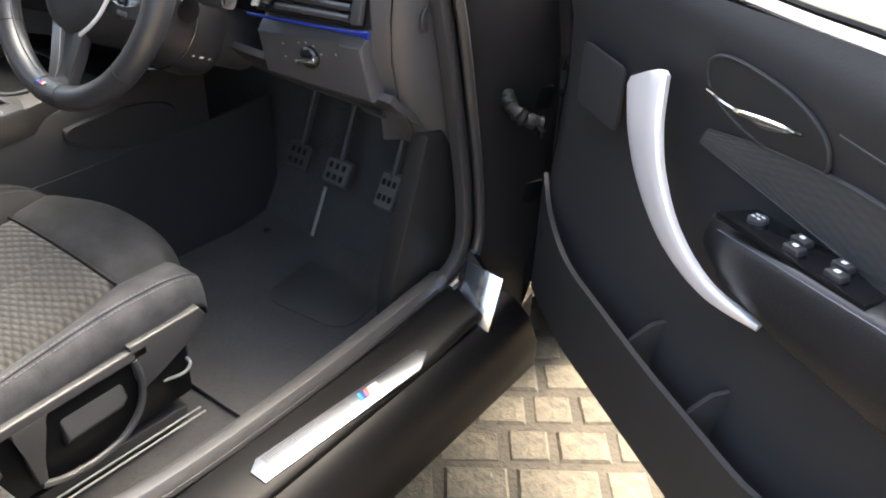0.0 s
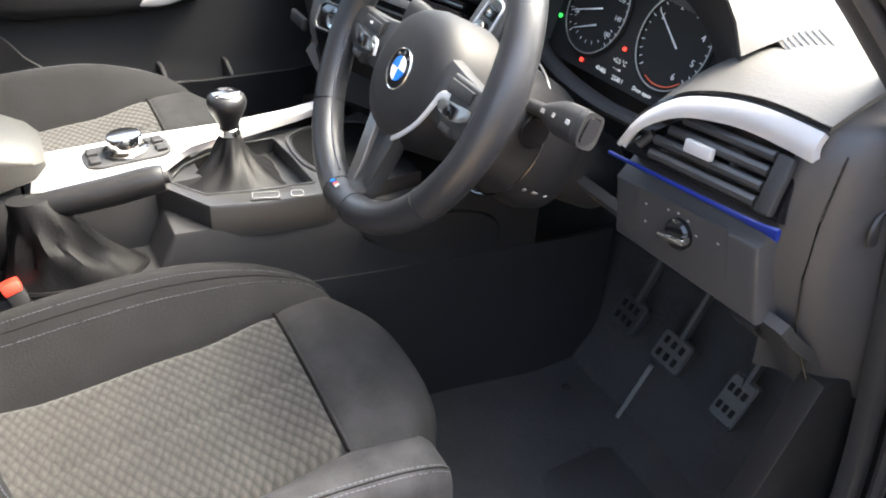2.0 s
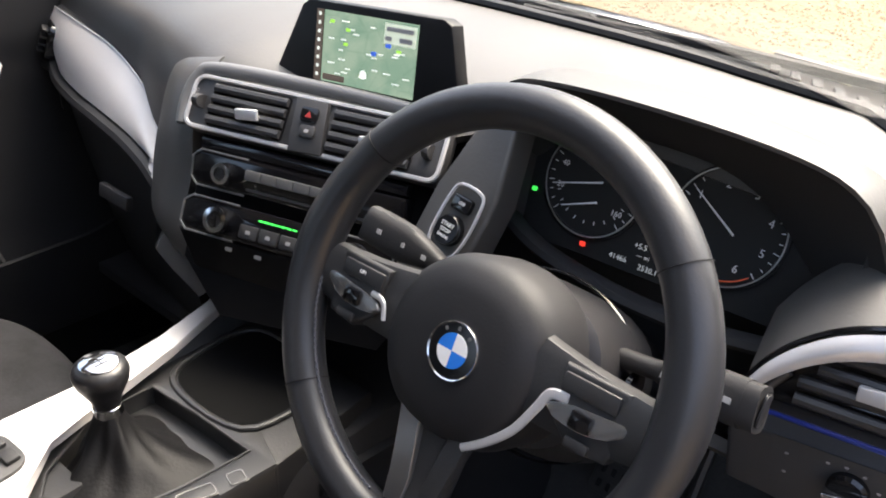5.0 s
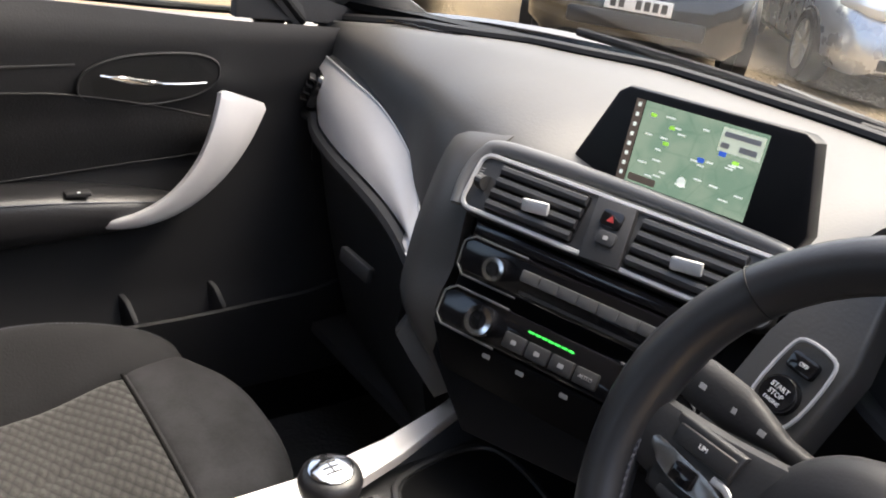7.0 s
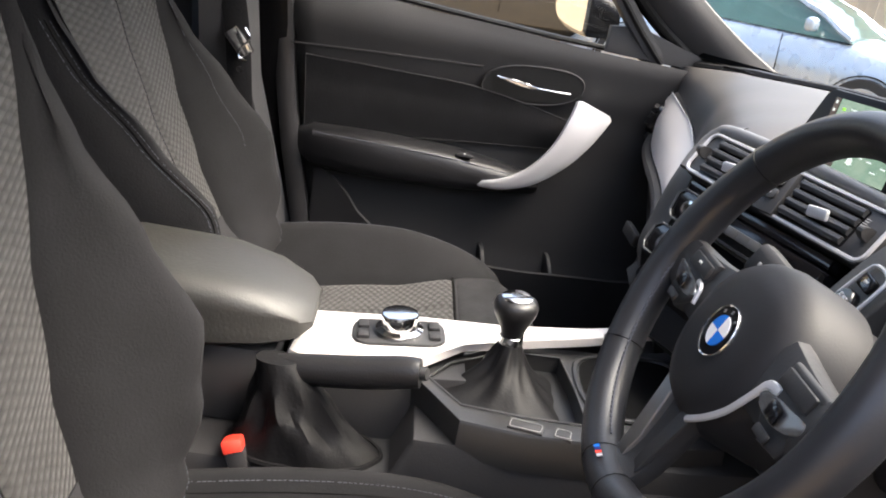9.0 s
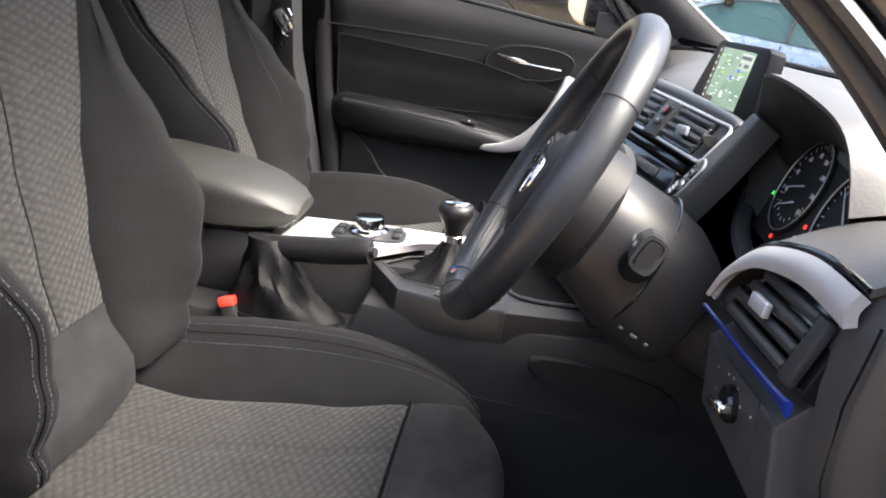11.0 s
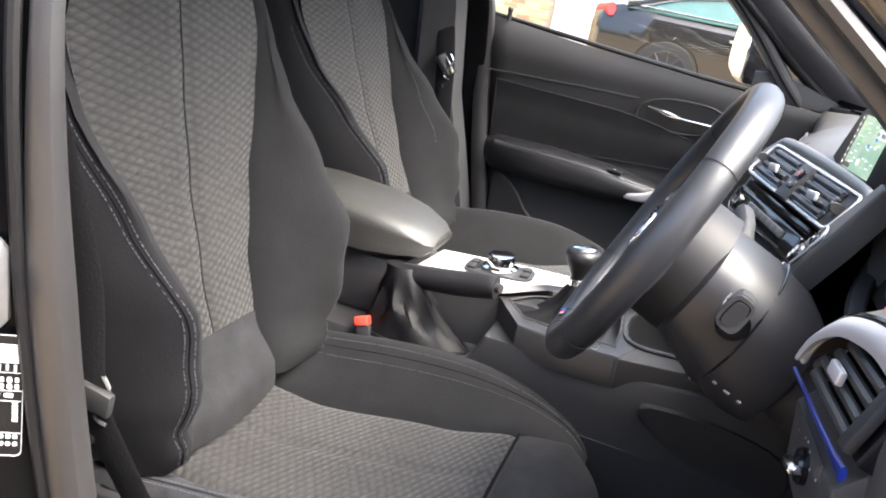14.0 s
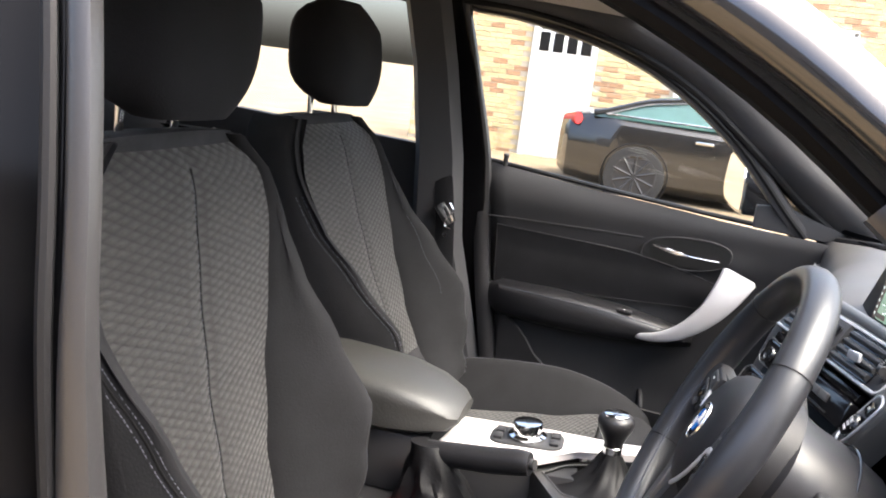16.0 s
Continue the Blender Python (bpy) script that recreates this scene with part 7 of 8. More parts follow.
# seat belts at the pillars
WEBBING = material("belt_webbing", (0.01, 0.01, 0.011), 0.8, grain=0.5, size=0.0015, spec=0.2)
for sx in (-1, 1):
    bt = thing("seat_belt", (sx * 0.69, -0.08, 0.3), "black webbing seat belt hanging by the pillar", "seat belt", "seat belts")
    pts = [(sx * 0.652, -0.125, 1.22), (sx * 0.665, -0.115, 1.0), (sx * 0.66, -0.09, 0.86), (sx * 0.655, -0.06, 0.62), (sx * 0.64, 0.0, 0.42)] if sx < 0 else [(0.652, -0.125, 1.22), (0.66, -0.09, 1.0), (0.648, -0.05, 0.85), (0.642, -0.02, 0.726), (0.64, -0.01, 0.602), (0.63, 0.022, 0.522), (0.616, 0.055, 0.45), (0.602, 0.08, 0.408)]
    part("webbing", tube(smooth_line(pts, 6), (0.0015, 0.023), 8, up=(0, 1, 0.1), square=0.5), WEBBING, bt, "black belt webbing")
    tz, ty = (0.862, -0.085) if sx < 0 else (0.598, -0.004)
    part("tongue", box((sx * 0.645, ty, tz), (0.012, 0.055, 0.03), pose(0, 0, 0, -50 if sx < 0 else -8), bevel=0.004), CHROME if sx < 0 else HARD, bt, "metal belt tongue" if sx < 0 else "black belt tongue")
    part("tongue_plate", tube(smooth_line([(sx * 0.64, ty + a, tz + b) for a, b in ((0.01, 0.028), (0.02, 0.01), (0.005, -0.01), (0.003, -0.027), (0.017, -0.032))], 4), 0.0025, 6), CHROME if sx < 0 else MARKDARK, bt)
    part("stop_button", lathe([(0.006, 0), (0.006, 0.002), (0.0005, 0.003)], frame_of((sx * 0.646, ty + 0.004, tz - 0.05), (0, sx, 0), (0, 0, 1))), CHROME, bt)
    part("anchor", box((sx * 0.603, ty + 0.095 if sx > 0 else 0.0, 0.402 if sx > 0 else 0.415), (0.012, 0.035, 0.02), bevel=0.003), HARD, bt, "black belt anchor")

# pedals and mat
PEDAL = material("scuffed_pedal_steel", (0.13, 0.13, 0.125), 0.5, metal=0.6, vary=0.3)
pedals = thing("foot_pedals", (0.42, 1.0, 0.3), "steel-faced foot pedals with rubber studs", "pedals")
for x, y, z, w, h in ((0.305, 0.95, 0.405, 0.06, 0.055), (0.412, 0.95, 0.405, 0.065, 0.055), (0.53, 0.965, 0.40, 0.05, 0.075)):
    pm = frame_of((x, y, z), (1, 0, 0), (0, 0.5, 0.86))
    pd = part("pedal", plate(rounded(w, h, 0.008), 0.012, pm, bevel=0.003), HARD, pedals, "black rubber pedal")
    part("pedal_face", plate(rounded(w - 0.008, h - 0.008, 0.006), 0.002, pm @ Matrix.Translation((0, 0, 0.0015))), PEDAL if x > 0.4 else HARD, pd, flat=True)
    for i in range(6):
        part("stud", box(pm @ Vector((-w / 4 + w / 4 * (i % 3), -h / 5 + h / 2.5 * (i // 3), 0.003)), (0.007, 0.012, 0.004), pm.to_3x3(), bevel=0.001), RUBBER, pd)
    part("pedal_arm", tube([(x, y + 0.01, z), (x + 0.0, y + 0.1, z + 0.22)], 0.008, 8), HARD, pd)
part("throttle_rod", tube([(0.4, 0.93, 0.375), (0.385, 0.9, 0.27)], 0.004, 8), STEEL, pedals)
part("foot_rest", box((0.7, 0.98, 0.36), (0.08, 0.03, 0.22), pose(0, 0, 0, 50), bevel=0.01), HARD, pedals)
HEEL = material("worn_heel_rubber", (0.026, 0.026, 0.026), 0.7, grain=0.3, size=0.002)
mat_ = thing("floor_mat", (0.42, 0.7, 0.2), "black textile floor mat with worn heel pad", "floor mat")
part("mat", sheet(lambda u, v: Vector((0.17 + 0.52 * u, 0.5 + 0.47 * v, 0.212 + 0.13 * max(0, v - 0.8) ** 1.2)), 14, 14, 0.006), CARPET, mat_, "black textile mat")
part("heel_pad", plate(rounded(0.2, 0.17, 0.045, 6), 0.002, frame_of((0.49, 0.835, 0.2150), (1, 0.12, 0), (0, 1, 0)), bevel=0.0008), HEEL, mat_, "dark rubber heel pad")
for x, y in ((0.577, 0.9), (0.25, 0.9)):
    part("mat_clip", lathe([(0.008, 0), (0.008, 0.004), (0.0005, 0.006)], Matrix.Translation((x, y, 0.222))), CHROME, mat_, "bright mat fastener")

# ---------------------------------------------------------------- outside: ground
GRAVEL = material("sandy_gravel", (0.19, 0.142, 0.085), 0.95, grain=1.0, size=0.02, vary=0.35, blotch=0.8)
SETT = material("buff_paving", (0.05, 0.042, 0.028), 0.85, grain=0.9, size=0.008, vary=0.6, blotch=0.03, island=0.35)


def lie(y):
    """The ground's height: the drive falls away in front of the car."""
    s = min(1, max(0, (y - 1.6) / 3.0))
    return -0.28 * s * s * (3 - 2 * s)


XS = [-150, -80, -40, -25, -15, -10, -7, -5, -3, -1.5, 0, 1.5, 3, 5, 8, 15, 30, 70, 150]
YS = [-150, -60, -25, -10, -5, -2, 0, 1.2, 1.6, 2.0, 2.5, 3, 3.5, 4, 4.6, 6, 10, 16, 25, 50, 150]
gm = bmesh.new()
grid = [[gm.verts.new((x, y, lie(y) - 0.012)) for y in YS] for x in XS]
for i in range(len(XS) - 1):
    for j in range(len(YS) - 1):
        gm.faces.new((grid[i][j], grid[i + 1][j], grid[i + 1][j + 1], grid[i][j + 1]))
ground = tagged(part("ground", gm, GRAVEL), "sandy gravel drive", "ground", kind="structure")
STONE = material("gravel_stone", (0.23, 0.178, 0.115), 0.9, grain=0.4, size=0.004, vary=0.4, island=0.0)
rng = random.Random(11)
verts, faces = [], []
for i in range(9000):
    x, y, s = rng.uniform(-4.6, 0.6), rng.uniform(2.6, 10.5), rng.uniform(0.012, 0.03)
    k = len(verts)
    z = lie(y) - 0.012
    a = rng.uniform(0, 6.3)
    for j in range(4):
        verts.append((x + s * math.cos(a + j * 1.57) * rng.uniform(0.7, 1.2), y + s * math.sin(a + j * 1.57), z))
    verts.append((x + rng.uniform(-0.3, 0.3) * s, y, z + s * rng.uniform(0.4, 0.8)))
    faces += [(k, k + 1, k + 4), (k + 1, k + 2, k + 4), (k + 2, k + 3, k + 4), (k + 3, k, k + 4)]
me = bpy.data.meshes.new("gravel")
me.from_pydata(verts, [], faces)
me.materials.append(STONE)
tagged(new("gravel", me), "loose sandy gravel stones on the drive", "gravel", kind="stuff")

# ---------------------------------------------------------------- outside: wall, fence, trees
BRICK = material("yellow_stock_brick", (0.5, 0.405, 0.225), 0.9, grain=0.7, size=0.006, vary=0.35, blotch=0.12, island=0.7)
BRICK_RED = material("red_brick", (0.36, 0.215, 0.125), 0.9, grain=0.7, size=0.006, vary=0.3, blotch=0.1, island=0.5)
BRICK_BLUE = material("blue_grey_brick", (0.16, 0.20, 0.27), 0.9, grain=0.7, size=0.006, vary=0.3)
MORTAR = material("pale_mortar", (0.5, 0.45, 0.37), 0.95, grain=0.5, size=0.006)
DOORWHITE = material("white_painted_door", (0.8, 0.8, 0.79), 0.4, vary=0.03, grain=0.1, size=0.003)
WX = -12.0
DOORS = ((-2.18, -1.2), (0.0, 2.3))
wall = thing("wall_west", (WX, -1, 0), "yellow brick wall with scattered red bricks", "wall", kind="structure")
bm = bmesh.new()
cuts = [-4.0] + [c for d in DOORS for c in d] + [4.2]
for a, b in zip(cuts[::2], cuts[1::2]):
    box((WX - 0.15, (a + b) / 2, 1.9), (0.26, b - a, 4.2), bm=bm)
for a, b in DOORS:
    box((WX - 0.15, (a + b) / 2, 3.16), (0.26, b - a, 1.68), bm=bm)
part("mortar", bm, MORTAR, wall, flat=True)
for a, b in DOORS:
    gd = thing("garage_door", (WX, (a + b) / 2, -0.2), "white timber garage door with small dark panes", "garage door", "garage doors")
    part("leaf", box((WX - 0.06, (a + b) / 2, 1.06), (0.06, b - a - 0.06, 2.5), bevel=0.004), DOORWHITE, gd)
    for y in (a + 0.03, b - 0.03):
        part("jamb", box((WX - 0.01, y, 1.06), (0.1, 0.07, 2.54), bevel=0.004), DOORWHITE, gd)
    part("head", box((WX - 0.01, (a + b) / 2, 2.3), (0.1, b - a, 0.07), bevel=0.004), DOORWHITE, gd)
    n = max(3, round((b - a - 0.2) / 0.2))
    for i in range(n):
        for z in (1.72, 2.04):
            y = a + 0.17 + (b - a - 0.34) * i / (n - 1)
            part("door_pane", box((WX - 0.026, y, z), (0.01, 0.15, 0.28)), GLOSS, gd, "small dark window pane")
    for i in range(round((b - a) / 0.14)):
        part("door_groove", box((WX - 0.0305, a + 0.1 + 0.14 * i, 0.7), (0.006, 0.006, 1.6)), MORTAR, gd)

# the fence behind the parked cars
FENCE = material("weathered_fence_board", (0.42, 0.36, 0.27), 0.9, grain=0.8, size=0.012, vary=0.3, blotch=0.5, island=0.5)
CONCRETE = material("mossy_concrete", (0.52, 0.52, 0.36), 0.95, grain=0.5, size=0.01, vary=0.25, blotch=0.4)
F0, F1 = Vector((-13.6, 5.0, -0.28)), Vector((-1.0, 17.0, -0.28))
way = (F1 - F0).normalized()
fence = thing("fence", tuple(F0), "weathered timber fence with concrete posts and gravel boards", "fence")
FT = frame_of(F0, way, (0, 0, 1))
bd = box((0, 0, 0), (0.135, 1.55, 0.02)).copy()
count = 0
span = (F1 - F0).length
shared = None
for k in range(int(span / 1.85) + 1):
    s = k * 1.85
    part("fence_post", box(FT @ Vector((s, 1.0, 0)), (0.12, 2.1, 0.11), FT.to_3x3(), bevel=0.008), CONCRETE, fence, "concrete fence post")
    part("gravel_board", box(FT @ Vector((s + 0.925, 0.28, 0)), (1.74, 0.3, 0.05), FT.to_3x3(), bevel=0.006), CONCRETE, fence, "mossy concrete gravel board")
    part("plinth", box(FT @ Vector((s + 0.925, 0.06, 0)), (1.74, 0.16, 0.09), FT.to_3x3(), bevel=0.006), BRICK_RED, fence)
    for i in range(12):
        o = FT @ Vector((s + 0.13 + 0.145 * i, 1.22 + rng.uniform(-0.01, 0.01), 0.01 * (i % 2)))
        if shared is None:
            first = part("fence_board", box(o, (0.14, 1.58, 0.018), FT.to_3x3()), FENCE, fence)
            shared, origin = first.data, o
        else:
            ob = new("fence_board", shared)
            ob.parent = fence
            ob.location = o - origin
bd.free()

LEAF = material("dark_foliage", (0.05, 0.075, 0.03), 0.7, vary=0.5, blotch=0.3)
BARK = material("bark", (0.12, 0.09, 0.06), 0.95, grain=0.9, size=0.02)


def make_tree(x, y, h, spread, seed):
    r = random.Random(seed)
    t = thing("tree", (x, y, lie(y)), "tall dark green tree beyond the fence", "tree", "trees")
    z0 = lie(y) - 0.05
    bmt = tube(smooth_line([(x, y, z0), (x + 0.1, y, z0 + h * 0.3), (x - 0.1, y + 0.1, z0 + h * 0.6), (x, y, z0 + h * 0.95)], 4), lambda s: 0.22 * (1 - s) + 0.03, 8, up=(1, 0, 0))
    lv, lf = [], []
    trunk = part("trunk", bmt, BARK, t, "brown tapered trunk")
    for i in range(34):
        f = 0.2 + 0.78 * i / 33
        a = i * 2.4 + r.uniform(-0.4, 0.4)
        ln = spread * (1 - f) ** 0.7 * r.uniform(0.7, 1.15) + 0.3
        b0 = Vector((x, y, z0 + h * f * 0.95))
        b1 = b0 + Vector((math.cos(a) * ln, math.sin(a) * ln, ln * r.uniform(0.05, 0.4)))
        part("limb", tube([b0, b0.lerp(b1, 0.5) + Vector((0, 0, 0.1)), b1], lambda s: 0.05 * (1 - s) + 0.012, 6, up=(0.3, 0.2, 1)), BARK, t)
        for j in range(150):
            c = b0.lerp(b1, r.uniform(0.25, 1.08)) + Vector((r.gauss(0, 0.28), r.gauss(0, 0.28), r.gauss(0, 0.2)))
            s = r.uniform(0.05, 0.12)
            u = Vector((r.uniform(-1, 1), r.uniform(-1, 1), r.uniform(-1, 1))).normalized() * s
            w = u.cross(Vector((r.uniform(-1, 1), r.uniform(-1, 1), r.uniform(-1, 1)))).normalized() * s * 0.6
            k = len(lv)
            lv += [c - u, c + w, c + u, c - w]
            lf.append((k, k + 1, k + 2, k + 3))
    m = bpy.data.meshes.new("crown")
    m.from_pydata([v - BASES[t] for v in lv], [], lf)
    m.materials.append(LEAF)
    c = new("crown", m)
    c.parent = t
    c["label"] = "uneven dark green crown"
    c["kind"] = "stuff"


for x, y, h, sp, sd in ((-3.2, 18.5, 8, 2.6, 1), (1.0, 20, 9, 2.8, 2), (-8.5, 17.5, 7, 2.4, 3)):
    make_tree(x, y, h, sp, sd)


# ---------------------------------------------------------------- outside: parked vehicles
TYRE = material("tyre_rubber", (0.02, 0.02, 0.02), 0.8, grain=0.3, size=0.004)
DARKGLASS = material("tinted_car_glass", (0.05, 0.11, 0.10), 0.06, spec=0.8)
DARKRIM = material("dark_alloy", (0.03, 0.03, 0.032), 0.45, vary=0.2)
LAMP = material("headlamp_glass", (0.75, 0.78, 0.8), 0.12, spec=0.8)
TAIL = material("red_tail_lamp", (0.5, 0.02, 0.02), 0.15)
GRAPHITE = material("graphite_car_paint", (0.022, 0.021, 0.021), 0.2, metal=0.3, coat=1.0)
SILVERCAR = material("silver_car_paint", (0.55, 0.57, 0.6), 0.28, metal=0.6, coat=1.0)
PALEBLUE = material("pale_blue_car_paint", (0.42, 0.5, 0.6), 0.28, metal=0.4, coat=1.0)


def make_vehicle(name, label, paint, m, L, W, H, bonnet, cabin, ride=0.2, wheel=0.33, grille="plain", chrome_line=False, plate_front=True):
    """A parked road vehicle, its length along y with the front at +y, about the middle of its footprint. cabin: y of the tail glass foot, roof rear, roof front and screen foot."""
    v = thing(name, (0, 0, 0), label, "car", "parked cars")
    w = W / 2
    belt = bonnet + 0.02
    keys = [(-L / 2, w * 0.72, ride + 0.12, belt - 0.12), (-L / 2 + 0.06, w * 0.88, ride + 0.04, belt - 0.02), (-L / 2 + 0.5, w * 0.98, ride, belt + 0.03), (cabin[0], w, ride, belt + 0.03), (0, w, ride, belt), (cabin[3], w, ride, belt - 0.02), (L / 2 - 0.75, w * 0.98, ride, bonnet - 0.05), (L / 2 - 0.25, w * 0.93, ride + 0.02, bonnet - 0.17), (L / 2 - 0.06, w * 0.82, ride + 0.04, bonnet - 0.3), (L / 2, w * 0.66, ride + 0.1, bonnet - 0.42)]
    loops = []
    for i in range(41):
        y = -L / 2 + L * i / 40
        hw, zb, zt = between(keys, y)
        half = [(hw * 0.85, zb), (hw * 0.97, zb + 0.1), (hw, (zb + zt) / 2), (hw * 0.985, zt - 0.12), (hw * 0.9, zt - 0.025), (hw * 0.6, zt + 0.012), (0, zt + 0.03)]
        loops.append([Vector((x, y, z)) for x, z in half] + [Vector((-x, y, z)) for x, z in reversed(half[:-1])])
    shell = part("body", rings(bmesh.new(), loops), paint, v, "")
    # cabin glass and roof skin
    gl, rf = [], []
    ck = [(cabin[0], 0.02), ((cabin[0] + cabin[1]) / 2, 0.62), (cabin[1], 0.93), ((cabin[1] + cabin[2]) / 2, 1.0), (cabin[2], 0.95), ((cabin[2] + cabin[3]) / 2, 0.55), (cabin[3], 0.02)]
    for i in range(25):
        y = cabin[0] + (cabin[3] - cabin[0]) * i / 24
        f = between(ck, y)[0]
        z = belt + (H - belt) * f
        hw = w * (0.93 - 0.24 * f)
        gl.append([Vector((x, y, zz)) for x, zz in ((-w * 0.93, belt - 0.03), (-hw, z - 0.05 * f), (-hw * 0.8, z), (hw * 0.8, z), (hw, z - 0.05 * f), (w * 0.93, belt - 0.03))])
        rf.append([Vector((x, y, zz)) for x, zz in ((-hw * 1.01, z - 0.07 * f), (-hw * 0.98, z - 0.02), (-hw * 0.8, z + 0.006), (0, z + 0.014), (hw * 0.8, z + 0.006), (hw * 0.98, z - 0.02), (hw * 1.01, z - 0.07 * f))])
    part("cabin_glass", rings(bmesh.new(), gl), DARKGLASS, v, "tinted cabin glass")
    a, b = [i for i in range(25) if cabin[1] - 0.15 <= cabin[0] + (cabin[3] - cabin[0]) * i / 24 <= cabin[2] + 0.1][:: 1][0], [i for i in range(25) if cabin[0] + (cabin[3] - cabin[0]) * i / 24 <= cabin[2] + 0.1][-1]
    part("roof", rings(bmesh.new(), rf[a:b + 1], caps=False, around=False), paint, v)
    for sx in (-1, 1):
        for idx in ((0, 24),):
            part("pillar", tube([Vector((sx * abs(rf[i][0].x), rf[i][0].y, rf[i][0].z)) for i in range(25)], 0.035, 6, up=(sx, 0, 0)), paint, v)
        mid = (cabin[1] + cabin[2]) / 2 - 0.1
        hwm = w * 0.69
        part("pillar", tube([(sx * w * 0.935, mid, belt - 0.02), (sx * (hwm + 0.012), mid - 0.05, H - 0.06)], (0.03, 0.012), 6, up=(0, 1, 0)), HARD, v)
        if chrome_line:
            pts = [Vector((sx * (abs(rf[i][0].x) + 0.028), rf[i][0].y, rf[i][0].z - 0.03)) for i in range(1, 24)]
            part("chrome_window_line", tube(pts, 0.014, 6, up=(sx, 0, 0)), CHROME, v, "bright window surround")
            part("chrome_window_line", tube([(sx * w * 0.945, y, belt + 0.01) for y in (cabin[0] + 0.15, 0, cabin[3] - 0.1)], 0.012, 6, up=(sx, 0, 0)), CHROME, v)
        for y in (mid - 0.55, mid + 0.5):
            part("door_handle", box((sx * (w * 0.995), y, belt - 0.17), (0.02, 0.2, 0.035), bevel=0.006), CHROME if chrome_line else paint, v, "door handle")
        for y in (mid - 0.02, mid + 1.0):
            part("door_gap", tube([(sx * w * 1.001, y, ride + 0.18), (sx * w * 1.0, y, (ride + belt) / 2), (sx * w * 0.975, y - 0.02, belt - 0.06)], 0.006, 5, up=(sx, 0, 0)), GLOSS, v)
        part("door_mirror", box((sx * (w + 0.1), cabin[3] - 0.35, belt + 0.08), (0.2, 0.1, 0.13), bevel=0.04, seg=3), paint, v)
        part("headlamp", tube(smooth_line([(sx * w * 0.5, L / 2 - 0.12, bonnet - 0.22), (sx * w * 0.72, L / 2 - 0.2, bonnet - 0.18), (sx * w * 0.9, L / 2 - 0.42, bonnet - 0.13)], 4), lambda t: (0.09 * math.sin(math.pi * min(0.93, 0.12 + t * 0.8)) + 0.02, 0.09), 10), LAMP, v, "clear headlamp")
        part("tail_lamp", tube([(sx * w * 0.6, -L / 2 + 0.04, belt - 0.12), (sx * w * 0.93, -L / 2 + 0.22, belt - 0.08)], (0.05, 0.07), 10), TAIL, v, "red tail lamp")
        part("fog_lamp", lathe([(0.06, 0), (0.06, 0.03), (0.045, 0.04), (0.0005, 0.035)], frame_of((sx * w * 0.66, L / 2 - 0.12, ride + 0.25), (1, 0, 0), (0, 0, 1)) @ Matrix.Rotation(math.pi, 4, "Y"), 16), LAMP, v, "round fog lamp")
        for y in (-L / 2 + 0.95, L / 2 - 0.9):
            wm = frame_of((sx * (w - 0.005), y, wheel), (0, 1, 0), (0, 0, 1))
            if (wm.to_3x3() @ Vector((0, 0, 1))).x * sx < 0:
                wm = wm @ Matrix.Rotation(math.pi, 4, "Y")
            part("wheel_arch", lathe([(wheel * 1.1, -0.1), (wheel * 1.1, 0.006), (wheel * 1.06, 0.008), (wheel * 1.04, -0.05)], wm, 30), RUBBER, v)
            ty = part("wheel", lathe([(wheel * 0.7, -0.2), (wheel * 0.97, -0.2), (wheel, -0.16), (wheel, -0.01), (wheel * 0.97, 0.018), (wheel * 0.74, 0.022), (wheel * 0.72, 0.0), (wheel * 0.7, -0.2)], wm, 30), TYRE, v, "black tyre")
            part("rim", lathe([(wheel * 0.73, 0.0), (wheel * 0.73, 0.02), (wheel * 0.68, 0.022), (wheel * 0.66, -0.06), (0.0005, -0.07)], wm, 30), STEEL if paint is not GRAPHITE else DARKRIM, ty, "alloy rim")
            for k in range(10):
                an = 2 * math.pi * k / 10 + 0.3
                part("spoke", tube([wm @ Vector((0.03 * math.cos(an), 0.03 * math.sin(an), 0.0)), wm @ Vector((wheel * 0.69 * math.cos(an), wheel * 0.69 * math.sin(an), 0.012))], (0.014, 0.016), 6), STEEL if paint is not GRAPHITE else DARKRIM, ty, "alloy spoke")
    yf = L / 2 + 0.005
    if grille == "twin":
        for sx in (-1, 1):
            gmx = frame_of((sx * 0.16, yf - 0.06, bonnet - 0.21), (-1, 0, 0), (0, 0.25, 1))
            g = part("grille", plate(rounded(0.27, 0.2, 0.06), 0.06, gmx, bevel=0.004), GLOSS, v, "tall upright grille half")
            part("grille_frame", tube([gmx @ Vector((x, y, 0.004)) for x, y in rounded(0.275, 0.205, 0.06)], 0.014, 8, closed=True, up=(0, 1, 0)), CHROME, g, "chrome grille frame")
            for k in range(7):
                part("grille_bar", box(gmx @ Vector((-0.1 + 0.033 * k, 0, 0.004)), (0.008, 0.18, 0.014), gmx.to_3x3()), CHROME, g)
        part("badge", lathe([(0.04, 0), (0.04, 0.008), (0.0005, 0.01)], frame_of((0, yf - 0.08, bonnet - 0.07), (-1, 0, 0), (0, 0.4, 1))), CHROME, v)
        part("intake", box((0, yf - 0.04, ride + 0.22), (W * 0.56, 0.12, 0.14), bevel=0.03), HARD, v, "dark lower air intake")
    else:
        part("intake", box((0, yf - 0.05, ride + 0.16), (W * 0.6, 0.1, 0.13), bevel=0.03), HARD, v, "dark lower air intake")
        part("grille", box((0, yf - 0.09, bonnet - 0.25), (W * 0.35, 0.1, 0.09), bevel=0.03), HARD, v, "dark grille")
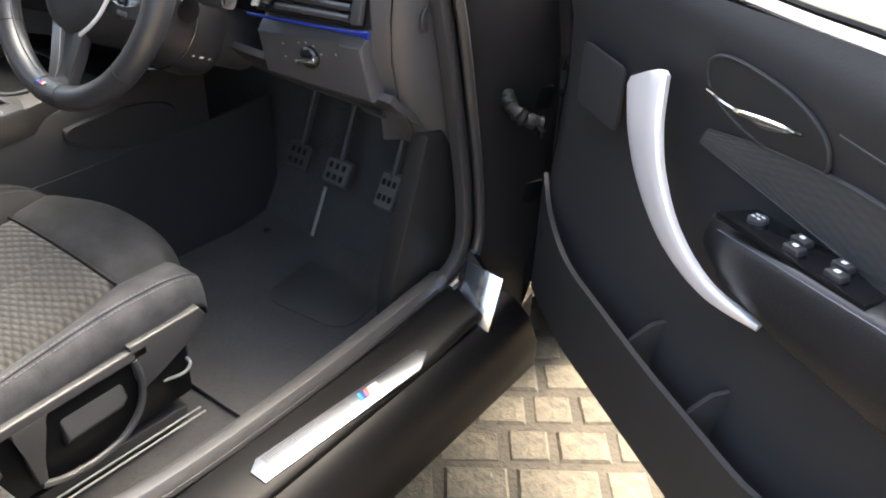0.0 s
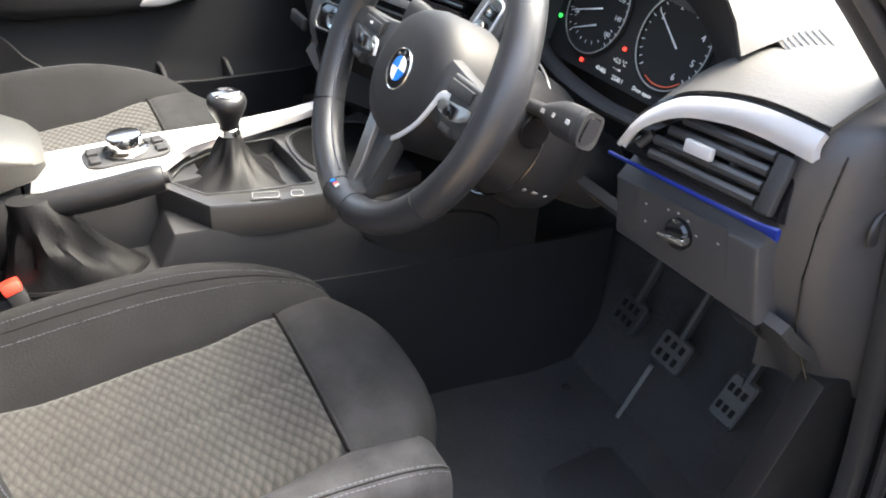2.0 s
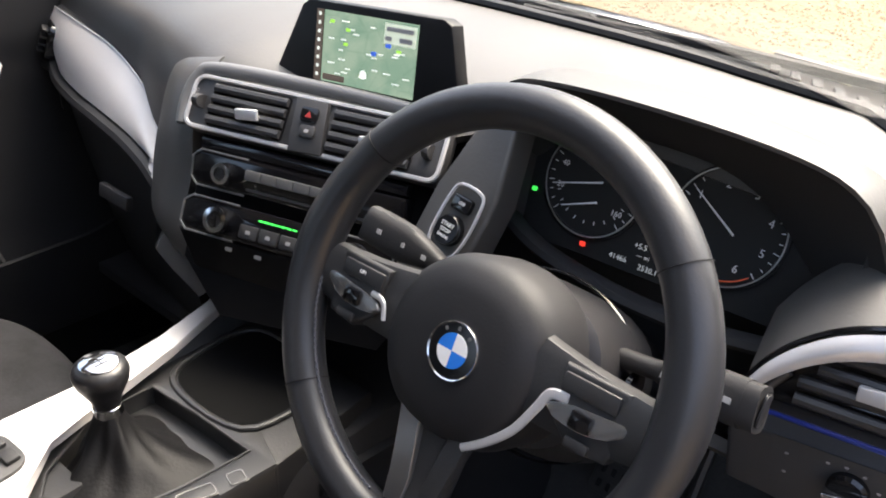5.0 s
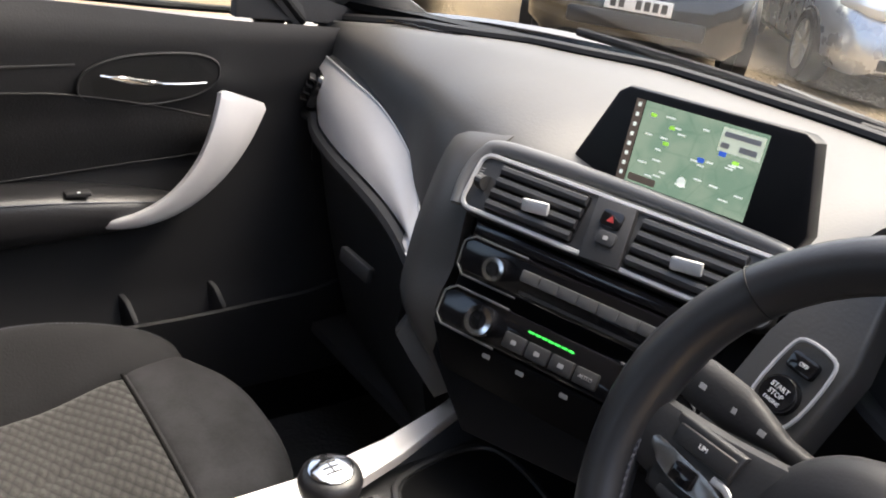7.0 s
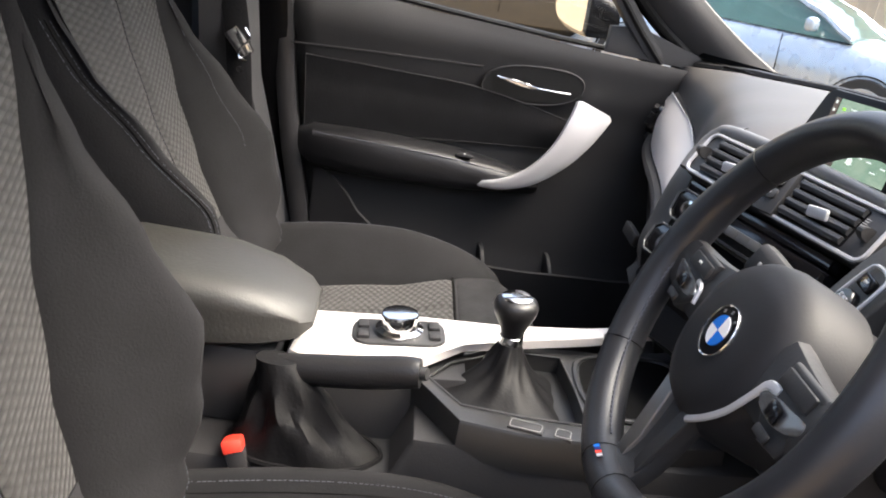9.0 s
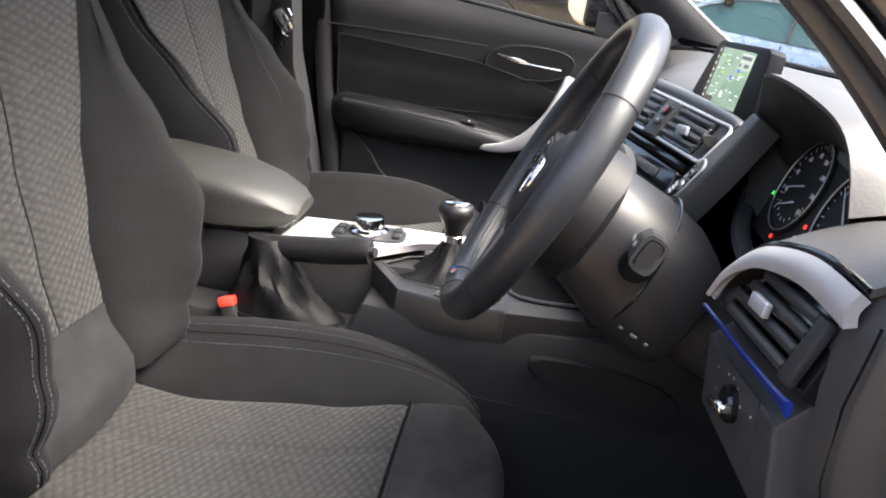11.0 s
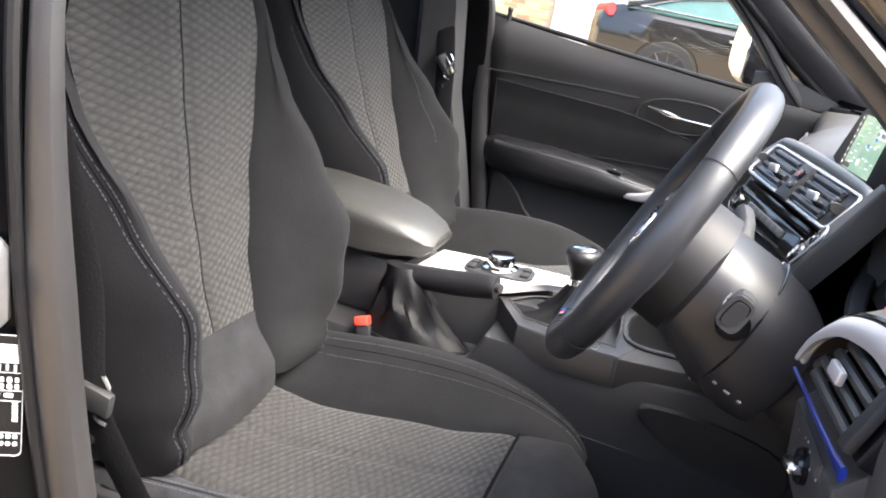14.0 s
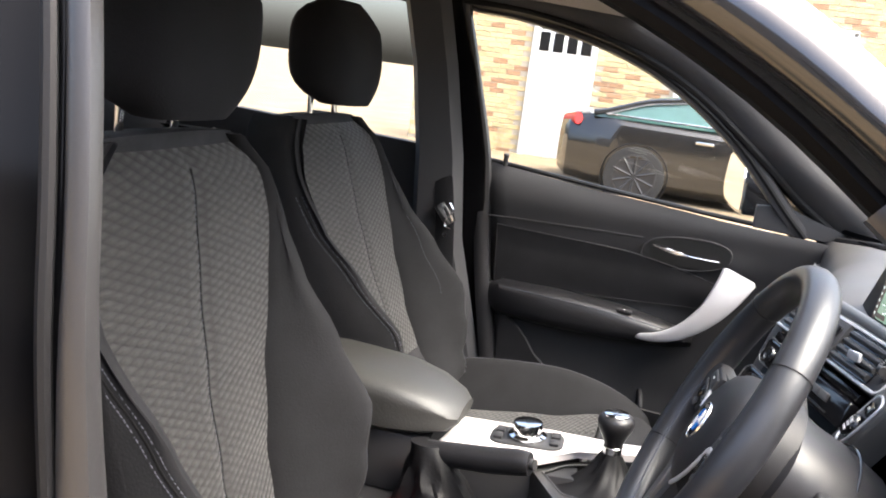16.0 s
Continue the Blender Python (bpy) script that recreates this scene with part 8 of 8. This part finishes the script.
    pl = part("front_plate", box((0, yf + 0.02, ride + (0.36 if grille == "twin" else 0.27)), (0.52, 0.02, 0.11), bevel=0.004), WHITE, v, "white plate")
    for k in range(7):
        if k != 4:
            part("plate_bar", box((-0.2 + 0.066 * k, yf + 0.031, ride + (0.36 if grille == "twin" else 0.27)), (0.045, 0.002, 0.07)), INK, pl)
    BASES.pop(v)
    v.matrix_basis = m
    return v


def heading(x, y, dx, dy, front=True, L=4.5):
    """Puts a vehicle so that its front centre is at (x, y), pointing along (dx, dy)."""
    d = Vector((dx, dy, 0)).normalized()
    c = Vector((x, y, 0)) - d * L / 2
    z = (lie(c.y) + lie(y)) / 2 - 0.012
    return Matrix.Translation((c.x, c.y, z)) @ Matrix.Rotation(math.atan2(-d.x, d.y), 4, "Z")


make_vehicle("parked_saloon", "graphite fastback saloon parked by the brick wall", GRAPHITE, heading(-9.75, 3.85, 0.0, 1, L=4.97), 4.97, 1.95, 1.43, 0.98, (-2.1, -0.7, 0.35, 1.35), 0.2, 0.35, chrome_line=True)
make_vehicle("parked_suv", "black off-road car with chrome twin grille, facing", PAINT, heading(-4.25, 5.35, 0.66, -0.75, L=4.9), 4.9, 1.94, 1.76, 1.14, (-2.3, -1.9, 0.4, 1.15), 0.26, 0.38, grille="twin")
make_vehicle("parked_hatchback", "silver hatchback parked on the gravel drive", SILVERCAR, heading(-2.96, 7.72, 0.76, -0.65, L=4.2), 4.2, 1.78, 1.46, 0.98, (-2.0, -1.6, 0.3, 1.1), 0.2, 0.32)
make_vehicle("parked_estate", "dark estate car parked on the gravel drive", PAINT, heading(-0.2, 9.0, 0.2, -0.97, L=4.5), 4.5, 1.8, 1.5, 1.0, (-2.2, -1.9, 0.3, 1.1), 0.2, 0.33)
make_vehicle("parked_coupe", "pale blue low car parked by the fence", PALEBLUE, heading(-7.0, 5.6, 0.62, 0.78, L=4.3), 4.3, 1.8, 1.38, 0.92, (-2.0, -1.2, 0.2, 1.0), 0.18, 0.32)

# an unseen wall, added to limit sky light and reflections on the open-door side
UNSEEN_RENDER = material("unseen_wall_render", (0.24, 0.235, 0.225), 0.9, grain=0.5, size=0.01, vary=0.25, blotch=0.7)
unseen_wall = bmesh.new()
bmesh.ops.create_cube(unseen_wall, size=1, matrix=Matrix.Translation((10.0, 1.5, 2.4)) @ Matrix.Diagonal((0.3, 24, 5.0, 1)))
tagged(part("unseen_wall_east", unseen_wall, UNSEEN_RENDER), "unseen plain wall added to limit light from the east", "wall", kind="structure")

# ---------------------------------------------------------------- paving by the car and wall bricks, piece by piece
rng = random.Random(21)


def stone_mesh(name, lx, ly, lz, mat, chamfer=0.012):
    """A worn block with chamfered top edges, top at z = 0."""
    b = bmesh.new()
    low = [b.verts.new((sx * lx / 2, sy * ly / 2, -lz)) for sx, sy in ((1, 1), (-1, 1), (-1, -1), (1, -1))]
    mid = [b.verts.new((sx * lx / 2, sy * ly / 2, -chamfer)) for sx, sy in ((1, 1), (-1, 1), (-1, -1), (1, -1))]
    top = [b.verts.new((sx * (lx / 2 - chamfer), sy * (ly / 2 - chamfer), 0)) for sx, sy in ((1, 1), (-1, 1), (-1, -1), (1, -1))]
    for p, q in ((low, mid), (mid, top)):
        for i in range(4):
            b.faces.new((p[i], p[(i + 1) % 4], q[(i + 1) % 4], q[i]))
    b.faces.new(top)
    me = bpy.data.meshes.new(name)
    b.to_mesh(me)
    b.free()
    me.materials.append(mat)
    return me


PAVE = Matrix.Translation((1.3, 0.7, 0)) @ Matrix.Rotation(radians(38), 4, "Z") @ Matrix.Translation((-1.45, -0.85, 0))
part("joint_sand", plate([(0.74, -0.25), (2.3, -0.25), (2.3, 2.2), (0.74, 2.2)], 0.004, PAVE @ Matrix.Translation((0, 0, -0.0095))), material("brown_joint_sand", (0.034, 0.0285, 0.019), 0.95, grain=0.8, size=0.004, vary=0.5, blotch=0.04), ground, "brown sand in the joints", flat=True)
setts = [stone_mesh("paving_stone", lx, ly, 0.05, SETT) for lx, ly in ((0.132, 0.094), (0.092, 0.094), (0.164, 0.094), (0.112, 0.094))]
sizes = (0.136, 0.096, 0.168, 0.116)
n = 0
for row in range(24):
    y = -0.2 + 0.098 * row
    x = 0.75 + rng.uniform(0, 0.1)
    while x < 2.1 and n < 330:
        k = rng.randrange(4)
        ob = new("paving_stone", setts[k])
        ob.parent = ground
        ob.matrix_basis = PAVE @ pose(x + sizes[k] / 2, y + rng.uniform(-0.004, 0.004), lie(y) - 0.006 + rng.uniform(-0.003, 0.003), rng.uniform(-0.8, 0.8), rng.uniform(-0.8, 0.8), rng.uniform(-1.6, 1.6))
        x += sizes[k]
        n += 1
bricks = [stone_mesh("brick", 0.215, 0.066, 0.1, m, 0.004) for m in (BRICK, BRICK_RED, BRICK_BLUE)]
rest = {0: ([], []), 1: ([], [])}
n = 0
for row in range(48):
    z = 0.0 + 0.075 * row
    for col in range(60):
        y = -8.95 + 0.225 * col + (0.1125 if row % 2 else 0)
        if any(a - 0.11 < y < b + 0.11 for a, b in DOORS) and z < 2.36 or y > 4.1 or y < -3.9:
            continue
        k = rng.choices((0, 1, 2), (0.84, 0.15, 0.01))[0]
        o = rng.uniform(0.0, 0.006)
        if -4.6 < y < -0.1 and 0.3 < z < 2.1 and n < 320:
            ob = new("brick", bricks[k])
            ob.parent = wall
            ob.matrix_basis = frame_of(Vector((WX - 0.012 + o, y, z)) - BASES[wall], (0, 1, 0), (0, 0, 1))
            n += 1
        else:
            vs, fs = rest[min(k, 1)]
            i = len(vs)
            xf = WX - 0.012 + o
            vs += [(xx - BASES[wall].x, yy - BASES[wall].y, zz) for xx in (xf, xf - 0.03) for yy, zz in ((y - 0.107, z - 0.033), (y + 0.107, z - 0.033), (y + 0.107, z + 0.033), (y - 0.107, z + 0.033))]
            fs += [(i, i + 1, i + 2, i + 3), (i, i + 4, i + 5, i + 1), (i + 1, i + 5, i + 6, i + 2), (i + 2, i + 6, i + 7, i + 3), (i + 3, i + 7, i + 4, i)]
for k, mt in ((0, BRICK), (1, BRICK_RED)):
    me = bpy.data.meshes.new("brickwork")
    me.from_pydata(rest[k][0], [], rest[k][1])
    me.materials.append(mt)
    ob = new("brickwork", me)
    ob.parent = wall
    ob["kind"] = "stuff"
